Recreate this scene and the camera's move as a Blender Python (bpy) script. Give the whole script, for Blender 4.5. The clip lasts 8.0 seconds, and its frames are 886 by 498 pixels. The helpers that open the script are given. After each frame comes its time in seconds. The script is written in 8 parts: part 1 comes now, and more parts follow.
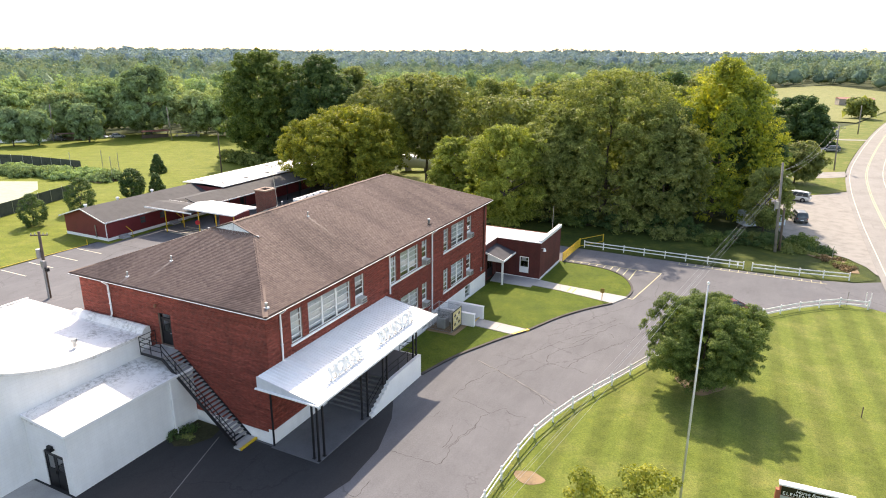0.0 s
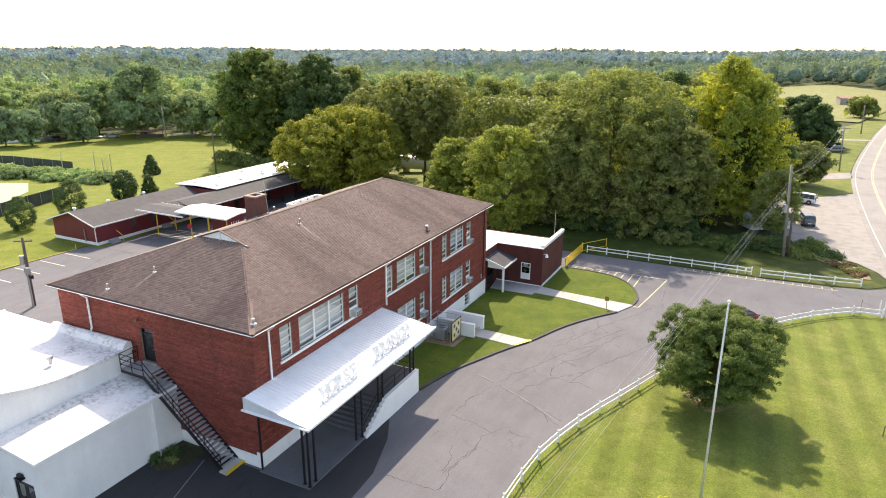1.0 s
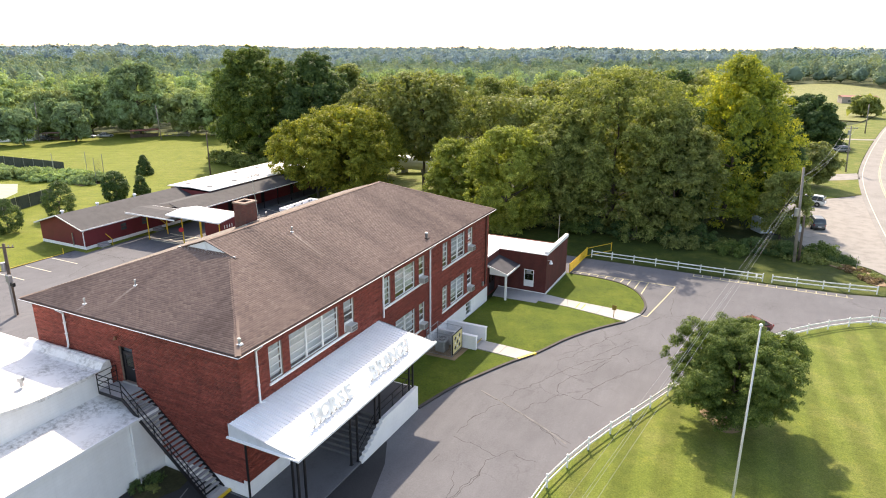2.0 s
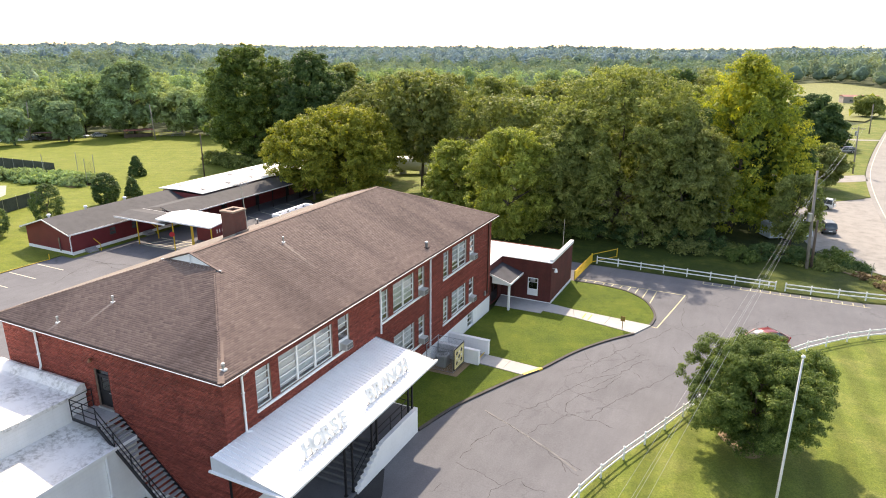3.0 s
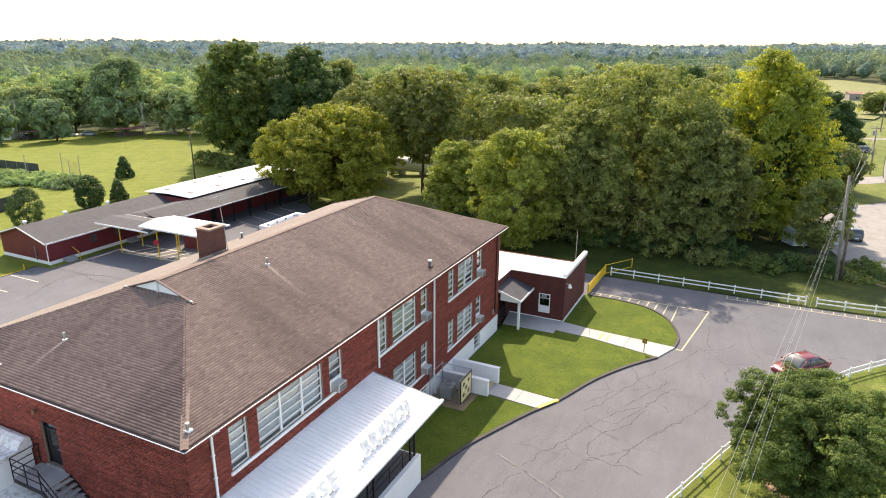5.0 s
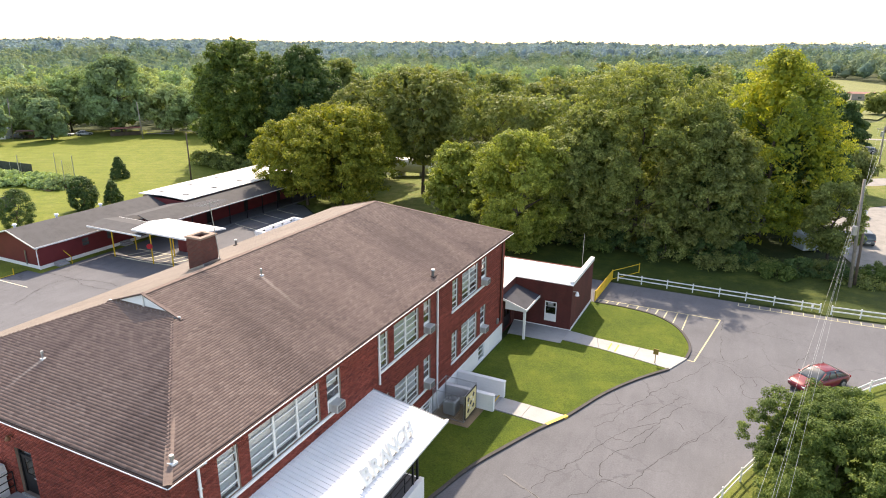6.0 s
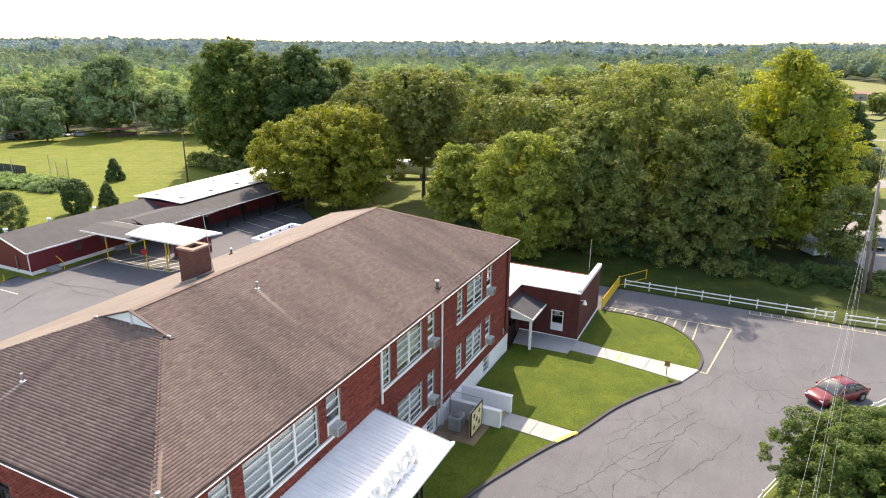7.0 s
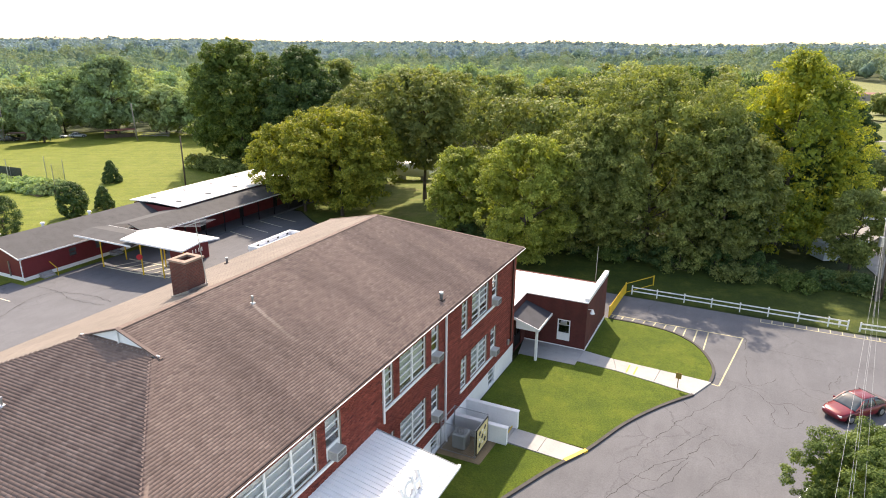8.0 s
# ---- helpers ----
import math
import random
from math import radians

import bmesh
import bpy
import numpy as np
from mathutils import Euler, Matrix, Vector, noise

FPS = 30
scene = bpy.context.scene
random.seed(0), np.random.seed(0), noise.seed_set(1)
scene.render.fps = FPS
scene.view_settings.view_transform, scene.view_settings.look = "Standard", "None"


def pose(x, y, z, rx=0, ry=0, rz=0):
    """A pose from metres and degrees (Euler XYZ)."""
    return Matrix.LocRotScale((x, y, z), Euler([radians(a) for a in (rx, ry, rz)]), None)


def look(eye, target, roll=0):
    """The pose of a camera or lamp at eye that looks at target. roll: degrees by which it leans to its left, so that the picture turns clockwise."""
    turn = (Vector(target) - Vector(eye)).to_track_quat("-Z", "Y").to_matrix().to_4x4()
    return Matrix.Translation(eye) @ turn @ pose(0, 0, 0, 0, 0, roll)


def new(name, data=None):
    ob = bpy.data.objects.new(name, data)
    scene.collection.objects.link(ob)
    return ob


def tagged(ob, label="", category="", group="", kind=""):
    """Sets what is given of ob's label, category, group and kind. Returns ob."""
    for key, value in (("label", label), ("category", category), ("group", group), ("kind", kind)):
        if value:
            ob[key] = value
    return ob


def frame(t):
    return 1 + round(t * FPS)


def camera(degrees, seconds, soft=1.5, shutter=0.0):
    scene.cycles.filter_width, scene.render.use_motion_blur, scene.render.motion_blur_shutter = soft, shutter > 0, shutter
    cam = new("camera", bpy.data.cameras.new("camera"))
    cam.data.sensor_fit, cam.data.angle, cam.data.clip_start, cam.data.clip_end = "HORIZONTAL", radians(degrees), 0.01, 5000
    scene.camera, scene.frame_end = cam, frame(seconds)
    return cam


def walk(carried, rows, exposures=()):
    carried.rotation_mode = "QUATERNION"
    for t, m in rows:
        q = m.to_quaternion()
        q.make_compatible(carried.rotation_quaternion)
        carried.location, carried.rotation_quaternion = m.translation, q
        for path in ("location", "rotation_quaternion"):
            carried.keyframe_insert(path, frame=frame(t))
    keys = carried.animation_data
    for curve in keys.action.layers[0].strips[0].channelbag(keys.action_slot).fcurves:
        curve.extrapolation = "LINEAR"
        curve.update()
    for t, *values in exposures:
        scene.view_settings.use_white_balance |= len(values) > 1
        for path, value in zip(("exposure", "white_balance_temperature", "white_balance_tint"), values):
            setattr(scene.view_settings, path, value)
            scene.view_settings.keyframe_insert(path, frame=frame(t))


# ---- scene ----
cam = camera(69.0, 8.0, soft=1.0)
PATH = [
    (0, (25.037, -26.945, 24.334), (24.19, -25.233, 23.742), 0.3),
    (0.5, (24.538, -25.864, 24.335), (23.692, -24.152, 23.741), 0.3),
    (1, (23.914, -24.681, 24.344), (23.071, -22.968, 23.749), 0.3),
    (1.5, (23.222, -23.45, 24.331), (22.381, -21.736, 23.733), 0.3),
    (3, (20.978, -19.605, 24.258), (20.146, -17.889, 23.655), 0.4),
    (3.5, (20.239, -18.334, 24.225), (19.409, -16.618, 23.62), 0.4),
    (4, (19.503, -17.063, 24.192), (18.675, -15.347, 23.583), 0.5),
    (4.5, (18.79, -15.875, 24.164), (17.963, -14.16, 23.553), 0.4),
    (6, (16.854, -12.937, 24.049), (16.031, -11.221, 23.434), 0.5),
    (6.5, (16.227, -12.103, 24.07), (15.407, -10.386, 23.454), 0.5),
    (7, (15.658, -11.324, 24.093), (14.839, -9.607, 23.477), 0.5),
    (7.5, (15.151, -10.569, 24.118), (14.333, -8.851, 23.502), 0.5),
    (8, (14.646, -9.829, 24.161), (13.827, -8.111, 23.545), 0.5),
]
walk(cam, [(t, look(eye, to, roll)) for t, eye, to, roll in PATH], [(0, 1.52, 8100, 15), (8, 1.52, 8100, 15)])

# ---- world, sun and exposure ----
SUN_FROM = Vector((-0.486, 0.874, 0.0)) * math.cos(radians(45)) + Vector((0, 0, math.sin(radians(45))))
world = bpy.data.worlds.new("sky")
scene.world = world
world.use_nodes = True
wn = world.node_tree.nodes
sky = wn.new("ShaderNodeTexSky")
sky.sky_type = "NISHITA"
sky.sun_disc = False
sky.sun_elevation = radians(45)
sky.sun_rotation = radians(-29)
sky.air_density, sky.dust_density, sky.ozone_density = 1.0, 1.4, 1.0
wn["Background"].inputs["Strength"].default_value = 0.15
world.node_tree.links.new(sky.outputs[0], wn["Background"].inputs["Color"])
sun = new("sun", bpy.data.lights.new("sun", "SUN"))
sun.data.energy, sun.data.angle, sun.data.color = 2.6, radians(0.6), (1.0, 0.96, 0.9)
sun.matrix_world = look((0, 0, 60), Vector((0, 0, 60)) - SUN_FROM)

# ---- small builders ----
PLACE = {}


def np_mesh(name, verts, faces):
    """A mesh from an (n, 3) array and an (m, k) array of corners."""
    verts, faces = np.asarray(verts, np.float32), np.asarray(faces, np.int32)
    me = bpy.data.meshes.new(name)
    me.vertices.add(len(verts))
    me.vertices.foreach_set("co", verts.ravel())
    m, k = faces.shape
    me.loops.add(m * k)
    me.loops.foreach_set("vertex_index", faces.ravel())
    me.polygons.add(m)
    me.polygons.foreach_set("loop_start", np.arange(0, m * k, k, dtype=np.int32))
    me.update(calc_edges=True)
    return me


def thing(name, label, category, at=(0, 0, 0), group="", kind=""):
    ob = new(name)
    ob.location = at
    ob.empty_display_size = 0.2
    PLACE[ob] = Vector(at)
    return tagged(ob, label, category, group, kind)


def part(name, bm, material, parent=None, label="", smooth=False, at=None):
    """Links a bmesh (in world metres) or a mesh as one object; under a parent its origin is the parent's, or at."""
    base = PLACE.get(parent, Vector((0, 0, 0)))
    origin = Vector(at) if at is not None else base
    if isinstance(bm, bpy.types.Mesh):
        me = bm
        me.transform(Matrix.Translation(-origin))
    else:
        bmesh.ops.translate(bm, verts=bm.verts, vec=-origin)
        me = bpy.data.meshes.new(name)
        bmesh.ops.recalc_face_normals(bm, faces=bm.faces)
        bm.to_mesh(me)
        bm.free()
    if smooth:
        me.shade_smooth()
    if material:
        me.materials.append(material)
    ob = new(name, me)
    ob.location = origin - base
    PLACE[ob] = origin
    if parent:
        ob.parent = parent
    return tagged(ob, label)


def box(bm, x0, x1, y0, y1, z0, z1, bevel=0.0):
    made = bmesh.ops.create_cube(bm, size=1.0, matrix=Matrix.LocRotScale(
        ((x0 + x1) / 2, (y0 + y1) / 2, (z0 + z1) / 2), None, (abs(x1 - x0), abs(y1 - y0), abs(z1 - z0))))
    if bevel:
        edges = list({e for v in made["verts"] for e in v.link_edges})
        bmesh.ops.bevel(bm, geom=edges, offset=bevel, segments=1, affect="EDGES")
    return bm


def bar(bm, p, q, w, h=None, up=(0, 0, 1)):
    """A square bar from p to q."""
    p, q, h = Vector(p), Vector(q), h or w
    d = (q - p).normalized()
    s = d.cross(Vector(up))
    s = s.normalized() if s.length > 1e-4 else Vector((1, 0, 0))
    u = s.cross(d)
    vs = [bm.verts.new(c + s * a * w / 2 + u * b * h / 2) for c in (p, q) for a, b in ((-1, -1), (1, -1), (1, 1), (-1, 1))]
    for i in range(4):
        j = (i + 1) % 4
        bm.faces.new((vs[i], vs[j], vs[4 + j], vs[4 + i]))
    bm.faces.new(vs[3::-1])
    bm.faces.new(vs[4:])
    return bm


def rod(bm, p, q, r0, r1=None, n=10):
    """A round rod from p to q."""
    p, q = Vector(p), Vector(q)
    d = q - p
    m = Matrix.Translation((p + q) / 2) @ d.to_track_quat("Z", "Y").to_matrix().to_4x4()
    bmesh.ops.create_cone(bm, cap_ends=True, segments=n, radius1=r0, radius2=r0 if r1 is None else r1, depth=d.length, matrix=m)
    return bm


def tube(bm, points, r, n=8):
    """A tapered tube through points; r: a radius for each."""
    rings = []
    for i, p in enumerate(points):
        a, b = points[max(0, i - 1)], points[min(len(points) - 1, i + 1)]
        d = (Vector(b) - Vector(a)).normalized()
        s = d.cross(Vector((0.31, 0.95, 0.05))).normalized()
        u = d.cross(s)
        rings.append([bm.verts.new(Vector(p) + (s * math.cos(k * math.tau / n) + u * math.sin(k * math.tau / n)) * r[i]) for k in range(n)])
    for lo, hi in zip(rings, rings[1:]):
        for k in range(n):
            bm.faces.new((lo[k], lo[(k + 1) % n], hi[(k + 1) % n], hi[k]))
    bm.faces.new(rings[0][::-1])
    bm.faces.new(rings[-1])
    return bm


def smoothstep(a, b, x):
    u = min(1.0, max(0.0, (x - a) / (b - a)))
    return u * u * (3 - 2 * u)


# ---- materials ----
def shader(name, rough=0.7, metal=0.0, spec=0.5):
    m = bpy.data.materials.new(name)
    m.use_nodes = True
    nt = m.node_tree
    b = nt.nodes["Principled BSDF"]
    b.inputs["Roughness"].default_value, b.inputs["Metallic"].default_value = rough, metal
    b.inputs["Specular IOR Level"].default_value = spec
    return m, nt, b


def node(nt, kind, **values):
    n = nt.nodes.new("ShaderNode" + kind)
    for key, value in values.items():
        n.inputs[key.replace("_", " ")].default_value = value
    return n


def place(nt):
    return nt.nodes.new("ShaderNodeNewGeometry").outputs["Position"]


def noise_at(nt, vec, scale, detail=4.0, rough=0.55, stretch=None):
    if stretch:
        mp = node(nt, "Mapping", Scale=stretch)
        nt.links.new(vec, mp.inputs["Vector"])
        vec = mp.outputs[0]
    n = node(nt, "TexNoise", Scale=scale, Detail=detail, Roughness=rough)
    nt.links.new(vec, n.inputs["Vector"])
    return n.outputs["Fac"]


def ramp(nt, fac, stops):
    r = nt.nodes.new("ShaderNodeValToRGB")
    el = r.color_ramp.elements
    while len(el) < len(stops):
        el.new(0.5)
    for e, (at, c) in zip(el, stops):
        e.position = at
        e.color = (*c, 1) if len(c) == 3 else c
    nt.links.new(fac, r.inputs["Fac"])
    return r.outputs["Color"]


def mix(nt, fac, a, b, mode="MIX"):
    m = nt.nodes.new("ShaderNodeMix")
    m.data_type, m.blend_type = "RGBA", mode
    for key, value in ((0, fac), (6, a), (7, b)):
        if isinstance(value, bpy.types.NodeSocket):
            nt.links.new(value, m.inputs[key])
        elif key:
            m.inputs[key].default_value = (*value, 1)
        else:
            m.inputs[key].default_value = value
    return m.outputs[2]


def calc(nt, op, a, b=0.0, c=0.0):
    m = nt.nodes.new("ShaderNodeMath")
    m.operation = op
    for i, value in enumerate((a, b, c)):
        if isinstance(value, bpy.types.NodeSocket):
            nt.links.new(value, m.inputs[i])
        else:
            m.inputs[i].default_value = value
    return m.outputs[0]


def relief(nt, b, height, strength=0.3, distance=0.02):
    n = node(nt, "Bump", Strength=strength, Distance=distance)
    nt.links.new(height, n.inputs["Height"])
    nt.links.new(n.outputs[0], b.inputs["Normal"])


def plain(name, colour, rough=0.6, metal=0.0, wear=0.15, grain=14.0, spec=0.5, bump=0.15):
    """Paint, metal or plastic with soft stains at two scales."""
    m, nt, b = shader(name, rough, metal, spec)
    p = place(nt)
    big, fine = noise_at(nt, p, 0.9, 5), noise_at(nt, p, grain, 3)
    dark = tuple(c * (1 - wear * 1.6) for c in colour)
    light = tuple(min(1, c * (1 + wear * 0.5)) for c in colour)
    c = ramp(nt, calc(nt, "ADD", calc(nt, "MULTIPLY", big, 0.65), calc(nt, "MULTIPLY", fine, 0.35)), ((0.3, dark), (0.52, colour), (0.7, light)))
    nt.links.new(c, b.inputs["Base Color"])
    if bump:
        relief(nt, b, fine, bump, 0.01)
    return m


def wall_uv(nt):
    """Along and up a wall, in metres, for walls that run with x or y."""
    g = nt.nodes.new("ShaderNodeNewGeometry")
    sp, sn = nt.nodes.new("ShaderNodeSeparateXYZ"), nt.nodes.new("ShaderNodeSeparateXYZ")
    nt.links.new(g.outputs["Position"], sp.inputs[0])
    nt.links.new(g.outputs["True Normal"], sn.inputs[0])
    side = calc(nt, "GREATER_THAN", calc(nt, "ABSOLUTE", sn.outputs[0]), 0.5)
    along = calc(nt, "ADD", calc(nt, "MULTIPLY", sp.outputs[1], side), calc(nt, "MULTIPLY", sp.outputs[0], calc(nt, "SUBTRACT", 1.0, side)))
    cb = nt.nodes.new("ShaderNodeCombineXYZ")
    nt.links.new(along, cb.inputs[0])
    nt.links.new(sp.outputs[2], cb.inputs[1])
    return cb.outputs[0], g.outputs["Position"]


def brick_wall(name, a, b2, mortar, length=0.215, height=0.075, dirt=1.0):
    m, nt, b = shader(name, 0.85)
    uv, p = wall_uv(nt)
    t = nt.nodes.new("ShaderNodeTexBrick")
    t.inputs["Scale"].default_value = 1.0
    t.inputs["Brick Width"].default_value, t.inputs["Row Height"].default_value = length, height
    t.inputs["Mortar Size"].default_value, t.inputs["Mortar Smooth"].default_value, t.inputs["Bias"].default_value = 0.008, 0.3, -0.1
    t.inputs["Color1"].default_value, t.inputs["Color2"].default_value, t.inputs["Mortar"].default_value = (*a, 1), (*b2, 1), (*mortar, 1)
    nt.links.new(uv, t.inputs["Vector"])
    stain = ramp(nt, noise_at(nt, p, 0.5, 6, 0.6), ((0.3, (1 - 0.28 * dirt,) * 3), (0.65, (1 + 0.06 * dirt,) * 3)))
    streak = ramp(nt, noise_at(nt, p, 1.6, 4, 0.6, (1, 1, 0.12)), ((0.35, (1 - 0.18 * dirt,) * 3), (0.6, (1.0, 1.0, 1.0))))
    c = mix(nt, 1.0, mix(nt, 1.0, t.outputs["Color"], stain, "MULTIPLY"), streak, "MULTIPLY")
    nt.links.new(c, b.inputs["Base Color"])
    relief(nt, b, calc(nt, "SUBTRACT", 1.0, t.outputs["Fac"]), 0.5, 0.008)
    return m


def asphalt(name, tone):
    m, nt, b = shader(name, 0.88, 0, 0.3)
    p = place(nt)
    warp = node(nt, "TexNoise", Scale=0.35, Detail=6.0, Roughness=0.65)
    nt.links.new(p, warp.inputs["Vector"])
    mv = nt.nodes.new("ShaderNodeVectorMath")
    mv.operation = "MULTIPLY_ADD"
    nt.links.new(warp.outputs["Color"], mv.inputs[0])
    mv.inputs[1].default_value = (3.4, 3.4, 0)
    nt.links.new(p, mv.inputs[2])
    flat = node(nt, "Mapping", Scale=(1, 1, 0))
    nt.links.new(mv.outputs[0], flat.inputs["Vector"])
    v = node(nt, "TexVoronoi", Scale=0.17)
    v.feature = "DISTANCE_TO_EDGE"
    nt.links.new(flat.outputs[0], v.inputs["Vector"])
    crack = ramp(nt, v.outputs["Distance"], ((0.0035, (1, 1, 1)), (0.011, (0, 0, 0))))
    v2 = node(nt, "TexVoronoi", Scale=0.55)
    v2.feature = "DISTANCE_TO_EDGE"
    nt.links.new(flat.outputs[0], v2.inputs["Vector"])
    crack2 = ramp(nt, v2.outputs["Distance"], ((0.006, (1, 1, 1)), (0.016, (0, 0, 0))))
    where = ramp(nt, noise_at(nt, p, 0.11, 2), ((0.46, (0, 0, 0)), (0.58, (1, 1, 1))))
    where2 = ramp(nt, noise_at(nt, p, 0.16, 3), ((0.53, (0, 0, 0)), (0.62, (1, 1, 1))))
    cracks = calc(nt, "MAXIMUM", calc(nt, "MULTIPLY", crack, where), calc(nt, "MULTIPLY", crack2, calc(nt, "MULTIPLY", where2, 0.75)))
    base = ramp(nt, noise_at(nt, p, 0.22, 7, 0.62), ((0.28, tuple(t * 0.86 for t in tone)), (0.5, tone), (0.72, tuple(t * 1.1 for t in tone))))
    grit = ramp(nt, noise_at(nt, p, 11, 5, 0.8), ((0.3, (0.82, 0.82, 0.82)), (0.7, (1.16, 1.16, 1.16))))
    lanes = ramp(nt, noise_at(nt, p, 0.9, 5, 0.65, (1.6, 0.3, 1)), ((0.3, (0.92, 0.92, 0.93)), (0.7, (1.05, 1.05, 1.05))))
    base = mix(nt, 1.0, base, lanes, "MULTIPLY")
    c = mix(nt, calc(nt, "MULTIPLY", cracks, 0.3), mix(nt, 1.0, base, grit, "MULTIPLY"), tuple(t * 0.25 for t in tone))
    nt.links.new(c, b.inputs["Base Color"])
    relief(nt, b, calc(nt, "SUBTRACT", noise_at(nt, p, 30, 2), cracks), 0.35, 0.02)
    return m


def grass(name, a, b1, dry, stripes=0.0, angle=0.0, pitch=1.5):
    m, nt, b = shader(name, 0.9, 0, 0.25)
    p = place(nt)
    c = ramp(nt, noise_at(nt, p, 0.3, 7, 0.68), ((0.32, a), (0.5, b1), (0.66, dry)))
    fine = noise_at(nt, p, 8.0, 6, 0.8)
    clump = noise_at(nt, p, 1.3, 5, 0.7)
    c = mix(nt, 1.0, c, ramp(nt, clump, ((0.3, (0.8, 0.84, 0.8)), (0.55, (1, 1, 1)), (0.72, (1.22, 1.1, 1.05)))), "MULTIPLY")
    c = mix(nt, 1.0, c, ramp(nt, fine, ((0.28, (0.42, 0.47, 0.4)), (0.72, (1.5, 1.44, 1.42)))), "MULTIPLY")
    if stripes:
        mp = node(nt, "Mapping", Rotation=(0, 0, radians(angle)))
        nt.links.new(p, mp.inputs["Vector"])
        w = node(nt, "TexWave", Scale=math.tau / 20 / pitch, Distortion=0.6, Detail=2.0)
        w.inputs["Detail Scale"].default_value = 0.4
        nt.links.new(mp.outputs[0], w.inputs["Vector"])
        c = mix(nt, 1.0, c, ramp(nt, w.outputs["Fac"], ((0.25, (1 - stripes,) * 3), (0.75, (1 + stripes, 1 + stripes, 1 + stripes * 1.4)))), "MULTIPLY")
    nt.links.new(c, b.inputs["Base Color"])
    relief(nt, b, fine, 0.8, 0.08)
    return m


def leaf(name, a, b1, c1, translucent=0.23, drift=0.35, spec=0.2, each=0.34, lumps=0.0):
    """Foliage: a colour for each leaf and a slow drift over the crown, with light through the blades."""
    m, nt, b = shader(name, 0.65, 0, spec)
    g = nt.nodes.new("ShaderNodeNewGeometry")
    mixed = calc(nt, "ADD", calc(nt, "MULTIPLY", g.outputs["Random Per Island"], each), calc(nt, "MULTIPLY", noise_at(nt, g.outputs["Position"], drift, 3), 1 - each))
    c = ramp(nt, mixed, ((0.25, a), (0.5, b1), (0.75, c1)))
    nt.links.new(c, b.inputs["Base Color"])
    if lumps:
        relief(nt, b, noise_at(nt, g.outputs["Position"], lumps, 4, 0.6), 0.9, 0.5 / lumps)
    tr = nt.nodes.new("ShaderNodeBsdfTranslucent")
    nt.links.new(mix(nt, 1.0, c, (1.25, 1.2, 0.55), "MULTIPLY"), tr.inputs["Color"])
    ms = nt.nodes.new("ShaderNodeMixShader")
    ms.inputs[0].default_value = translucent
    nt.links.new(b.outputs[0], ms.inputs[1])
    nt.links.new(tr.outputs[0], ms.inputs[2])
    nt.links.new(ms.outputs[0], nt.nodes["Material Output"].inputs["Surface"])
    return m


def pane_glass(name, tint=(0.05, 0.06, 0.06)):
    m, nt, b = shader(name, 0.06, 0, 0.8)
    p = place(nt)
    nt.links.new(ramp(nt, noise_at(nt, p, 0.8, 2), ((0.35, tint), (0.65, tuple(t * 2.2 for t in tint)))), b.inputs["Base Color"])
    return m


MAT_BRICK = brick_wall("red_brick", (0.27, 0.062, 0.035), (0.17, 0.04, 0.027), (0.2, 0.13, 0.105))
MAT_RED_WALL = plain("dark_red_painted_block", (0.155, 0.017, 0.021), 0.6, 0, 0.16, 6)
MAT_WHITE = plain("white_paint", (0.83, 0.83, 0.82), 0.5, 0, 0.05, 9)
MAT_WHITE_BLOCK = brick_wall("white_painted_block", (0.84, 0.84, 0.84), (0.82, 0.82, 0.82), (0.77, 0.77, 0.77), 0.41, 0.205, 0.25)
def stained_coating(name, colour, grime):
    """A pale roof coating with mildew blotches and thin dark lines of wear."""
    m, nt, b = shader(name, 0.7, 0, 0.4)
    p = place(nt)
    c = ramp(nt, noise_at(nt, p, 0.5, 5), ((0.35, tuple(k * 0.93 for k in colour)), (0.65, colour)))
    blot = calc(nt, "MULTIPLY", ramp(nt, noise_at(nt, p, 0.45, 3), ((0.42, (0, 0, 0)), (0.6, (1, 1, 1)))), ramp(nt, noise_at(nt, p, 3.2, 7, 0.78), ((0.45, (0, 0, 0)), (0.62, (1, 1, 1)))))
    line = ramp(nt, noise_at(nt, p, 1.1, 7, 0.7), ((0.488, (0, 0, 0)), (0.496, (1, 1, 1)), (0.504, (1, 1, 1)), (0.512, (0, 0, 0))))
    part_of = ramp(nt, noise_at(nt, p, 0.3, 2), ((0.5, (0, 0, 0)), (0.6, (1, 1, 1))))
    dirt = calc(nt, "MAXIMUM", blot, calc(nt, "MULTIPLY", calc(nt, "MULTIPLY", line, part_of), 0.6))
    nt.links.new(mix(nt, calc(nt, "MULTIPLY", dirt, 0.75), c, grime), b.inputs["Base Color"])
    relief(nt, b, noise_at(nt, p, 6, 4), 0.25, 0.02)
    return m


MAT_WHITE_ROOF = stained_coating("white_roof_coating", (0.82, 0.81, 0.79), (0.2, 0.19, 0.16))
MAT_WHITE_METAL = plain("white_metal_sheet", (0.84, 0.845, 0.85), 0.35, 0.0, 0.05, 5, bump=0.05)
MAT_FENCE = plain("white_vinyl", (0.82, 0.82, 0.8), 0.4, 0, 0.06, 8)
MAT_CONCRETE = plain("pale_concrete", (0.38, 0.37, 0.355), 0.85, 0, 0.14, 18)
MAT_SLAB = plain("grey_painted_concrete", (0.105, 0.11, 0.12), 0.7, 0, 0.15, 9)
MAT_CURB = plain("tarred_kerb", (0.06, 0.055, 0.052), 0.85, 0, 0.3, 9)
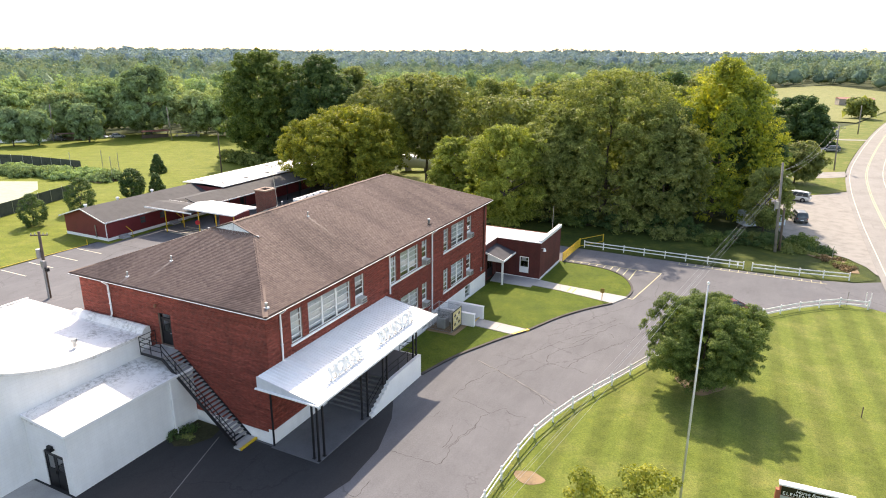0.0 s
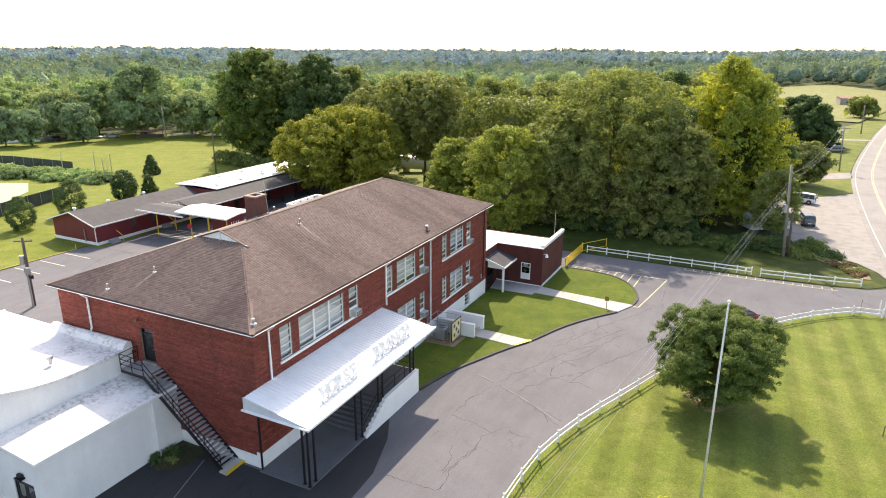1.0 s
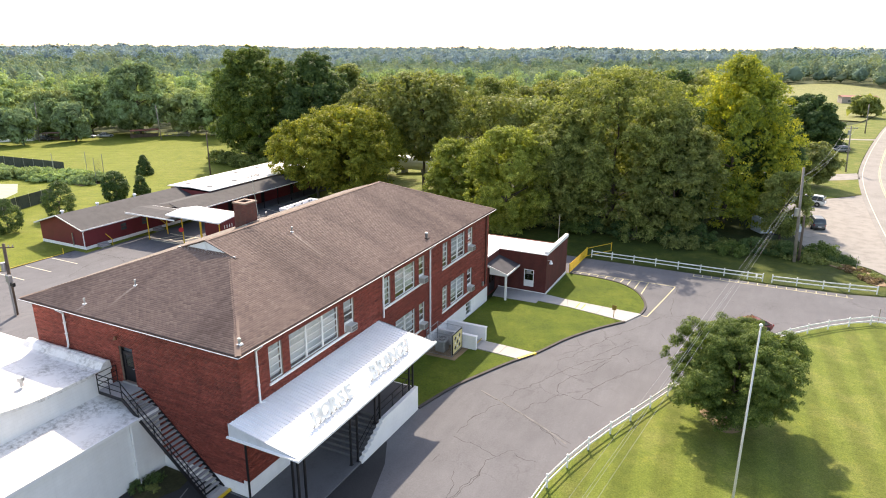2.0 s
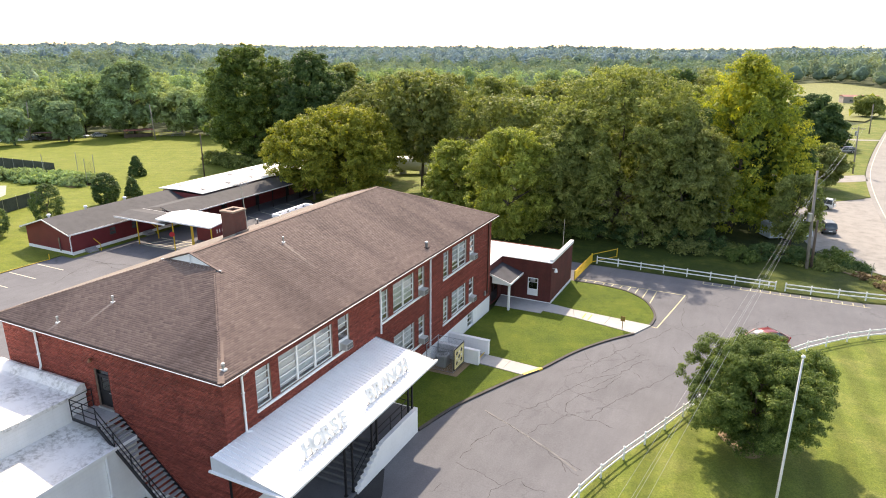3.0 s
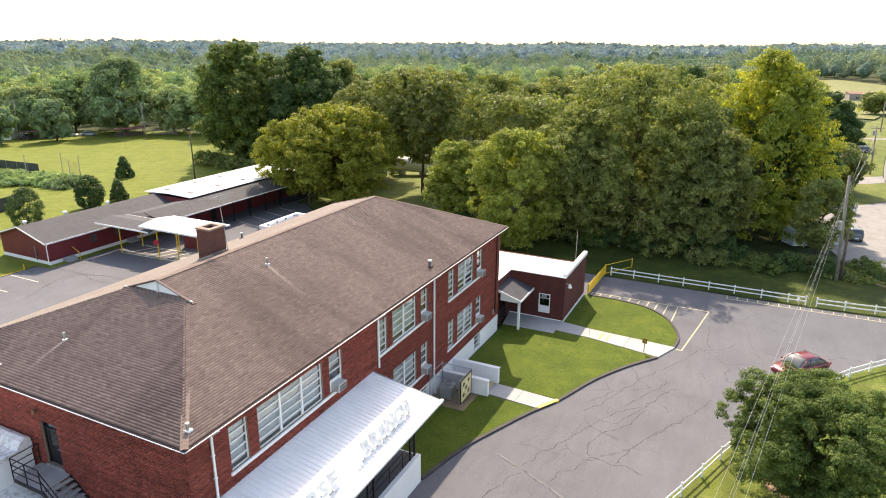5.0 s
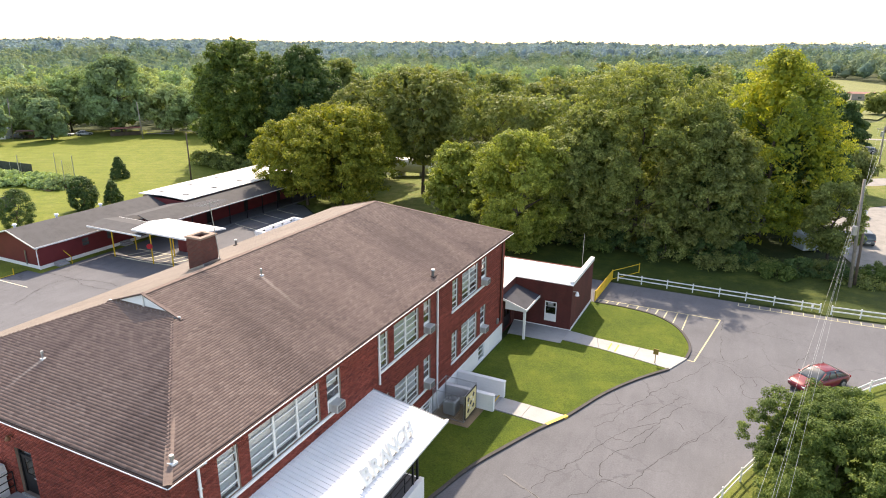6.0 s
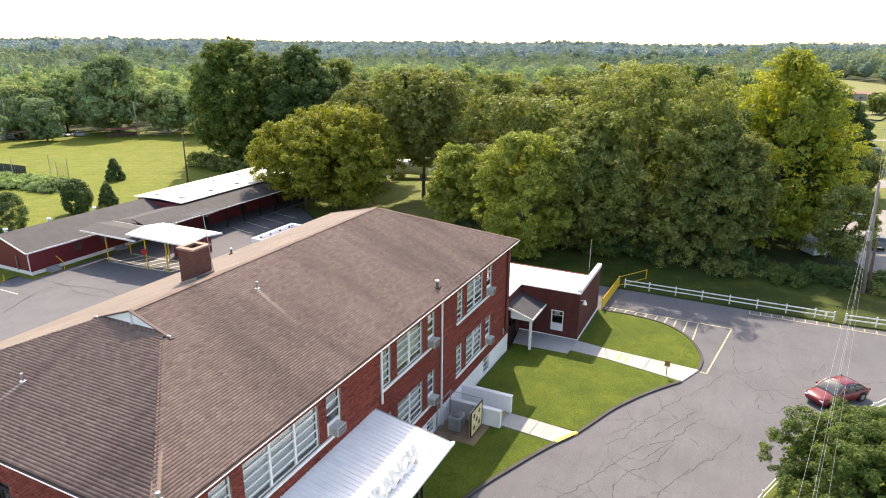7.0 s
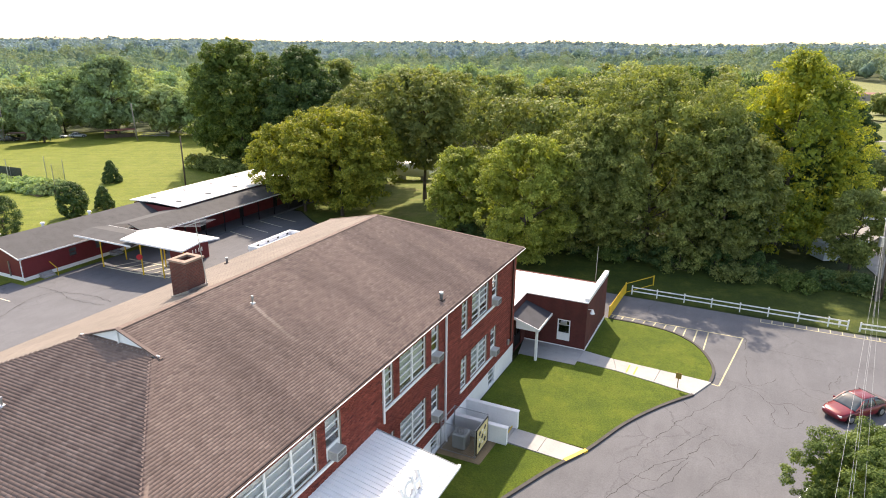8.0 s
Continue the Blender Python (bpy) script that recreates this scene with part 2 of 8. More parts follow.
MAT_YELLOW = plain("yellow_paint", (0.68, 0.44, 0.03), 0.55, 0, 0.15, 9)
MAT_BLACK = plain("black_painted_steel", (0.012, 0.012, 0.014), 0.45, 0.2, 0.2, 9)
MAT_STEEL = plain("galvanised_steel", (0.42, 0.43, 0.44), 0.4, 0.8, 0.15, 9)
MAT_WOOD = plain("weathered_pole_wood", (0.13, 0.095, 0.07), 0.9, 0, 0.3, 5)
MAT_WOOD_GREY = plain("grey_weathered_wood", (0.26, 0.23, 0.2), 0.9, 0, 0.3, 5)
MAT_BARK = plain("bark", (0.09, 0.07, 0.052), 0.95, 0, 0.35, 6, bump=0.6)
MAT_GLASS = pane_glass("window_glass")
MAT_BLIND = plain("white_blind", (0.76, 0.77, 0.76), 0.6, 0, 0.08, 4)
MAT_ASPHALT = asphalt("worn_asphalt", (0.13, 0.131, 0.14))
MAT_ASPHALT_DARK = asphalt("sealed_asphalt", (0.036, 0.036, 0.038))
MAT_ROAD = asphalt("pale_road", (0.25, 0.24, 0.225))
MAT_GRAVEL = plain("pale_gravel", (0.27, 0.255, 0.235), 0.95, 0, 0.2, 12, bump=0.6)
MAT_LINE = plain("faded_line_paint", (0.6, 0.57, 0.45), 0.8, 0, 0.25, 7)
MAT_LINE_YELLOW = plain("faded_yellow_line_paint", (0.5, 0.45, 0.27), 0.8, 0, 0.25, 7)
MAT_LAWN = grass("lawn", (0.06, 0.096, 0.007), (0.08, 0.118, 0.008), (0.112, 0.142, 0.013))
MAT_LAWN_MOWN = grass("striped_lawn", (0.1, 0.134, 0.017), (0.124, 0.158, 0.025), (0.17, 0.188, 0.045), 0.12, -3, 2.3)
MAT_FIELD = grass("field_grass", (0.12, 0.155, 0.014), (0.148, 0.18, 0.018), (0.18, 0.2, 0.032), 0.035, 60, 3.0)
MAT_GROUND = grass("rough_grass", (0.03, 0.045, 0.014), (0.042, 0.06, 0.017), (0.07, 0.08, 0.026))
MAT_VERGE = grass("verge_grass", (0.09, 0.125, 0.018), (0.125, 0.158, 0.026), (0.2, 0.19, 0.06))
MAT_CROP = grass("dry_field", (0.15, 0.17, 0.055), (0.18, 0.195, 0.07), (0.23, 0.22, 0.09))
MAT_SOIL = plain("bare_soil", (0.25, 0.175, 0.1), 0.95, 0, 0.35, 9, bump=0.6)
MAT_SHINGLE_DARK = plain("grey_shingle", (0.068, 0.067, 0.07), 0.9, 0, 0.2, 5, bump=0.4)

# ---- the land ----
def land(x, y):
    """Height of the ground: it falls gently to the north, more to the west, and rolls far off."""
    z = -0.016 * min(45.0, max(0.0, y))
    z -= (2.6 + z) * smoothstep(-18, -52, x)
    r = math.hypot(x - 10, y - 30)
    if r > 150:
        roll = noise.noise((x / 520, y / 520, 3.1))
        z += smoothstep(150, 330, r) * (-6.0 + 6.0 * noise.noise((x / 190, y / 190, 7.7))) * (1 - smoothstep(0, 60, x) * 0.8)
        z += smoothstep(420, 1250, r) * (7.5 + 13.0 * roll)
        z += smoothstep(450, 900, r) * 6.0 * noise.noise((x / 340, y / 620, 2.2))
        z += smoothstep(1500, 3200, r) * (4.0 + 6.0 * noise.noise((x / 900, y / 900, 5.5)))
    return z


def drape(name, outline, material, lift, step=4.0, label="", category="", kind="structure", parent=None):
    """A flat outline laid over the land."""
    bm = bmesh.new()
    vs = [bm.verts.new((x, y, 0)) for x, y in outline]
    es = [bm.edges.new((a, b)) for a, b in zip(vs, vs[1:] + vs[:1])]
    bmesh.ops.triangle_fill(bm, use_beauty=True, use_dissolve=False, edges=es)
    for axis in (0, 1):
        lo, hi = min(p[axis] for p in outline), max(p[axis] for p in outline)
        k = math.floor(lo / step) + 1
        while k * step < hi:
            co, no = Vector((0, 0, 0)), Vector((0, 0, 0))
            co[axis], no[axis] = k * step, 1
            bmesh.ops.bisect_plane(bm, geom=bm.verts[:] + bm.edges[:] + bm.faces[:], plane_co=co, plane_no=no)
            k += 1
    for v in bm.verts:
        v.co.z = land(v.co.x, v.co.y) + lift
    for f in bm.faces:
        f.normal_update()
        if f.normal.z < 0:
            f.normal_flip()
    me = bpy.data.meshes.new(name)
    bm.to_mesh(me)
    bm.free()
    me.materials.append(material)
    ob = new(name, me)
    if parent:
        ob.parent = parent
        return tagged(ob, label)
    return tagged(ob, label, category, kind=kind)


def line_points(points, gap=1.0):
    """A smooth line through points, one every gap metres or so."""
    pts = [Vector((*p, 0)) for p in points]
    out = []
    for i in range(len(pts) - 1):
        a, b, c, d = pts[max(0, i - 1)], pts[i], pts[i + 1], pts[min(len(pts) - 1, i + 2)]
        n = max(1, round((c - b).length / gap))
        for k in range(n):
            u = k / n
            out.append(0.5 * ((2 * b) + (c - a) * u + (2 * a - 5 * b + 4 * c - d) * u * u + (3 * b - a - 3 * c + d) * u ** 3))
    return out + [pts[-1]]


def ribbon(bm, points, width, z0, z1, gap=1.0, shift=0.0):
    """A band of rectangular section along a line on the land, from z0 to z1 over it."""
    pts = line_points(points, gap)
    rows = []
    for i, p in enumerate(pts):
        d = (pts[min(len(pts) - 1, i + 1)] - pts[max(0, i - 1)]).normalized()
        s = Vector((d.y, -d.x, 0))
        h = land(p.x, p.y)
        rows.append([bm.verts.new(p + s * (shift + k * width / 2) + Vector((0, 0, h + z))) for k, z in ((-1, z0), (-1, z1), (1, z1), (1, z0))])
    for a, b in zip(rows, rows[1:]):
        for i in range(3):
            bm.faces.new((a[i], a[i + 1], b[i + 1], b[i]))
    bm.faces.new(rows[0])
    bm.faces.new(rows[-1][::-1])
    return bm


def ground_sheet():
    def steps(lo, hi, fine_lo, fine_hi, fine):
        out = list(np.arange(fine_lo, fine_hi, fine))
        for end, sign in ((hi, 1), (lo, -1)):
            x, s = (fine_hi if sign > 0 else fine_lo), fine
            while sign * (end - x) > 0:
                out.append(x)
                s *= 1.13
                x += sign * s
            out.append(end)
        return sorted(set(round(float(v), 3) for v in out))
    xs, ys = steps(-4500, 4500, -130, 70, 3.0), steps(-1500, 4600, -40, 150, 3.0)
    verts = [(x, y, land(x, y)) for y in ys for x in xs]
    n = len(xs)
    faces = [(j * n + i, j * n + i + 1, (j + 1) * n + i + 1, (j + 1) * n + i) for j in range(len(ys) - 1) for i in range(n - 1)]
    me = np_mesh("ground", verts, faces)
    me.shade_smooth()
    me.materials.append(MAT_GROUND)
    tagged(new("ground", me), "rough green grassland rolling away to the horizon", "ground", kind="structure")


ground_sheet()
KERB = [(3.35, 13.2), (4.23, 16.99), (5.36, 19.94), (6.65, 22.95), (7.97, 25.5), (9.51, 29.6), (11.31, 33.0), (13.3, 35.9)]
ISLAND = [(14.3, 38.5), (14.45, 40.2), (14.08, 42.2), (12.8, 44.9), (10.7, 46.7), (7.75, 47.35), (4.75, 47.35)]
LAWN_EDGE = [(13.6, -30), (13.5, -12), (13.45, 2), (13.5, 5.3), (13.65, 8.2), (14.2, 11), (14.85, 13.3), (15.6, 15.6), (16.5, 17.9), (17.45, 20.3), (18.4, 22.9),
             (20.8, 28.6), (23.7, 34.2), (26.9, 39.3), (28.8, 41.7), (30.6, 43.8), (32.7, 45.7), (34.9, 47.1), (37.2, 46.9), (40.2, 45.5)]
drape("driveway", [(-12, -30)] + LAWN_EDGE + [(40.2, 57.5), (38.8, 56.6), (36.6, 55.2), (33, 54.4), (25, 53.9), (5.6, 53.9), (-6, 54.2), (-6, 47.5)]
      + ISLAND[::-1] + KERB[::-1] + [(3.3, 0.3), (-12, 0.3)], MAT_ASPHALT, 0.03, label="worn grey asphalt driveway with long cracks", category="driveway")
drape("back_parking_lot", [(-59.4, -30), (-24, -30), (-24, 0), (-17.6, 0.3), (-17.6, 35), (-6.02, 47.5), (-6.02, 54.2), (-22, 57), (-35, 62), (-44, 67), (-50, 72), (-56.5, 72), (-58.2, 31.5), (-59.4, 31)],
      MAT_ASPHALT, 0.03, label="cracked grey asphalt parking lot behind the school", category="parking lot")
drape("sealed_apron", [(-11.5, -30), (4.0, -30), (4.6, -6), (5.9, -0.5), (5.7, 3.0), (4.6, 6.5), (3.5, 8.6), (3.3, 8.6), (3.3, 0.1), (-11.5, 0.3)], MAT_ASPHALT_DARK, 0.045, label="black sealed asphalt by the stair foot", category="pavement")
drape("front_lawn", LAWN_EDGE + [(40.2, -30)], MAT_LAWN_MOWN, 0.06, label="mown lawn with pale mowing stripes inside the fence", category="lawn")
# Rough unmown grass, its colour also darkened for the woods' shade.
drape("strip_lawn", [(-6, 54.5), (5.6, 54.2), (25, 54.2), (33, 54.7), (36.6, 55.5), (38.6, 57.2), (38.9, 59.2), (38.2, 62), (36.4, 65), (33.4, 67.4), (28, 68.5), (10, 66), (-25, 66)],
      grass("unmown_shade_strip", (0.028, 0.046, 0.006), (0.044, 0.066, 0.008), (0.085, 0.1, 0.016)), 0.05, label="strip of green grass below the woods", category="lawn")
for i, out in enumerate(([(3.4, 13.4)] + KERB[1:4] + [(7.0, 23.7), (3.2, 23.9), (-0.3, 23.9), (-0.3, 13.1)],
                         [(7.9, 25.6)] + KERB[5:] + [(7.5, 37.0), (4.27, 37.25), (4.27, 36.5), (-0.3, 36.4), (-0.3, 25.7), (3.0, 25.7)],
                         [(13.7, 38.3)] + ISLAND + [(4.45, 47.4), (4.45, 39.5), (6.8, 39.0)])):
    drape("lawn_plot", out, MAT_LAWN, 0.1, 2.0, "kerbed green lawn plot before the school", "lawn")
drape("left_field", [(-59.6, -30), (-59.6, 31), (-57, 31), (-57, 90), (-80, 97), (-105, 122), (-146, 134), (-182, 124), (-228, 104), (-260, 20), (-200, -30)],
      MAT_FIELD, 0.05, 6.0, "broad bright green mown field behind the classrooms", "field")
drape("back_lawn", [(-50, 72.2), (-44, 67.4), (-35, 62.4), (-28, 60.5), (-22, 66), (-28, 100), (-46, 112), (-55.5, 90), (-56, 74)], MAT_VERGE, 0.05, 4.0, "patch of green grass between the trees", "grass")
drape("dry_field", [(12, 300), (55, 262), (72, 330), (110, 470), (70, 560), (5, 545)], MAT_CROP, 0.4, 12.0, "pale dry crop field on a far slope", "field")
drape("gravel_lot", [(40.1, 58.2), (38.9, 59.4), (38.2, 62.2), (36.4, 65.2), (33.2, 67.6), (29.5, 72), (27, 84), (25.5, 104), (31, 102.5), (37.6, 109), (40.9, 113)],
      MAT_GRAVEL, 0.08, label="pale gravel forecourt beside the road", category="gravel lot")
drape("road_verge", [(25.4, 104.3), (31, 102.8), (37.5, 109.3), (40.6, 113.3), (41.6, 136), (45.2, 161), (50.4, 192), (59, 240), (71, 300), (88, 379), (70, 330), (56, 262), (36, 215), (18, 175), (14, 120)],
      MAT_VERGE, 0.06, 6.0, "sunny roadside grass by the country road", "grass")
drape("road_verge", [(47.6, -30), (46.9, 45), (47.2, 90), (48, 114), (49.8, 136), (53.4, 161), (58.6, 192), (67, 240), (79, 300), (110, 300), (84, 190), (70, 100), (70, -30)],
      MAT_VERGE, 0.06, 6.0, "sunny roadside grass across the road", "grass")
drape("dirt_track", [(41.6, 136), (41.5, 129), (38.5, 126.5), (35, 124), (30, 123), (24, 126), (24, 129.5), (30, 128.5), (35.5, 131.5)], MAT_GRAVEL, 0.1, 4.0, "pale dirt track off the road", "track")
drape("dirt_track", [(55.2, 203), (54.4, 199.4), (46, 196.6), (38, 197), (38, 200), (47, 200)], MAT_GRAVEL, 0.1, 4.0, "pale dirt track off the road", "track")
ROAD = [(46, -60), (43.6, 0), (42.9, 45), (42.9, 70), (43.1, 90), (43.9, 114), (45.6, 136), (49.2, 161), (54.4, 192), (63, 240), (75, 300), (92, 380)]
bm = bmesh.new()
ribbon(bm, ROAD, 7.4, -0.2, 0.10, 4)
road = tagged(part("road", bm, MAT_ROAD), "pale worn two lane country road", "road", kind="structure")
for k, mat, lab in ((-2.95, MAT_LINE, "white edge line"), (2.95, MAT_LINE, "white edge line"), (-0.1, MAT_LINE_YELLOW, "yellow centre line"), (0.16, MAT_LINE_YELLOW, "yellow centre line")):
    bm = bmesh.new()
    ribbon(bm, ROAD, 0.11, 0.05, 0.106, 4, k)
    part("road_line", bm, mat, road, lab)
for name, pts in (("kerb", KERB), ("kerb", ISLAND)):
    bm = bmesh.new()
    ribbon(bm, pts, 0.22, -0.1, 0.16, 0.8)
    tagged(part(name, bm, MAT_CURB), "dark tarred asphalt kerb along the lawn", "kerb", kind="structure")
bm = bmesh.new()
ribbon(bm, [(7.0, 23.75), (7.45, 24.55), (7.95, 25.45)], 0.26, -0.1, 0.175, 0.5)
tagged(part("kerb", bm, MAT_YELLOW), "yellow painted kerb at the walk's end", "kerb", kind="structure")
# concrete walks
bm = bmesh.new()
for quad in ([(-0.4, 36.4), (4.33, 36.5), (4.3, 39.42), (-0.9, 39.42)], [(4.33, 37.27), (7.5, 37.05), (6.9, 38.98), (4.33, 39.42)],
             [(7.53, 37.04), (10.4, 36.5), (10.6, 38.75), (6.93, 38.98)], [(10.43, 36.5), (13.35, 35.88), (14.4, 38.5), (10.63, 38.75)]):
    lo = [bm.verts.new((x, y, land(x, y) - 0.1)) for x, y in quad]
    hi = [bm.verts.new((x, y, land(x, y) + 0.13)) for x, y in quad]
    bm.faces.new(hi)
    for a in range(4):
        bm.faces.new((lo[a], lo[(a + 1) % 4], hi[(a + 1) % 4], hi[a]))
tagged(part("annex_walk", bm, MAT_CONCRETE), "pale concrete walk to the annex porch", "walkway", kind="structure")
bm = bmesh.new()
for quad in ([(-0.4, 24.0), (3.1, 24.0), (3.1, 25.72), (-0.4, 25.72)], [(3.13, 24.0), (5.2, 23.85), (5.3, 25.62), (3.13, 25.7)], [(5.23, 23.85), (6.95, 23.72), (7.85, 25.45), (5.33, 25.6)]):
    lo = [bm.verts.new((x, y, land(x, y) - 0.1)) for x, y in quad]
    hi = [bm.verts.new((x, y, land(x, y) + 0.13)) for x, y in quad]
    bm.faces.new(hi)
    for a in range(4):
        bm.faces.new((lo[a], lo[(a + 1) % 4], hi[(a + 1) % 4], hi[a]))
tagged(part("side_walk", bm, MAT_CONCRETE), "pale concrete walk between low white walls", "walkway", kind="structure")
# painted lines
def paint(points_list, width, material, label, parent_name, lift=0.037):
    holder = thing(parent_name, label, "road marking", kind="structure")
    for pts in points_list:
        bm = bmesh.new()
        ribbon(bm, pts, width, lift - 0.017, lift, 1.5)
        part("stripe", bm, material, holder)


paint([[(16.34, 48.46), (14.95, 38.3)], [(16.34, 48.46), (4.75, 48.45)], [(14.9, 38.28), (14.4, 38.4)]]
      + [[(x, 48.42), (x - 0.15, y)] for x, y in ((13.5, 44.3), (12.55, 45.3), (11.6, 46.0), (10.75, 46.75), (9.85, 47.05), (8.9, 47.3), (7.95, 47.4), (6.95, 47.5), (5.95, 47.5), (5.1, 47.5))],
      0.11, MAT_LINE_YELLOW, "faded yellow hatching round the lawn's tip", "hatching")
paint([[(17.7, 52.95), (22.8, 53.05), (33.5, 53.3)]] + [[(17.7 + 0.953 * i, 52.98 + 0.01 * i), (17.73 + 0.953 * i, 53.82 + 0.012 * i)] for i in range(17)],
      0.085, MAT_LINE_YELLOW, "faded comb of parking ticks along the white fence", "parking_ticks")
paint([[(8.3, 38.5), (8.26, 37.1)], [(8.9, 38.45), (8.84, 37.0)]], 0.12, MAT_YELLOW, "two yellow stripes across the concrete walk", "walk_stripes", 0.137)
paint([[(-59.0, y), (-54, y)] for y in (7, 10.4, 13.8, 17.2, 20.7, 24.0, 27.5)], 0.13, MAT_LINE, "faded white parking lines on the back lot", "parking_lines", 0.05)
paint([[(-52, 58 + 3.2 * i), (-46.5, 56.5 + 3.2 * i)] for i in range(4)], 0.13, MAT_LINE, "faded white parking lines by the long porch", "parking_lines", 0.085)
paint([[(-54.5, 39.4), (-44, 39.6)], [(-54.5, 42.8), (-44, 43.0)]] + [[(-54 + 1.6 * i, 39.4), (-52.6 + 1.6 * i, 42.8)] for i in range(7)], 0.2, MAT_LINE, "pale crossing stripes under the canopies", "crossing", 0.085)
drape("bare_patch", [(15.2 + 0.95 * math.cos(a) * (1 + 0.1 * math.sin(3 * a)), 4.6 + 0.62 * math.sin(a) * (1 + 0.1 * math.cos(4 * a))) for a in np.linspace(0, math.tau, 25)[:-1]],
      MAT_SOIL, 0.075, label="bare brown soil patch in the lawn", category="soil patch")
drape("bare_patch", [(23.1 + 1.7 * math.cos(a) * (1 + 0.2 * math.sin(3 * a)), 21.6 + 1.5 * math.sin(a) * (1 + 0.2 * math.cos(4 * a))) for a in np.linspace(0, math.tau, 33)[:-1]],
      MAT_SOIL, 0.075, label="bare mulch ring under the lawn tree", category="soil patch")
drape("bare_patch", [(31.9, 64.4), (33.4, 63.2), (34.6, 61.9), (35.4, 59.4), (36.2, 58.6), (37.2, 58.9), (37.1, 61.2), (36.0, 63.3), (34.4, 65.2), (33.0, 65.6)],
      MAT_SOIL, 0.12, label="brown weedy ditch bank at the drive's mouth", category="soil patch")

# long cracks in the asphalt
MAT_CRACK = plain("tar_crack", (0.04, 0.039, 0.038), 0.9, 0, 0.3, 9)
crack_lines = [
    [(6.38, 17.48), (8.44, 16.55), (10.36, 15.63), (12.07, 14.55), (13.12, 13.88), (14.15, 13.14)],
    [(12.27, 14.47), (12.84, 14.03), (13.35, 13.29)],
    [(11.63, 14.84), (12.4, 14.6), (13.37, 14.24), (14.14, 13.81)],
    [(8.3, 16.48), (7.85, 15.53), (7.33, 13.95), (7.18, 12.69), (6.99, 11.6)],
    [(8.21, 16.95), (8.69, 18.66), (9.56, 20.33), (10.4, 22.39), (11.04, 23.9), (12.05, 25.85), (13.27, 27.17), (13.81, 27.65)],
    [(10.04, 16.16), (10.38, 17.33), (10.99, 18.23), (11.46, 19.3), (11.71, 19.82), (12.9, 19.66), (13.8, 19.82), (15, 19.4)],
    [(11.5, 19.87), (11.28, 20.97), (11.49, 22.17), (12.02, 23.32), (12.99, 24.45), (13.88, 27.29)],
    [(13.14, 19.78), (13.53, 21.07), (14, 22.53), (15.13, 24.92), (16.05, 26.68)],
    [(7.03, 11.08), (8.4, 11.06), (9.51, 10.57), (10.19, 10.5), (10.66, 10.92), (11.24, 11.65)],
    [(10.19, 10.5), (10.1, 9.69), (10.1, 8.7), (9.82, 7), (9.58, 5.77), (9.37, 4.95)],
    [(10.1, 8.7), (9.98, 7.09), (9.66, 5.59), (9.83, 4.84), (9.91, 3.87), (9.87, 3.39), (8.66, 3.22), (7.62, 3.28), (6.81, 3.27), (6.37, 3.18)],
    [(8.62, 7.77), (8.98, 7.18), (9.27, 5.97), (9.22, 5.08)],
    [(7.02, 7.92), (7.03, 8.51), (7.14, 8.99)],
    [(11.2, 11.2), (11.95, 10.9), (12.78, 10.92)],
    [(6.93, 0.12), (6.99, -0.88), (6.97, -1.55), (6.41, -1.45)],
    [(16.61, 48.64), (16.66, 44.34), (16.86, 40.53), (17.49, 39.62), (18.28, 40.43), (18.88, 41.57)],
    [(16.51, 39.12), (17.52, 38.55), (18.3, 37.35), (19.05, 37.46), (19.8, 37.94), (20.51, 37.15), (21.41, 37.17)],
    [(18.49, 37.27), (18.68, 36.47), (18.57, 35.04), (18.78, 34.33), (19.73, 34.25), (20.65, 35.94)],
    [(19.24, 37.56), (19.59, 36.41), (19.4, 35.98)],
    [(16.11, 38.91), (15.43, 36.81), (14.4, 34.9), (13.12, 32.27), (11.69, 29), (10.7, 26.34), (9.89, 25.06)],
    [(12.28, 26.94), (13.17, 28.65), (14.19, 30.88), (14.64, 31.9)],
    [(10.89, 24.34), (11.73, 24.38), (12.34, 24.26), (12.74, 25.39), (13.67, 27.37), (14.61, 30.11), (15.41, 31.27)],
    [(14.59, 28.32), (15.13, 27.91), (15.35, 27.23)],
    [(14.82, 24.05), (16.05, 26.44), (17.22, 28.97), (17.84, 30.67)],
    [(17.56, 46.95), (19.33, 46.87), (20.62, 46.69), (21.88, 46.63), (23.51, 46.32), (24.7, 46.15)],
    [(22.46, 41.38), (22.66, 42.69), (23.09, 43.21), (23.62, 45.08), (24.29, 45.94)],
    [(12.65, 34.73), (13.12, 34.07)],
    [(16.6, 34.72), (17.05, 34.52), (17.37, 33.45)],
    [(13.96, 32.12), (15.01, 31.85)],
]
lot_cracks = [[(-50.5, 23.9), (-52.6, 28.8), (-51.8, 31.5), (-47.1, 32.2), (-43.7, 31.6)], [(-56.8, 31.5), (-51.8, 31.5), (-48.7, 30.6), (-43.5, 30.7)]]
holder = thing("asphalt_cracks", "long dark cracks wandering through the asphalt", "cracks", kind="structure")
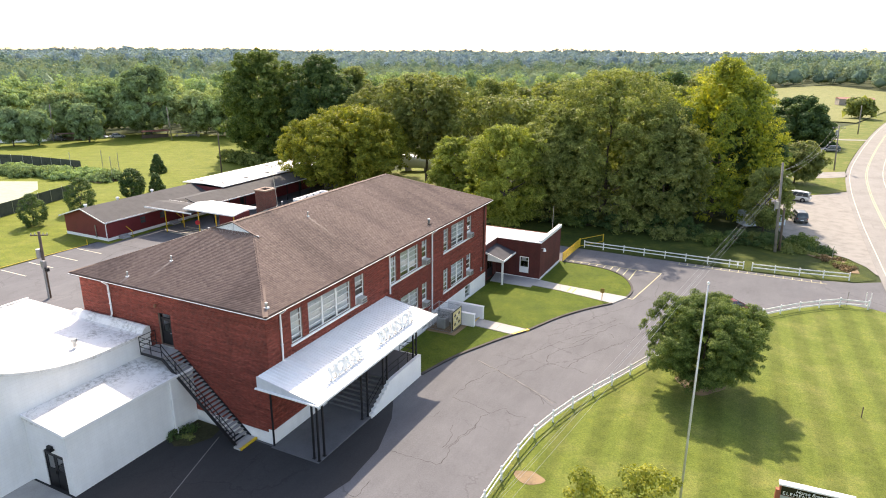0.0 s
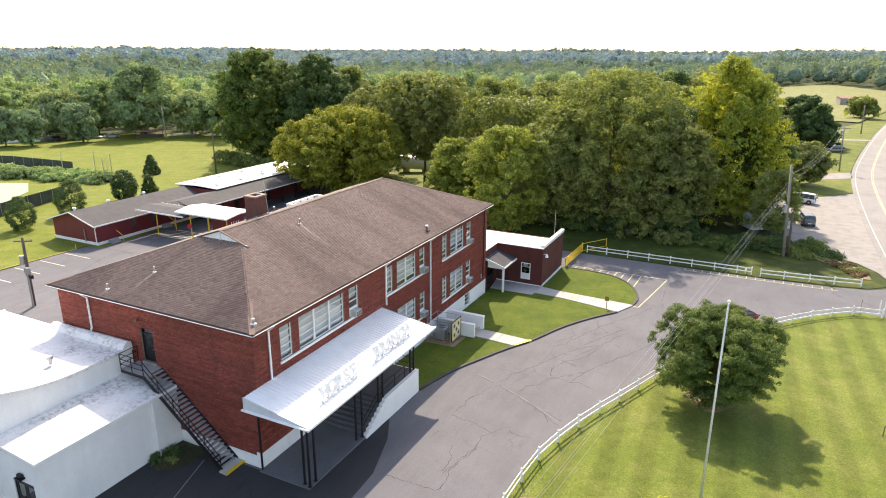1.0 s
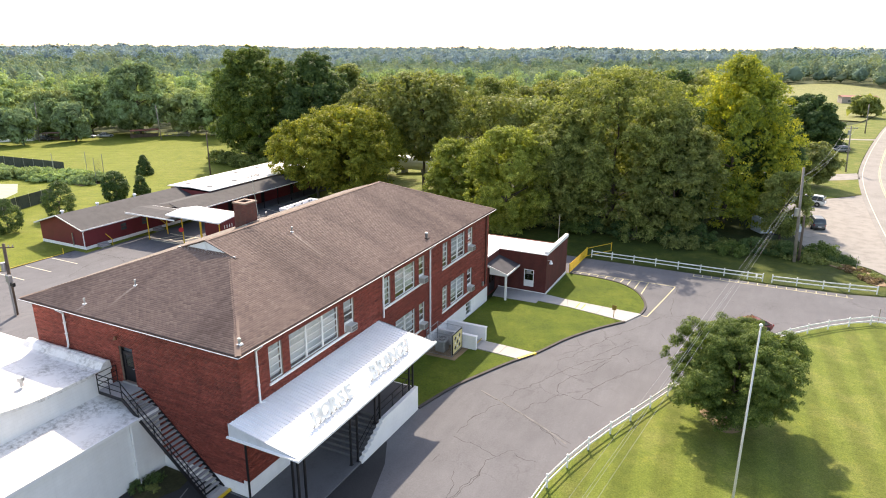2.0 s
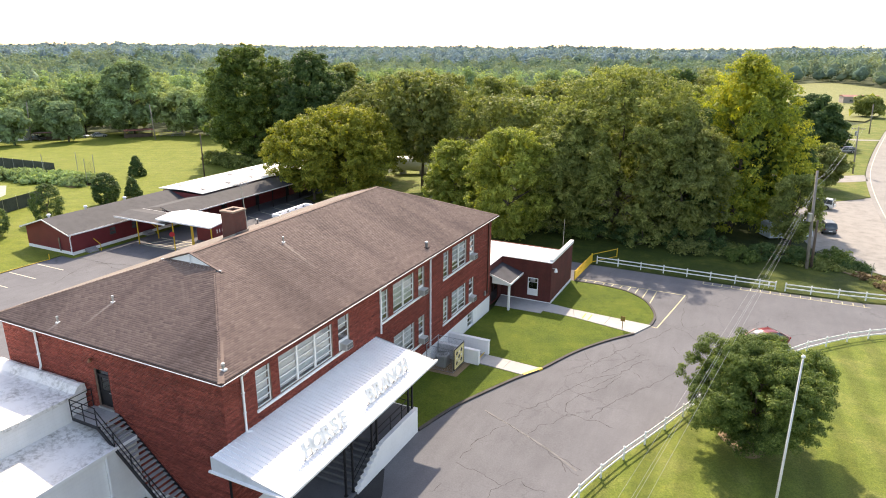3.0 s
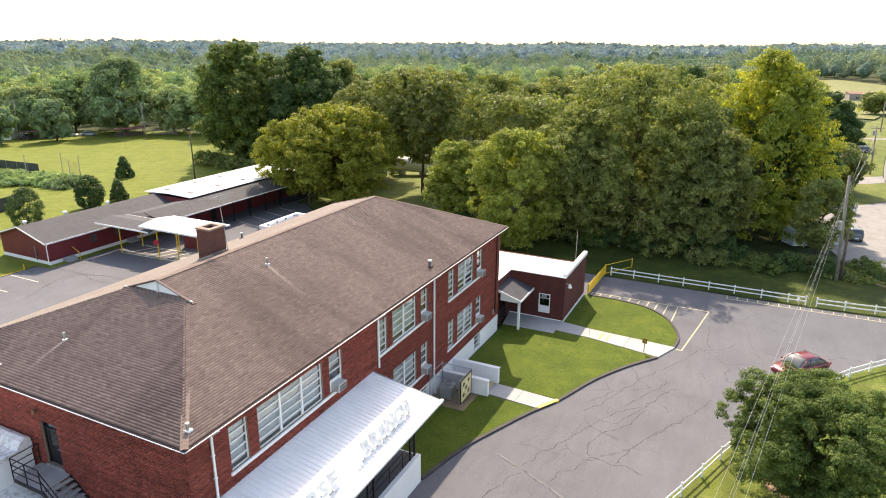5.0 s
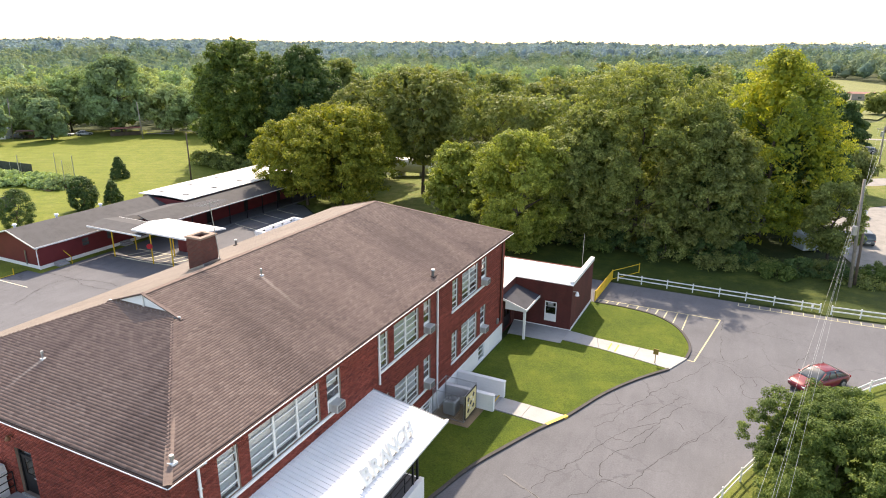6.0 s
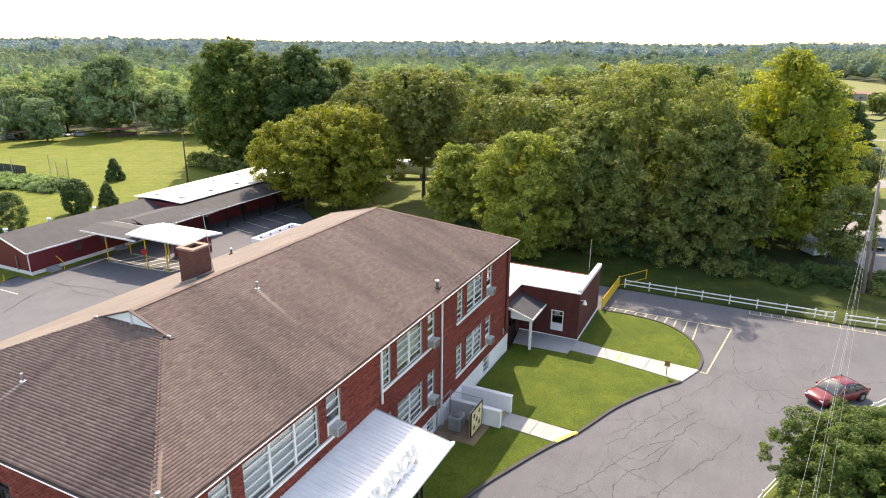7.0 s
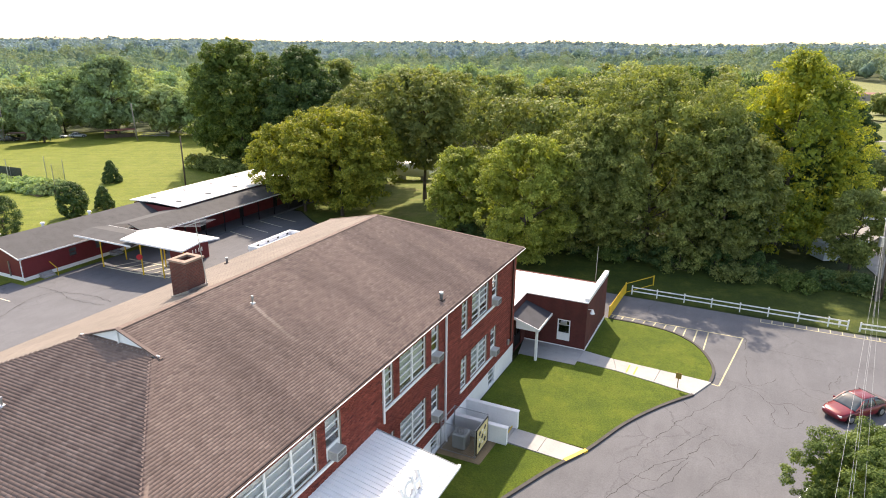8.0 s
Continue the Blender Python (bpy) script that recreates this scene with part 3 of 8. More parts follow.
for pts in crack_lines + lot_cracks:
    line, bm = line_points(pts, 0.22), bmesh.new()
    wob = [tuple(q + 0.2 * noise.noise((p.x * 1.3, p.y * 1.3, c)) + 0.12 * noise.noise((p.x * 4.5, p.y * 4.5, c)) for q, c in ((p.x, 1), (p.y, 5))) for p in line]
    rows = []
    for k, (x, y) in enumerate(wob):
        x1, y1 = wob[min(k + 1, len(wob) - 1)]
        x0, y0 = wob[max(k - 1, 0)]
        d = math.hypot(x1 - x0, y1 - y0) or 1
        w = (0.009 + 0.036 * abs(noise.noise((x * 3, y * 3, 2)))) * (1.5 if pts[0][0] < -20 else 1) * (0.3 if k in (0, len(wob) - 1) else 1)
        nx, ny = (y1 - y0) / d * w, -(x1 - x0) / d * w
        rows.append([bm.verts.new((x + s * nx, y + s * ny, land(x, y) + (0.07 if x < -20 else 0.036))) for s in (-1, 1)])
    for a, b in zip(rows, rows[1:]):
        bm.faces.new((a[0], a[1], b[1], b[0]))
    part("crack", bm, MAT_CRACK, holder)

# pale worn seam across the drive, and a pale scrape on the sealed apron
MAT_SEAM = plain("worn_seam", (0.165, 0.162, 0.158), 0.9, 0, 0.25, 6)
for nm, pts, w, z, lab in (("asphalt_seam", [(6.3, 17.62), (8.36, 16.7), (10.28, 15.8), (12.1, 14.85), (13.9, 13.7)], 0.13, 0.034, "pale worn seam across the driveway"),
                           ("asphalt_seam", [(-4.26, -0.6), (-3.35, -3.28), (-2.29, -6.36), (-1.2, -9.5)], 0.07, 0.049, "pale dusty seam in the sealed asphalt")):
    bm = bmesh.new()
    ribbon(bm, pts, w, z - 0.02, z, 0.6)
    tagged(part(nm, bm, MAT_SEAM), lab, "seam", kind="structure")
drape("weedy_patch", [(-7.08, 0.3), (-4.9, 0.28), (-4.6, -0.9), (-5.2, -2.2), (-6.0, -2.7), (-6.9, -2.3), (-7.08, -1.2)], grass("weedy_soil", (0.03, 0.032, 0.014), (0.05, 0.05, 0.022), (0.1, 0.085, 0.045)), 0.06, 0.5,
      "weedy brown patch at the foot of the stair", "soil patch")

# ---- the school ----
MAT_MORTAR = plain("brown_mortar", (0.27, 0.19, 0.15), 0.9, 0, 0.2, 12)
WX, SY, NY, BX = -0.45, 0.4, 35.0, -17.5     # faces of the east, south, north and west walls
EAVE, RIDGE, RX = 9.1, 12.2, -8.95
school = thing("school_building", "two storey red brick school with a brown hipped shingle roof", "building", (RX, 17.5, 0))


def pierced(bm, axis, face, back, a0, a1, z0, z1, holes):
    """A wall along x or y with openings through it: face and back are its two planes."""
    As = sorted({a0, a1, *[h[0] for h in holes], *[h[1] for h in holes]})
    Zs = sorted({z0, z1, *[h[2] for h in holes], *[h[3] for h in holes]})

    def solid(i, j):
        if not (0 <= i < len(As) - 1 and 0 <= j < len(Zs) - 1):
            return False
        ac, zc = (As[i] + As[i + 1]) / 2, (Zs[j] + Zs[j + 1]) / 2
        return not any(h[0] < ac < h[1] and h[2] < zc < h[3] for h in holes)

    def vert(d, a, z):
        return bm.verts.new((d, a, z) if axis == "y" else (a, d, z))
    for i in range(len(As) - 1):
        for j in range(len(Zs) - 1):
            if not solid(i, j):
                continue
            a, b, c, d = As[i], As[i + 1], Zs[j], Zs[j + 1]
            for q in (face, back):
                bm.faces.new([vert(q, *p) for p in ((a, c), (b, c), (b, d), (a, d))])
            for di, dj, p, q in ((-1, 0, (a, c), (a, d)), (1, 0, (b, c), (b, d)), (0, -1, (a, c), (b, c)), (0, 1, (a, d), (b, d))):
                if not solid(i + di, j + dj):
                    bm.faces.new([vert(face, *p), vert(face, *q), vert(back, *q), vert(back, *p)])
    bmesh.ops.remove_doubles(bm, verts=bm.verts, dist=0.0005)
    return bm


def glass_material():
    m, nt, b = shader("clear_glass", 0.03, 0, 0.5)
    b.inputs["Base Color"].default_value = (0.95, 0.98, 0.97, 1)
    b.inputs["Transmission Weight"].default_value = 1.0
    b.inputs["IOR"].default_value = 1.5
    return m


MAT_CLEAR = glass_material()
MAT_ROOM = plain("dim_plaster", (0.3, 0.3, 0.28), 0.8, 0, 0.1, 4)


def window(y0, y1, z0, z1, lights, rows, owner, blind=0.0, face=WX, sill=True, cut=None):
    """A white steel window in the east wall: frame, mullions, bars and panes, set back in its opening; cut: the share above an air conditioner."""
    xf, xb = face - 0.10, face - 0.17
    lo = z0 if cut is None else z1 - (z1 - z0) * cut
    bm = bmesh.new()
    e = 0.055
    for a, b, c, d in ((y0, y1, lo, lo + e), (y0, y1, z1 - e, z1), (y0, y0 + e, lo + e, z1 - e), (y1 - e, y1, lo + e, z1 - e)):
        box(bm, xb, xf, a, b, c, d)
    step = (y1 - y0) / lights
    for k in range(1, lights):
        box(bm, xb - 0.01, xf + 0.025, y0 + k * step - 0.06, y0 + k * step + 0.06, lo + e, z1 - e)
    frame_ob = part("window", bm, MAT_WHITE, owner, at=(xf, (y0 + y1) / 2, lo))
    tall = (z1 - lo) / rows
    for k in range(1, rows):
        bm = bmesh.new()
        box(bm, xb + 0.01, xf + 0.012, y0 + e, y1 - e, lo + k * tall - 0.028, lo + k * tall + 0.028)
        part("glazing_bar", bm, MAT_WHITE, frame_ob)
    for k in range(lights):
        for r in range(rows):
            bm = bmesh.new()
            box(bm, xb + 0.025, xb + 0.033, y0 + k * step + 0.05, y0 + (k + 1) * step - 0.05, lo + r * tall + 0.03, lo + (r + 1) * tall - 0.03)
            pane = part("pane", bm, MAT_CLEAR, frame_ob)
            pane.visible_shadow = False
    if blind:
        bm = bmesh.new()
        n = max(3, int((z1 - lo) * blind / 0.09))
        for k in range(n):
            z = z1 - 0.06 - k * 0.09
            bar(bm, (xb - 0.1, y0 + 0.05, z), (xb - 0.1, y1 - 0.05, z), 0.075, 0.012, (0.75, 0, 0.66))
        part("blind", bm, MAT_BLIND, frame_ob, "drawn white slatted blind")
    if sill:
        bm = bmesh.new()
        box(bm, face - 0.2, face + 0.07, y0 - 0.05, y1 + 0.05, z0 - 0.14, z0 - 0.002, 0.012)
        part("sill", bm, MAT_WHITE, frame_ob)
    return frame_ob


BAYS = [((2.7, 3.85, 1), (4.5, 9.4, 3), (10.0, 11.2, 1)), ((15.0, 16.0, 1), (16.65, 19.75, 2), (20.4, 21.4, 1)), ((24.7, 25.7, 1), (26.35, 29.3, 2), (29.95, 31.05, 1))]
UP, LOW = (6.12, 8.36), (2.12, 4.36)
holes = [(a, b, *lv) for lv in (UP, LOW) for bay in BAYS for a, b, _ in bay]
cellar = [(29.75, 31.0, -0.32, 1.0), (20.3, 21.4, -0.1, 0.95), (16.8, 18.0, -0.1, 0.95)]
bm = bmesh.new()
pierced(bm, "y", WX - 0.012, WX - 0.4, SY + 0.012, NY, 1.05, EAVE - 0.15, holes)
part("east_wall", bm, MAT_MORTAR, school)
bm = bmesh.new()
pierced(bm, "x", SY + 0.012, SY + 0.4, BX, WX - 0.4, 0.8, EAVE - 0.15, [(-9.8, -8.65, 5.08, 7.42)])
part("south_wall", bm, MAT_MORTAR, school)
bm = bmesh.new()
box(bm, BX - 0.0, BX + 0.4, SY + 0.4, NY - 0.4, 0.8, EAVE - 0.15)
part("west_wall", bm, MAT_BRICK, school)
bm = bmesh.new()
box(bm, BX, WX - 0.4, NY - 0.4, NY, 0.8, EAVE - 0.15)
part("north_wall", bm, MAT_BRICK, school)
bm = bmesh.new()
pierced(bm, "y", WX + 0.015, WX - 0.4, SY - 0.03, NY + 0.03, -1.4, 1.05, cellar)
part("foundation", bm, MAT_WHITE_BLOCK, school, "white painted block foundation")
bm = bmesh.new()
box(bm, BX, WX - 0.4, SY - 0.03, SY + 0.38, -1.4, 0.8)
box(bm, BX - 0.03, BX + 0.38, SY + 0.38, NY - 0.38, -3.2, 0.8)
box(bm, BX, WX - 0.4, NY - 0.38, NY + 0.03, -2.4, 0.8)
part("foundation", bm, MAT_WHITE_BLOCK, school, "white painted block foundation")
for z in (1.3, 5.2, 8.75):
    bm = bmesh.new()
    box(bm, BX + 0.42, WX - 0.42, SY + 0.42, NY - 0.42, z - 0.2, z)
    part("storey_floor", bm, MAT_ROOM, school)
bm = bmesh.new()
box(bm, -6.2, -6.0, SY + 0.42, NY - 0.42, 1.3, 8.5)
part("inner_wall", bm, MAT_ROOM, school)


MAT_UNIT = plain("grey_unit_metal", (0.5, 0.5, 0.48), 0.5, 0.1, 0.1, 8)
MAT_VENT = plain("dark_vent_metal", (0.14, 0.14, 0.14), 0.6, 0.2, 0.15, 12)


def cooler(y, z, owner, w=0.72, h=0.46):
    """A window air conditioner: body with a slatted front, side louvres."""
    bm = bmesh.new()
    box(bm, WX - 0.2, WX + 0.42, y - w / 2, y + w / 2, z, z + h, 0.015)
    ob = part("air_conditioner", bm, MAT_UNIT, owner, "grey window air conditioner", at=(WX, y, z))
    for k in range(3):
        for j in range(2):
            bm = bmesh.new()
            box(bm, WX + 0.42, WX + 0.432, y - w / 2 + 0.05 + k * 0.215, y - w / 2 + 0.24 + k * 0.215, z + 0.05 + j * 0.19, z + 0.21 + j * 0.19)
            part("grille", bm, MAT_VENT, ob)
    bm = bmesh.new()
    for k in range(5):
        box(bm, WX + 0.06, WX + 0.36, y - w / 2 - 0.006, y - w / 2, z + 0.08 + k * 0.07, z + 0.11 + k * 0.07)
    part("louvre", bm, MAT_STEEL, ob)


for bi, bay in enumerate(BAYS):
    for li, (z0, z1) in enumerate((UP, LOW)):
        for wi, (a, b, lights) in enumerate(bay):
            blind = (0.95, 0.85, 0.75)[bi] if li == 0 else 0.8
            if wi == 2:
                window(a, b, z0, z1, lights, 3, school, blind * 0.6, sill=False, cut=0.72)
                bm = bmesh.new()
                box(bm, WX - 0.16, WX - 0.1, a, b, z0, z0 + (z1 - z0) * 0.28 - 0.002)
                part("window_infill", bm, MAT_WHITE, school)
                cooler((a + b) / 2, z0 + 0.06, school)
            else:
                window(a, b, z0, z1, lights, 5, school, blind, sill=False)
        bm = bmesh.new()
        box(bm, WX - 0.2, WX + 0.07, bay[0][0] - 0.08, bay[2][1] + 0.08, z0 - 0.16, z0 - 0.003, 0.012)
        part("sill", bm, MAT_WHITE, school, "long white window sill")
for a, b, z0, z1 in cellar:
    window(a, b, z0, z1, 1, 3, school, 0, WX + 0.03, False)
# fire door
bm = bmesh.new()
for a, b, c, d in ((-9.8, -9.72, 5.08, 7.42), (-8.73, -8.65, 5.08, 7.42), (-9.72, -8.73, 7.34, 7.42), (-9.72, -8.73, 6.98, 7.04)):
    box(bm, a, b, SY + 0.12, SY + 0.24, c, d)
door = part("fire_door", bm, MAT_BLACK, school, "dark steel fire door with a glazed upper half", at=(-9.2, SY, 5.08))
bm = bmesh.new()
pierced(bm, "x", SY + 0.16, SY + 0.2, -9.71, -8.74, 5.1, 6.97, [(-9.52, -8.92, 6.05, 6.82)])
part("door_leaf", bm, MAT_BLACK, door)
bm = bmesh.new()
box(bm, -9.52, -8.92, SY + 0.175, SY + 0.185, 6.05, 6.82)
box(bm, -9.71, -8.74, SY + 0.175, SY + 0.185, 7.05, 7.33)
part("pane", bm, MAT_CLEAR, door)
bm = bmesh.new()
rod(bm, (-8.95, SY + 0.1, 6.0), (-8.8, SY + 0.1, 6.0), 0.02)
rod(bm, (-8.88, SY + 0.1, 6.0), (-8.88, SY + 0.17, 6.0), 0.025)
part("handle", bm, MAT_STEEL, door)
bm = bmesh.new()
box(bm, -9.85, -8.6, SY - 0.06, SY + 0.3, 4.98, 5.077)
part("threshold", bm, MAT_CONCRETE, door)

bm = bmesh.new()
rod(bm, (-9.75, SY, 8.0), (-9.75, SY - 0.16, 8.02), 0.03, 0.03, 8)
rod(bm, (-9.75, SY - 0.18, 7.86), (-9.75, SY - 0.18, 8.06), 0.12, 0.06, 12)
part("wall_lamp", bm, plain("rusty_lamp", (0.2, 0.09, 0.045), 0.7), school, "small rusty lamp over the fire door")

# roof: hips, a gablet over the south hip, eaves
GY, GX = 7.1, 2.35
slope = (RIDGE - EAVE) / 8.95


def roof_body():
    bm = bmesh.new()
    z = lambda x: EAVE + slope * (8.95 - abs(x - RX))
    pts = {"se": (0, 0, EAVE), "sw": (2 * RX, 0, EAVE), "ne": (0, 35.4, EAVE), "nw": (2 * RX, 35.4, EAVE),
           "ge": (RX + GX, GY, z(RX + GX)), "gw": (RX - GX, GY, z(RX + GX)), "ga": (RX, GY, RIDGE), "rn": (RX, 28.6, RIDGE)}
    v = {k: bm.verts.new(p) for k, p in pts.items()}
    for f in (("se", "ne", "rn", "ga", "ge"), ("nw", "sw", "gw", "ga", "rn"), ("sw", "se", "ge", "gw"), ("ne", "nw", "rn"), ("ge", "ga", "gw")):
        bm.faces.new([v[k] for k in f])
    low = {k: bm.verts.new((pts[k][0], pts[k][1], EAVE - 0.2)) for k in ("se", "sw", "nw", "ne")}
    ring = ("se", "ne", "nw", "sw")
    for a, b in zip(ring, ring[1:] + ring[:1]):
        bm.faces.new((v[a], low[a], low[b], v[b]))
    bm.faces.new([low[k] for k in ring])
    return bm


# Brown felt darkened so the gaps between shingle tabs show as shadow lines.
MAT_ROOF_DECK = plain("shadow_line_felt", (0.085, 0.057, 0.049), 0.95, 0, 0.2, 4, bump=0.3)
roof = part("roof", roof_body(), MAT_ROOF_DECK, school, "brown asphalt shingle hipped roof")
bm = bmesh.new()
for p, q in (((0.03, -0.03), (0.03, 35.43)), ((2 * RX - 0.03, -0.03), (2 * RX - 0.03, 35.43)), ((0.0, -0.03), (2 * RX, -0.03)), ((0.0, 35.43), (2 * RX, 35.43))):
    bar(bm, (*p, EAVE - 0.1), (*q, EAVE - 0.1), 0.035, 0.11)
part("fascia", bm, plain("brown_fascia", (0.1, 0.055, 0.042), 0.8), roof, "dark brown eaves fascia")
bm = bmesh.new()
for p, q in (((0.08, -0.05), (0.08, 35.5)), ((0.05, -0.075), (2 * RX - 0.05, -0.075))):
    bar(bm, (*p, EAVE - 0.1), (*q, EAVE - 0.1), 0.035, 0.035)
part("gutter", bm, MAT_WHITE_METAL, roof)
bm = bmesh.new()
gz = EAVE + slope * (8.95 - GX)
for k in range(7):
    u0, u1 = k / 7, (k + 0.8) / 7
    w0, w1 = (GX - 0.12) * (1 - u0), (GX - 0.12) * (1 - u1)
    h0, h1 = gz + (RIDGE - gz - 0.06) * u0, gz + (RIDGE - gz - 0.06) * u1
    vs = [bm.verts.new(p) for p in ((RX - w0, GY - 0.07, h0), (RX + w0, GY - 0.07, h0), (RX + w1, GY - 0.02, h1), (RX - w1, GY - 0.02, h1))]
    bm.faces.new(vs)
bar(bm, (RX - GX - 0.1, GY - 0.1, gz + 0.02), (RX + GX + 0.1, GY - 0.1, gz + 0.02), 0.06, 0.14)
bar(bm, (RX, GY - 0.09, gz), (RX, GY - 0.09, RIDGE - 0.1), 0.06, 0.06, (0, 1, 0))
part("gablet", bm, MAT_WHITE, roof, "white louvred gable vent")
bm = bmesh.new()
for s in (-1, 1):
    bar(bm, (RX, GY - 0.1, RIDGE + 0.03), (RX + s * (GX + 0.2), GY - 0.1, gz - 0.03), 0.16, 0.05, (0, 0, 1))
part("verge", bm, plain("brown_verge", (0.16, 0.115, 0.1), 0.9), roof)


def roof_vent(x, y, h, r, style):
    z = EAVE + slope * min(8.95 - abs(x - RX), y)
    bm = bmesh.new()
    rod(bm, (x, y, z - 0.1), (x, y, z + h), r, r, 12)
    ob = part("vent_pipe", bm, MAT_STEEL if style else MAT_VENT, roof, "grey metal roof vent" if style else "dark rusty roof vent", at=(x, y, z))
    bm = bmesh.new()
    rod(bm, (x, y, z + h), (x, y, z + h + 0.1), r * 1.5, r * 1.2, 12)
    part("vent_cap", bm, MAT_STEEL, ob)
    bm = bmesh.new()
    box(bm, x - r * 1.9, x + r * 1.9, y - r * 1.9, y + r * 1.9, z - 0.1, z + 0.02 + r * 0.4)
    part("flashing", bm, MAT_WHITE_METAL if style else MAT_ROOF_DECK, ob)


for x, y, h, r, st in ((-0.83, 22.45, 0.4, 0.1, 0), (-6.9, 13.16, 0.3, 0.05, 1), (-10.9, 2.95, 0.3, 0.05, 1), (-12.75, 0.75, 0.28, 0.05, 1), (-0.6, 0.8, 0.25, 0.07, 1), (-16.2, 21, 0.35, 0.07, 0)):
    roof_vent(x, y, h, r, st)
# chimney with its cap and aerial
chim = thing("chimney", "red brick chimney with a concrete cap behind the ridge", "chimney", (-10.85, 12.85, 11.3))
bm = bmesh.new()
x0, x1, y0, y1 = -11.4, -10.3, 12.25, 13.45
ring = [(x0, y0), (x1, y0), (x1, y1), (x0, y1)]
inner = [(x0 + 0.22, y0 + 0.22), (x1 - 0.22, y0 + 0.22), (x1 - 0.22, y1 - 0.22), (x0 + 0.22, y1 - 0.22)]
lo, hi = [bm.verts.new((*p, 10.8)) for p in ring], [bm.verts.new((*p, 13.3)) for p in ring]
ilo, ihi = [bm.verts.new((*p, 10.8)) for p in inner], [bm.verts.new((*p, 13.3)) for p in inner]
for k in range(4):
    m = (k + 1) % 4
    bm.faces.new((lo[k], lo[m], hi[m], hi[k]))
    bm.faces.new((ilo[m], ilo[k], ihi[k], ihi[m]))
    bm.faces.new((hi[k], hi[m], ihi[m], ihi[k]))
part("chimney_shaft", bm, brick_wall("sooty_brick", (0.16, 0.042, 0.03), (0.1, 0.03, 0.024), (0.15, 0.1, 0.085)), chim)
bm = bmesh.new()
lo, hi = [bm.verts.new((x + (0.06 if x > -10.8 else -0.06), y + (0.06 if y > 13 else -0.06), 13.302)) for x, y in ring], [bm.verts.new((x + (0.06 if x > -10.8 else -0.06), y + (0.06 if y > 13 else -0.06), 13.4)) for x, y in ring]
ilo, ihi = [bm.verts.new((*p, 13.302)) for p in inner], [bm.verts.new((*p, 13.41)) for p in inner]
for k in range(4):
    m = (k + 1) % 4
    bm.faces.new((lo[k], lo[m], hi[m], hi[k]))
    bm.faces.new((ilo[m], ilo[k], ihi[k], ihi[m]))
    bm.faces.new((hi[k], hi[m], ihi[m], ihi[k]))
    bm.faces.new((lo[m], lo[k], ilo[k], ilo[m]))
part("cap", bm, plain("weathered_cap", (0.29, 0.21, 0.165), 0.9, 0, 0.2, 8), chim)
for a, b, c, d in ((x0 - 0.08, x1 + 0.08, y0 - 0.1, y0 + 0.02), (x1 - 0.02, x1 + 0.1, y0 + 0.02, y1 + 0.1)):
    bm = bmesh.new()
    z0 = RIDGE - slope * (RX - a) - 0.12
    z1 = RIDGE - slope * (RX - b) + 0.12
    bar(bm, (a, (c + d) / 2, z0 + 0.1) if b - a > 0.5 else ((a + b) / 2, c, z1 - 0.05), (b, (c + d) / 2, z1 - 0.05) if b - a > 0.5 else ((a + b) / 2, d, z1 - 0.05), 0.05, 0.14)
    part("flashing", bm, MAT_STEEL, chim)
aerial = thing("television_aerial", "thin metal television aerial on a mast beside the chimney", "aerial", (-10.0, 13.3, 11.55))
bm = bmesh.new()
rod(bm, (-10.0, 13.3, 11.5), (-10.35, 13.25, 15.3), 0.025, 0.02, 8)
part("mast", bm, MAT_STEEL, aerial)
bm = bmesh.new()
bar(bm, (-10.6, 12.75, 15.1), (-10.1, 13.75, 15.3), 0.035)
for k in range(7):
    u = k / 6
    c = Vector((-10.6, 12.75, 15.12)).lerp(Vector((-10.1, 13.75, 15.32)), u)
    w = 0.85 - 0.35 * u
    rod(bm, c + Vector((0.9, 0.43, 0)) * w, c - Vector((0.9, 0.43, 0)) * w, 0.011, 0.009, 5)
part("antenna", bm, MAT_STEEL, aerial)


def downspout(points, owner=school, mat=MAT_WHITE_METAL):
    bm = bmesh.new()
    for p, q in zip(points, points[1:]):
        bar(bm, p, q, 0.11, 0.09, (0.3, 0.9, 0.2))
    pipe = part("downspout", bm, mat, owner, at=points[-1])
    for k in (0.3, 0.65):
        a = Vector(points[1]).lerp(Vector(points[-2]), k)
        bm = bmesh.new()
        box(bm, a.x - 0.07, a.x + 0.07, a.y - 0.08, a.y + 0.08, a.z - 0.02, a.z + 0.02)
        part("bracket", bm, mat, pipe)


downspout([(0.08, 1.68, 8.98), (WX + 0.08, 1.68, 8.6), (WX + 0.08, 1.68, 5.42), (WX + 0.22, 1.9, 5.38)])
downspout([(0.08, 14.85, 8.98), (WX + 0.08, 14.85, 8.6), (WX + 0.08, 14.85, 5.6), (WX + 0.08, 14.85, 5.4)])
downspout([(0.08, 22.24, 8.98), (WX + 0.08, 22.24, 8.6), (WX + 0.08, 22.24, 0.3), (WX + 0.2, 22.24, -0.2)])
downspout([(-14.4, -0.08, 8.98), (-14.4, SY - 0.08, 8.6), (-14.4, SY - 0.08, 6.5), (-14.4, SY - 0.2, 6.2)])
downspout([(0.08, 34.2, 8.98), (WX + 0.08, 34.2, 8.6), (WX + 0.08, 34.2, 1.9), (WX + 0.08, 34.2, 1.6)], mat=plain("brown_pipe", (0.09, 0.03, 0.022), 0.6))

# ---- entrance canopy ----
CX, CZ0, CZ1 = 4.05, 4.7, 5.42
canopy = thing("entrance_canopy", "white ribbed metal entrance canopy on black steel posts", "canopy", (1.8, 6.7, 0))
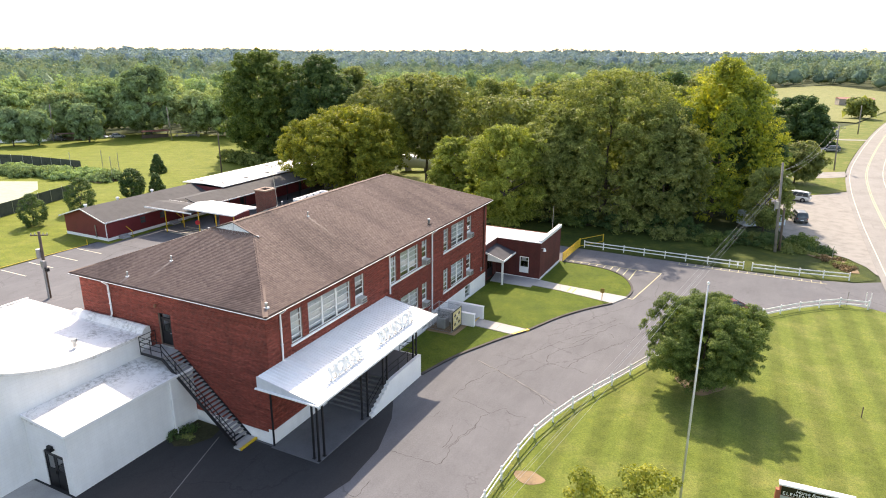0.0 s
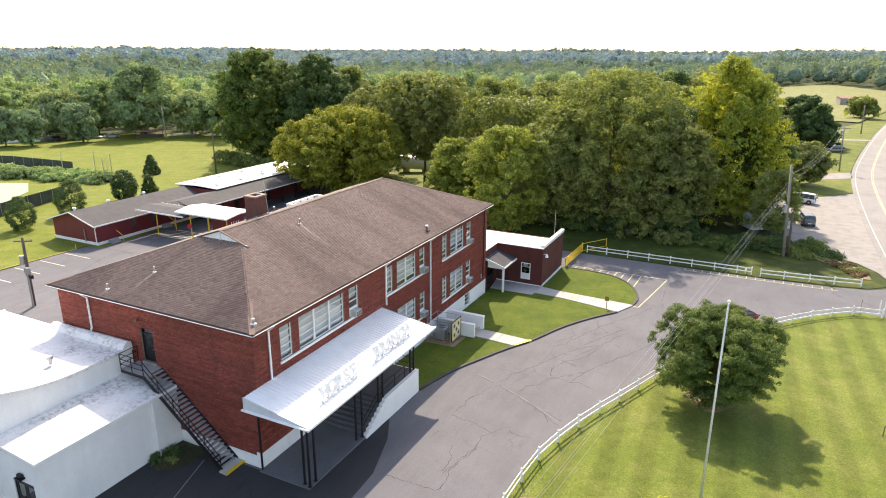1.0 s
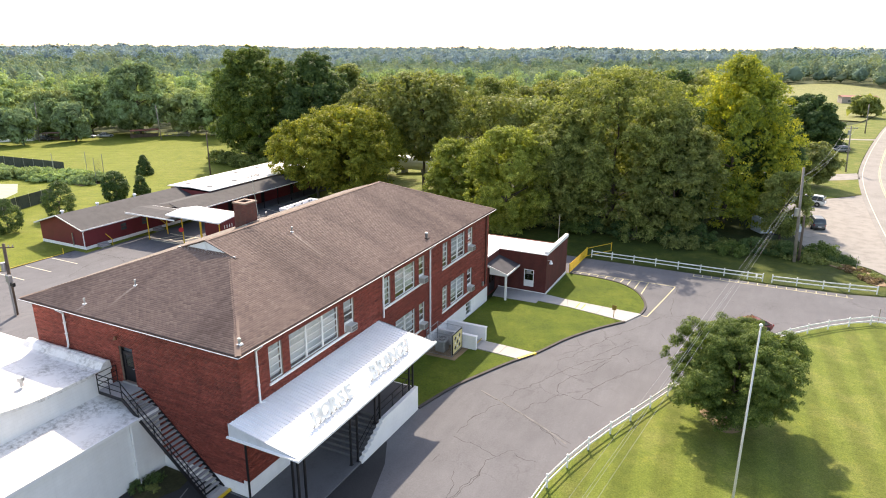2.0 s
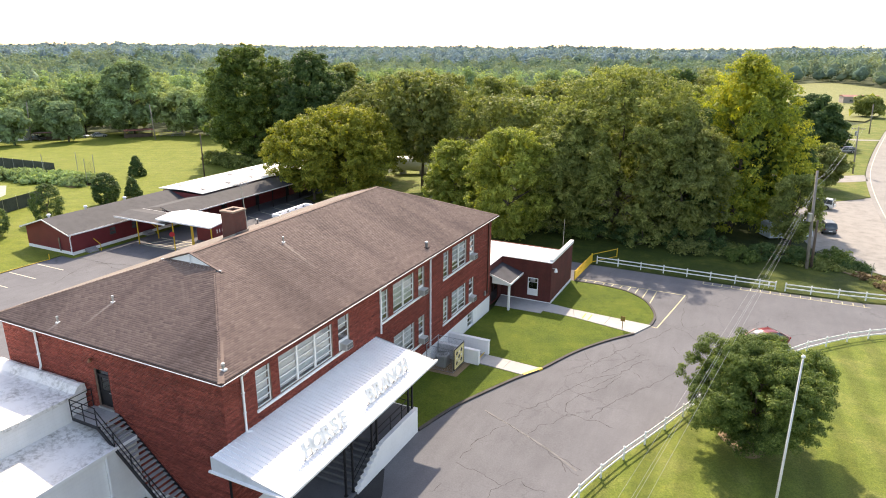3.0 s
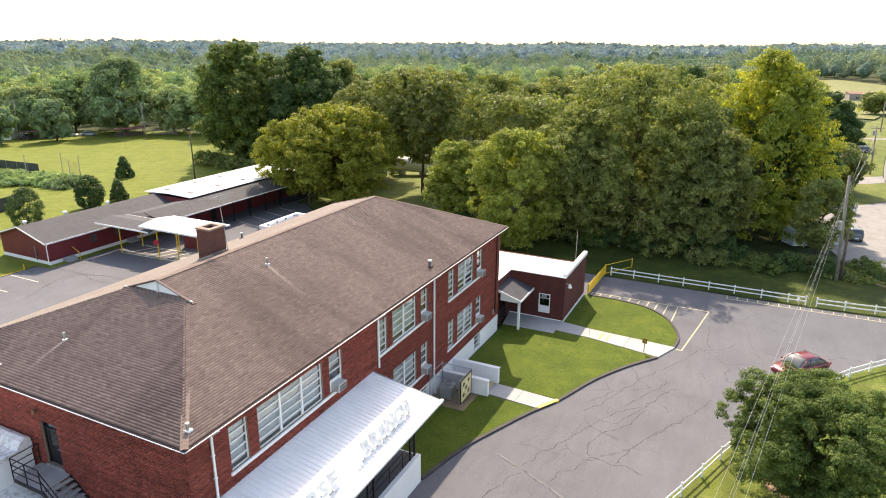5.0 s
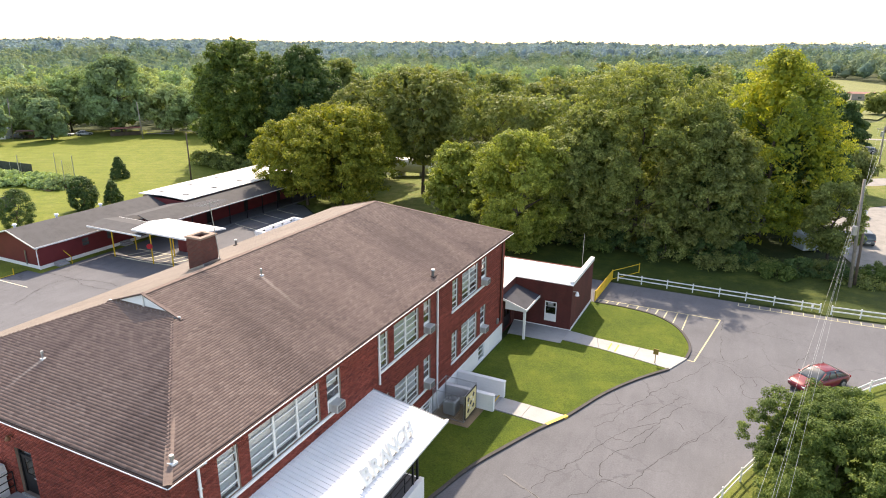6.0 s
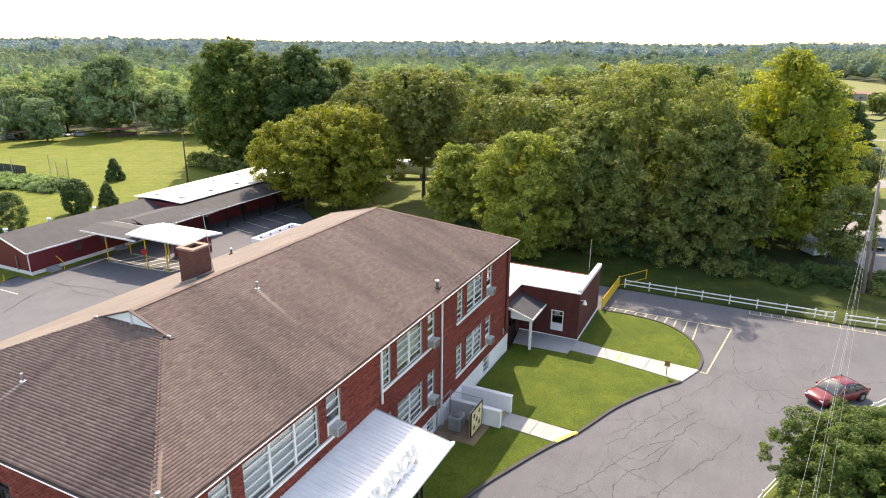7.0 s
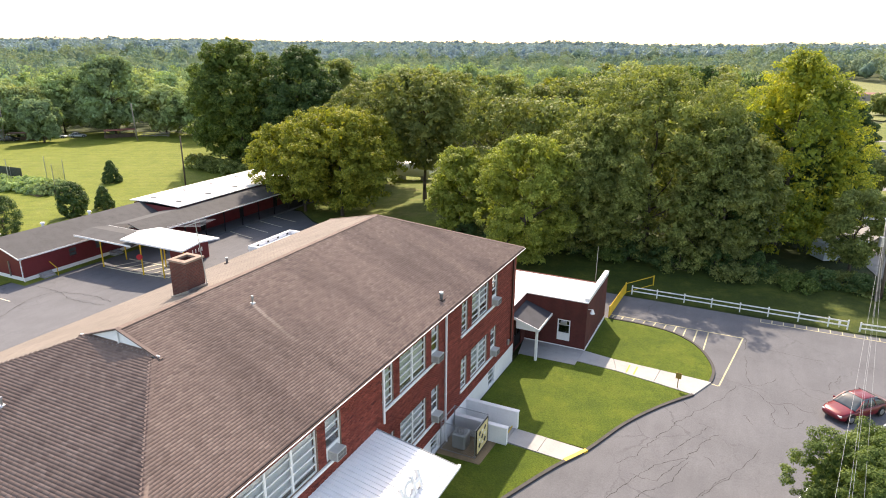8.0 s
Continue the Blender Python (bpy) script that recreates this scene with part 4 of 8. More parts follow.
def deck(x):
    return CZ1 - (CZ1 - CZ0) * (x - WX) / (CX - WX)


bm = bmesh.new()
y = -0.7
prof = []
while y < 14.2:
    for dy, dz in ((0, 0), (0.235, 0), (0.25, 0.035), (0.28, 0.035), (0.295, 0)):
        prof.append((min(y + dy, 14.22), dz))
    y += 0.3
rows = [[bm.verts.new((x, yy, deck(x) + dz)) for yy, dz in prof] for x in (WX + 0.02, CX - 0.02)]
for a, b, c, d in zip(rows[0], rows[0][1:], rows[1], rows[1][1:]):
    bm.faces.new((a, c, d, b))
part("sheeting", bm, MAT_WHITE_METAL, canopy, "white ribbed metal roof sheets")
bm = bmesh.new()
vs = [bm.verts.new(p) for p in ((WX, -0.72, CZ0 - 0.02), (CX, -0.72, CZ0 - 0.02), (CX, 14.24, CZ0 - 0.02), (WX, 14.24, CZ0 - 0.02))]
bm.faces.new(vs)
part("soffit", bm, MAT_WHITE, canopy)
for yy in (-0.72, 14.24):
    bm = bmesh.new()
    tri = ((WX, CZ0 - 0.02), (CX, CZ0 - 0.02), (CX, CZ0 + 0.02), (WX, CZ1 + 0.03))
    a = [bm.verts.new((x, yy - 0.02, z)) for x, z in tri]
    b = [bm.verts.new((x, yy + 0.02, z)) for x, z in tri]
    bm.faces.new(a)
    bm.faces.new(b[::-1])
    for i in range(4):
        bm.faces.new((a[i], a[(i + 1) % 4], b[(i + 1) % 4], b[i]))
    part("end_panel", bm, plain("pale_metal_panel", (0.55, 0.57, 0.6), 0.5, 0, 0.1, 5), canopy)
bm = bmesh.new()
bar(bm, (CX + 0.06, -0.85, CZ0 - 0.05), (CX + 0.06, 14.36, CZ0 - 0.05), 0.14, 0.14)
bar(bm, (CX + 0.06, -0.8, CZ0 - 0.05), (WX - 0.1, -0.8, CZ0 - 0.05), 0.12, 0.09)
part("gutter", bm, MAT_WHITE_METAL, canopy)
bm = bmesh.new()
for x in (3.3,):
    bar(bm, (x, -0.6, CZ0 - 0.13), (x, 14.1, CZ0 - 0.13), 0.12, 0.2)
for yy in (0.3, 5.4, 7.9, 12.8):
    bar(bm, (WX, yy, CZ0 - 0.13), (3.9, yy, CZ0 - 0.13), 0.1, 0.18)
part("beam", bm, MAT_BLACK, canopy)
PORCH = 1.55
for x, yy, z in ((2.75, 0.3, 0.08), (3.2, 0.2, 0.08), (3.15, 0.8, 0.08), (2.95, 5.35, 0.08), (3.1, 5.85, 0.08), (3.1, 7.9, PORCH), (3.1, 8.45, PORCH), (3.1, 12.3, PORCH), (3.1, 12.8, PORCH)):
    bm = bmesh.new()
    box(bm, x - 0.055, x + 0.055, yy - 0.055, yy + 0.055, z, CZ0 - 0.2, 0.008)
    post = part("post", bm, MAT_BLACK, canopy, at=(x, yy, z))
    bm = bmesh.new()
    box(bm, x - 0.1, x + 0.1, yy - 0.1, yy + 0.1, z, z + 0.02)
    part("base_plate", bm, MAT_BLACK, post)
bm = bmesh.new()
bar(bm, (-0.32, 0.2, 4.6), (-0.32, 0.2, 0.1), 0.08, 0.1, (0, 1, 0))
part("downspout", bm, MAT_BLACK, canopy, "dark pipe at the canopy's end")


def letters(word, y0, y1):
    """Standing white letters on a rail along the canopy."""
    sign = thing("raised_lettering", f"raised white metal letters reading {word} on the canopy", "sign", (3.25, y0, deck(3.25)))
    bm = bmesh.new()
    bar(bm, (3.27, y0 - 0.1, deck(3.25) + 0.09), (3.27, y1 + 0.1, deck(3.25) + 0.09), 0.05, 0.04)
    for k in range(6):
        yy = y0 + (y1 - y0) * k / 5
        bar(bm, (3.27, yy, deck(3.25)), (3.27, yy, deck(3.25) + 0.09), 0.03, 0.03, (0, 1, 0))
    part("rail", bm, MAT_STEEL, sign)
    pitch = (y1 - y0) / len(word)
    for k, ch in enumerate(word):
        cu = bpy.data.curves.new("letter", "FONT")
        cu.body, cu.size, cu.extrude, cu.align_x, cu.offset = ch, 1.12, 0.08, "CENTER", 0.035
        tmp = bpy.data.objects.new("letter", cu)
        me = bpy.data.meshes.new_from_object(tmp)
        bpy.data.objects.remove(tmp)
        me.transform(Matrix.Translation((3.27, y0 + pitch * (k + 0.5), deck(3.25) + 0.13)) @ Matrix.Rotation(radians(90), 4, "Z") @ Matrix.Rotation(radians(72), 4, "X"))
        me.materials.clear()
        part("letter", me, plain("white_letter_paint", (0.85, 0.85, 0.84), 0.45, 0, 0.06, 5), sign)


letters("HORSE", 1.7, 5.4)
letters("BRANCH", 7.35, 12.05)

# ---- entrance slab, steps and porch under the canopy ----
porch = thing("entrance_porch", "raised grey concrete porch with steps and a white side wall", "porch", (1.4, 6, 0))
bm = bmesh.new()
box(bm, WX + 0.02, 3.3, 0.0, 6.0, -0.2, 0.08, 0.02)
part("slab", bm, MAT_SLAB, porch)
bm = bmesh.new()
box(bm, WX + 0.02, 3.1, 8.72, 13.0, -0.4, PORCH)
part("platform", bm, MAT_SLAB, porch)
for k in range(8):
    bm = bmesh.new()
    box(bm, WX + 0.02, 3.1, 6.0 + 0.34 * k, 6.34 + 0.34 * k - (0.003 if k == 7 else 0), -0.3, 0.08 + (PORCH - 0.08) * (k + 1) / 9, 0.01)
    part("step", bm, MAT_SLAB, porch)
bm = bmesh.new()
outline = [(5.9, -0.3)] + [p for k in range(8) for p in ((5.9 + 0.34 * k, 0.16 + (PORCH - 0.02) * (k + 0.6) / 8), (6.24 + 0.34 * k, 0.16 + (PORCH - 0.02) * (k + 0.6) / 8))] + [(8.62, PORCH + 0.1), (13.05, PORCH + 0.1), (13.05, -0.5)]
a = [bm.verts.new((3.12, yy, z)) for yy, z in outline]
b = [bm.verts.new((3.38, yy, z)) for yy, z in outline]
fa, fb = bm.faces.new(a), bm.faces.new(b[::-1])
for i in range(len(a)):
    bm.faces.new((a[i], a[(i + 1) % len(a)], b[(i + 1) % len(a)], b[i]))
part("side_wall", bm, MAT_WHITE, porch, "white stepped side wall")
bm = bmesh.new()
box(bm, WX + 0.02, 3.12, 12.98, 13.1, -0.5, PORCH - 0.003)
part("end_wall", bm, MAT_WHITE, porch)
bm = bmesh.new()
for z in (0.5, 0.95):
    bar(bm, (3.0, 8.6, PORCH + z), (3.0, 12.95, PORCH + z), 0.04)
    bar(bm, (3.0, 12.95, PORCH + z), (WX + 0.1, 12.95, PORCH + z), 0.04)
    bar(bm, (3.0, 6.1, 0.2 + z), (3.0, 8.6, PORCH + z), 0.04)
for yy in (10.2, 11.6, 12.95):
    bar(bm, (3.0, yy, PORCH), (3.0, yy, PORCH + 0.95), 0.04, 0.04, (0, 1, 0))
for x in (1.5, 0.2):
    bar(bm, (x, 12.95, PORCH), (x, 12.95, PORCH + 0.95), 0.04, 0.04, (0, 1, 0))
part("handrail", bm, MAT_BLACK, porch)

# ---- fire stair ----
stair = thing("fire_stair", "black steel outside fire stair with open grey treads", "stair", (-6, -0.3, 0))
LZ = 5.0
MAT_TREAD = plain("worn_grey_tread", (0.36, 0.36, 0.36), 0.6, 0.1, 0.2, 9)
bm = bmesh.new()
box(bm, -10.25, -8.2, -0.95, SY - 0.04, LZ - 0.08, LZ)
part("landing", bm, MAT_TREAD, stair)
bm = bmesh.new()
for yy in (-0.95, SY - 0.06):
    bar(bm, (-10.25, yy, LZ - 0.12), (-8.2, yy, LZ - 0.12), 0.06, 0.2)
    bar(bm, (-8.25, yy, LZ - 0.12), (-2.45, yy, 0.12), 0.05, 0.24)
part("stringer", bm, MAT_BLACK, stair)
N = 25
for k in range(N):
    u = (k + 0.7) / N
    x, z = -8.2 + 5.7 * u, LZ - (LZ - 0.12) * u
    bm = bmesh.new()
    box(bm, x - 0.12, x + 0.12, -0.92, SY - 0.09, z - 0.02, z + 0.015)
    part("tread", bm, MAT_TREAD, stair)
bm = bmesh.new()
for z in (0.35, 0.7, 1.05):
    bar(bm, (-10.25, -0.95, LZ + z), (-8.25, -0.95, LZ + z), 0.035)
    bar(bm, (-10.25, -0.95, LZ + z), (-10.25, SY - 0.06, LZ + z), 0.035)
for x in (-10.25, -9.25, -8.25):
    bar(bm, (x, -0.95, LZ - 0.1), (x, -0.95, LZ + 1.05), 0.04, 0.04, (0, 1, 0))
bar(bm, (-10.25, SY - 0.06, LZ - 0.1), (-10.25, SY - 0.06, LZ + 1.05), 0.04, 0.04, (0, 1, 0))
for z in (0.5, 0.95):
    bar(bm, (-8.25, -0.95, LZ + z), (-2.5, -0.95, 0.1 + z), 0.04)
for k in range(5):
    u = (k + 1) / 5
    x, z = -8.25 + 5.75 * u, LZ - (LZ - 0.1) * u
    bar(bm, (x, -0.95, z - 0.1), (x, -0.95, z + 0.95), 0.04, 0.04, (0, 1, 0))
part("handrail", bm, MAT_BLACK, stair)
for x in (-8.6, -10.15):
    bm = bmesh.new()
    bar(bm, (x, -0.9, LZ - 0.2), (x, SY - 0.05, LZ - 1.0), 0.05)
    part("bracket", bm, MAT_BLACK, stair)
bm = bmesh.new()
box(bm, -2.5, -1.9, -1.15, SY - 0.05, -0.05, 0.17, 0.02)
pad = part("foot_pad", bm, MAT_CONCRETE, stair, "concrete foot pad with a yellow edge")
bm = bmesh.new()
box(bm, -1.9, -1.87, -1.15, SY - 0.05, 0.04, 0.176)
box(bm, -2.02, -1.9, -1.15, SY - 0.05, 0.17, 0.176)
part("edge_paint", bm, MAT_YELLOW, pad)

# ---- white gymnasium and its low wing ----
gym = thing("gymnasium", "white painted block gymnasium with a pale curving roof", "building", (-17, -8, 0))
def gym_top(y):
    return 5.85 + 0.035 * max(0.0, -3.2 - y) ** 2 if y > -9.5 else 5.85 + 0.035 * 6.3 ** 2 + 0.441 * (-9.5 - y) * math.exp((9.5 + y) / 9)


ys = list(np.linspace(0.3, -30, 41))
bm = bmesh.new()
for x0, x1, lift, low in ((-24.0, -10.7, -0.05, None),):
    top = [[bm.verts.new((x, yy, gym_top(yy) + lift)) for x in (x0, x1)] for yy in ys]
    bot = [[bm.verts.new((x, yy, -1.5)) for x in (x0, x1)] for yy in ys]
    for i in range(len(ys) - 1):
        bm.faces.new((top[i][1], top[i + 1][1], bot[i + 1][1], bot[i][1]))
        bm.faces.new((top[i][0], bot[i][0], bot[i + 1][0], top[i + 1][0]))
    bm.faces.new((top[0][0], top[0][1], bot[0][1], bot[0][0]))
    bm.faces.new((top[-1][0], bot[-1][0], bot[-1][1], top[-1][1]))
part("wall", bm, MAT_WHITE_BLOCK, gym)
bm = bmesh.new()
cols = (-24.12, -23.9, -23.85, -17, -12, -10.95, -10.88, -10.58)
rise = (0.1, 0.1, 0.0, 0.0, 0.0, 0.0, 0.1, 0.1)
grid = [[bm.verts.new((x, yy, gym_top(yy) + r)) for x, r in zip(cols, rise)] for yy in ys]
for a, b in zip(grid, grid[1:]):
    for i in range(len(cols) - 1):
        bm.faces.new((a[i], b[i], b[i + 1], a[i + 1]))
for a, b in zip(grid, grid[1:]):
    for i in (0, -1):
        lo0, lo1 = bm.verts.new(a[i].co - Vector((0, 0, 0.2))), bm.verts.new(b[i].co - Vector((0, 0, 0.2)))
        bm.faces.new((a[i], b[i], lo1, lo0))
part("roof", bm, MAT_WHITE_ROOF, gym, "white coated roof with dark stains")
bm = bmesh.new()
for x0, x1, d0, d1 in ((-18.1, -10.65, 0.5, 0.35),):
    n = 24
    prof = [(0.36, 5.85), (0.3, 6.2), (0.1, 6.26), (-0.12, 6.17), (-0.4, 5.92), (-0.7, 5.84)]
    rows = [[bm.verts.new((x0 + (x1 - x0) * k / n, yy, z + (0.05 * noise.noise((k * 0.7, z, 2)) if 5.91 < z else 0) + 0.1 * (k / n) * (z > 6.1))) for yy, z in prof] for k in range(n + 1)]
    for a, b in zip(rows, rows[1:]):
        for i in range(len(prof) - 1):
            bm.faces.new((a[i], b[i], b[i + 1], a[i + 1]))
    bm.faces.new(rows[-1])
    bm.faces.new(rows[0][::-1])
part("upstand", bm, MAT_WHITE_ROOF, gym, "lumpy white roof upstand against the brick")
bm = bmesh.new()
rod(bm, (-12.9, -3.6, 5.95), (-12.9, -3.6, 6.3), 0.1, 0.1, 12)
vent = part("roof_vent", bm, MAT_STEEL, gym, "small grey roof vent")
bm = bmesh.new()
rod(bm, (-12.9, -3.6, 6.3), (-12.9, -3.6, 6.48), 0.2, 0.16, 12)
part("vent_cap", bm, MAT_STEEL, vent)
wing = thing("low_wing", "low white block wing with a flat roof and dark double doors", "building", (-8.7, -4.3, 0))
bm = bmesh.new()
pierced(bm, "x", -8.65, -8.4, -10.7, -7.1, -0.4, 3.93, [(-9.4, -7.65, 0.02, 2.45)])
pierced(bm, "y", -7.1, -7.35, -8.4, 0.35, -0.4, 3.93, [])
part("wall", bm, MAT_WHITE_BLOCK, wing)
bm = bmesh.new()
lo = [bm.verts.new(p) for p in ((-10.69, -8.74, 3.94), (-7.0, -8.74, 3.94), (-7.0, 0.34, 3.94), (-10.69, 0.34, 3.94))]
hi = [bm.verts.new((v.co.x, v.co.y, 4.06 if v.co.x > -8 else 4.42)) for v in lo]
bm.faces.new(hi)
bm.faces.new(lo[::-1])
for k in range(4):
    bm.faces.new((lo[k], lo[(k + 1) % 4], hi[(k + 1) % 4], hi[k]))
part("roof", bm, MAT_WHITE_ROOF, wing, "flat white roof with dark stains")
bm = bmesh.new()
bar(bm, (-6.97, -8.77, 4.0), (-6.97, 0.3, 4.0), 0.06, 0.16)
bar(bm, (-10.69, -8.77, 4.36), (-6.94, -8.77, 4.0), 0.06, 0.16)
part("roof_edge", bm, MAT_WHITE_METAL, wing)
bm = bmesh.new()
for a, b, c, d in ((-9.4, -9.32, 0.02, 2.45), (-7.73, -7.65, 0.02, 2.45), (-9.32, -7.73, 2.37, 2.45)):
    box(bm, a, b, -8.6, -8.48, c, d)
ddoor = part("double_door", bm, MAT_BLACK, wing, "dark double doors with glazed upper panels", at=(-8.5, -8.6, 0))
for a, b in ((-9.31, -8.54), (-8.51, -7.74)):
    bm = bmesh.new()
    pierced(bm, "x", -8.57, -8.52, a, b, 0.04, 2.36, [(a + 0.12, b - 0.12, 1.3, 2.15)])
    box(bm, (b - 0.09 if a < -9 else a + 0.05), (b - 0.05 if a < -9 else a + 0.09), -8.62, -8.58, 1.0, 1.25)
    part("door_leaf", bm, MAT_BLACK, ddoor)
    bm = bmesh.new()
    box(bm, a + 0.12, b - 0.12, -8.55, -8.54, 1.3, 2.15)
    part("pane", bm, MAT_CLEAR, ddoor)
bm = bmesh.new()
box(bm, -8.75, -8.25, -8.95, -8.65, 2.72, 2.8)
box(bm, -8.7, -8.3, -8.85, -8.66, 2.8, 3.0, 0.04)
part("wall_lamp", bm, MAT_BLACK, wing, "dark floodlight over the doors")
downspout([(-7.0, -1.6, 3.93), (-7.02, -1.6, 3.65), (-7.02, -1.6, 0.4), (-6.8, -1.6, 0.15)], wing)
bm = bmesh.new()
box(bm, -12, -7.2, -12, -8.8, -0.2, 0.09, 0.02)
tagged(part("entry_slab", bm, MAT_CONCRETE), "pale concrete slab before the double doors", "pavement", kind="structure")

# ---- annex ----
MAT_ANNEX = brick_wall("dark_red_brick", (0.125, 0.024, 0.019), (0.098, 0.018, 0.015), (0.115, 0.045, 0.036))
annex = thing("annex", "low dark red annex with a white flat roof and small porch", "building", (1.5, 43, -0.7))
AZ = 3.75
bm = bmesh.new()
pierced(bm, "x", 39.4, 39.65, -0.9, 4.36, -1.2, AZ, [(1.95, 3.05, 0.05, 1.95)])
pierced(bm, "y", 4.36, 4.1, 39.65, 47.2, -1.2, AZ, [])
pierced(bm, "x", 47.2, 46.95, -9, 4.1, -1.6, AZ - 0.93, [])
pierced(bm, "y", -0.9, -1.15, 35.03, 39.65, -1.2, AZ, [(36.6, 38.5, -0.46, 1.7)])
pierced(bm, "y", -9.0, -8.75, 35.03, 46.95, -2.2, AZ, [])
part("wall", bm, MAT_ANNEX, annex)
bm = bmesh.new()
pierced(bm, "x", 39.385, 39.6, -0.9, 4.375, -1.3, -0.42, [])
pierced(bm, "y", 4.375, 4.2, 39.6, 47.2, -1.3, -0.35, [])
part("plinth", bm, MAT_WHITE, annex, "white painted plinth")
bm = bmesh.new()
for x0, x1, y0, y1, z0, z1 in ((-8.74, 4.08, 39.62, 46.94, AZ - 0.06, AZ - 0.95), (-8.74, -1.16, 35.05, 39.62, AZ - 0.06, AZ - 0.06)):
    lo = [bm.verts.new(p) for p in ((x0, y0, z0 - 0.15), (x1, y0, z0 - 0.15), (x1, y1, z1 - 0.15), (x0, y1, z1 - 0.15))]
    hi = [bm.verts.new(v.co + Vector((0, 0, 0.15))) for v in lo]
    bm.faces.new(hi)
    bm.faces.new(lo[::-1])
    for k in range(4):
        bm.faces.new((lo[k], lo[(k + 1) % 4], hi[(k + 1) % 4], hi[k]))
part("roof", bm, MAT_WHITE_ROOF, annex, "white coated flat roof falling to the north")
bm = bmesh.new()
box(bm, -1.0, 4.42, 39.34, 39.6, AZ, AZ + 0.09)
box(bm, 4.04, 4.42, 39.6, 47.26, AZ, AZ + 0.34)
box(bm, -1.2, -0.84, 35.05, 39.34, AZ, AZ + 0.09)
part("coping", bm, MAT_WHITE, annex)
bm = bmesh.new()
box(bm, 4.08, 4.36, 39.62, 47.2, AZ - 0.01, AZ + 0.001)
part("parapet", bm, MAT_ANNEX, annex)
bm = bmesh.new()
for a, b, c, d in ((1.95, 2.05, 0.05, 1.95), (2.95, 3.05, 0.05, 1.95), (2.05, 2.95, 1.85, 1.95), (2.05, 2.95, 0.05, 0.75), (2.05, 2.95, 1.45, 1.5)):
    box(bm, a, b, 39.42, 39.5, c, d)
awin = part("window", bm, MAT_WHITE, annex, "white framed window with an air conditioner", at=(2.5, 39.4, 0.05))
bm = bmesh.new()
box(bm, 2.05, 2.95, 39.45, 39.46, 0.75, 1.85)
part("pane", bm, MAT_CLEAR, awin)
bm = bmesh.new()
box(bm, 2.25, 2.75, 39.2, 39.44, 1.5, 1.84, 0.02)
part("air_conditioner", bm, MAT_STEEL, awin)
bm = bmesh.new()
pierced(bm, "y", -1.0, -1.06, 36.62, 38.48, -0.45, 1.68, [(36.75, 37.45, 0.6, 1.55), (37.65, 38.35, 0.6, 1.55)])
adoor = part("door", bm, MAT_BLACK, annex, "dark double door under the porch", at=(-1.0, 37.5, -0.45))
bm = bmesh.new()
box(bm, -1.04, -1.03, 36.75, 37.45, 0.6, 1.55)
box(bm, -1.04, -1.03, 37.65, 38.35, 0.6, 1.55)
part("pane", bm, MAT_CLEAR, adoor)
bm = bmesh.new()
roofv = ((-0.86, 35.6, 3.06), (1.45, 35.6, 2.3), (1.45, 39.36, 2.3), (-0.86, 39.36, 3.06))
top = [bm.verts.new(Vector(p) + Vector((0, 0, 0.06))) for p in roofv]
bot = [bm.verts.new(p) for p in roofv]
bm.faces.new(top)
bm.faces.new(bot[::-1])
for i in range(4):
    bm.faces.new((top[i], bot[i], bot[(i + 1) % 4], top[(i + 1) % 4]))
proof = part("porch_roof", bm, plain("slate_blue_shingle", (0.05, 0.052, 0.062), 0.9, 0, 0.2, 6, bump=0.4), annex, "grey shingled porch roof with white edges")
bm = bmesh.new()
for p, q in ((0, 1), (1, 2)):
    bar(bm, Vector(roofv[p]) + Vector((0.02, -0.03, 0.0)), Vector(roofv[q]) + Vector((0.02, -0.03, 0.0)), 0.06, 0.2)
a = [bm.verts.new(p) for p in ((-0.44, 35.62, 2.2), (1.4, 35.62, 2.2), (1.4, 35.62, 2.28), (-0.44, 35.62, 2.88))]
bm.faces.new(a)
bar(bm, (-0.44, 35.66, 2.2), (1.42, 35.66, 2.2), 0.1, 0.12)
bar(bm, (1.38, 35.66, 2.2), (1.38, 39.3, 2.2), 0.1, 0.12)
part("trim", bm, MAT_WHITE, proof)
bm = bmesh.new()
box(bm, 1.15, 1.35, 35.75, 35.95, -0.48, 2.15, 0.015)
part("porch_post", bm, MAT_WHITE, annex, "square white porch post")
bm = bmesh.new()
rod(bm, (4.36, 39.75, 3.1), (4.75, 39.6, 3.2), 0.03)
rod(bm, (4.75, 39.6, 2.85), (4.75, 39.6, 3.2), 0.2, 0.08, 12)
part("wall_lamp", bm, MAT_WHITE, annex, "white barn lamp on the corner")
bm = bmesh.new()
box(bm, WX, WX + 0.16, 33.5, 33.75, 1.55, 2.0, 0.02)
part("meter_box", bm, MAT_STEEL, school, "grey electric meter box")
bm = bmesh.new()
rod(bm, (3.2, 47.5, -0.6), (3.2, 47.5, 6.2), 0.03, 0.02, 8)
tagged(part("antenna_mast", bm, MAT_STEEL), "thin grey mast behind the annex", "mast")

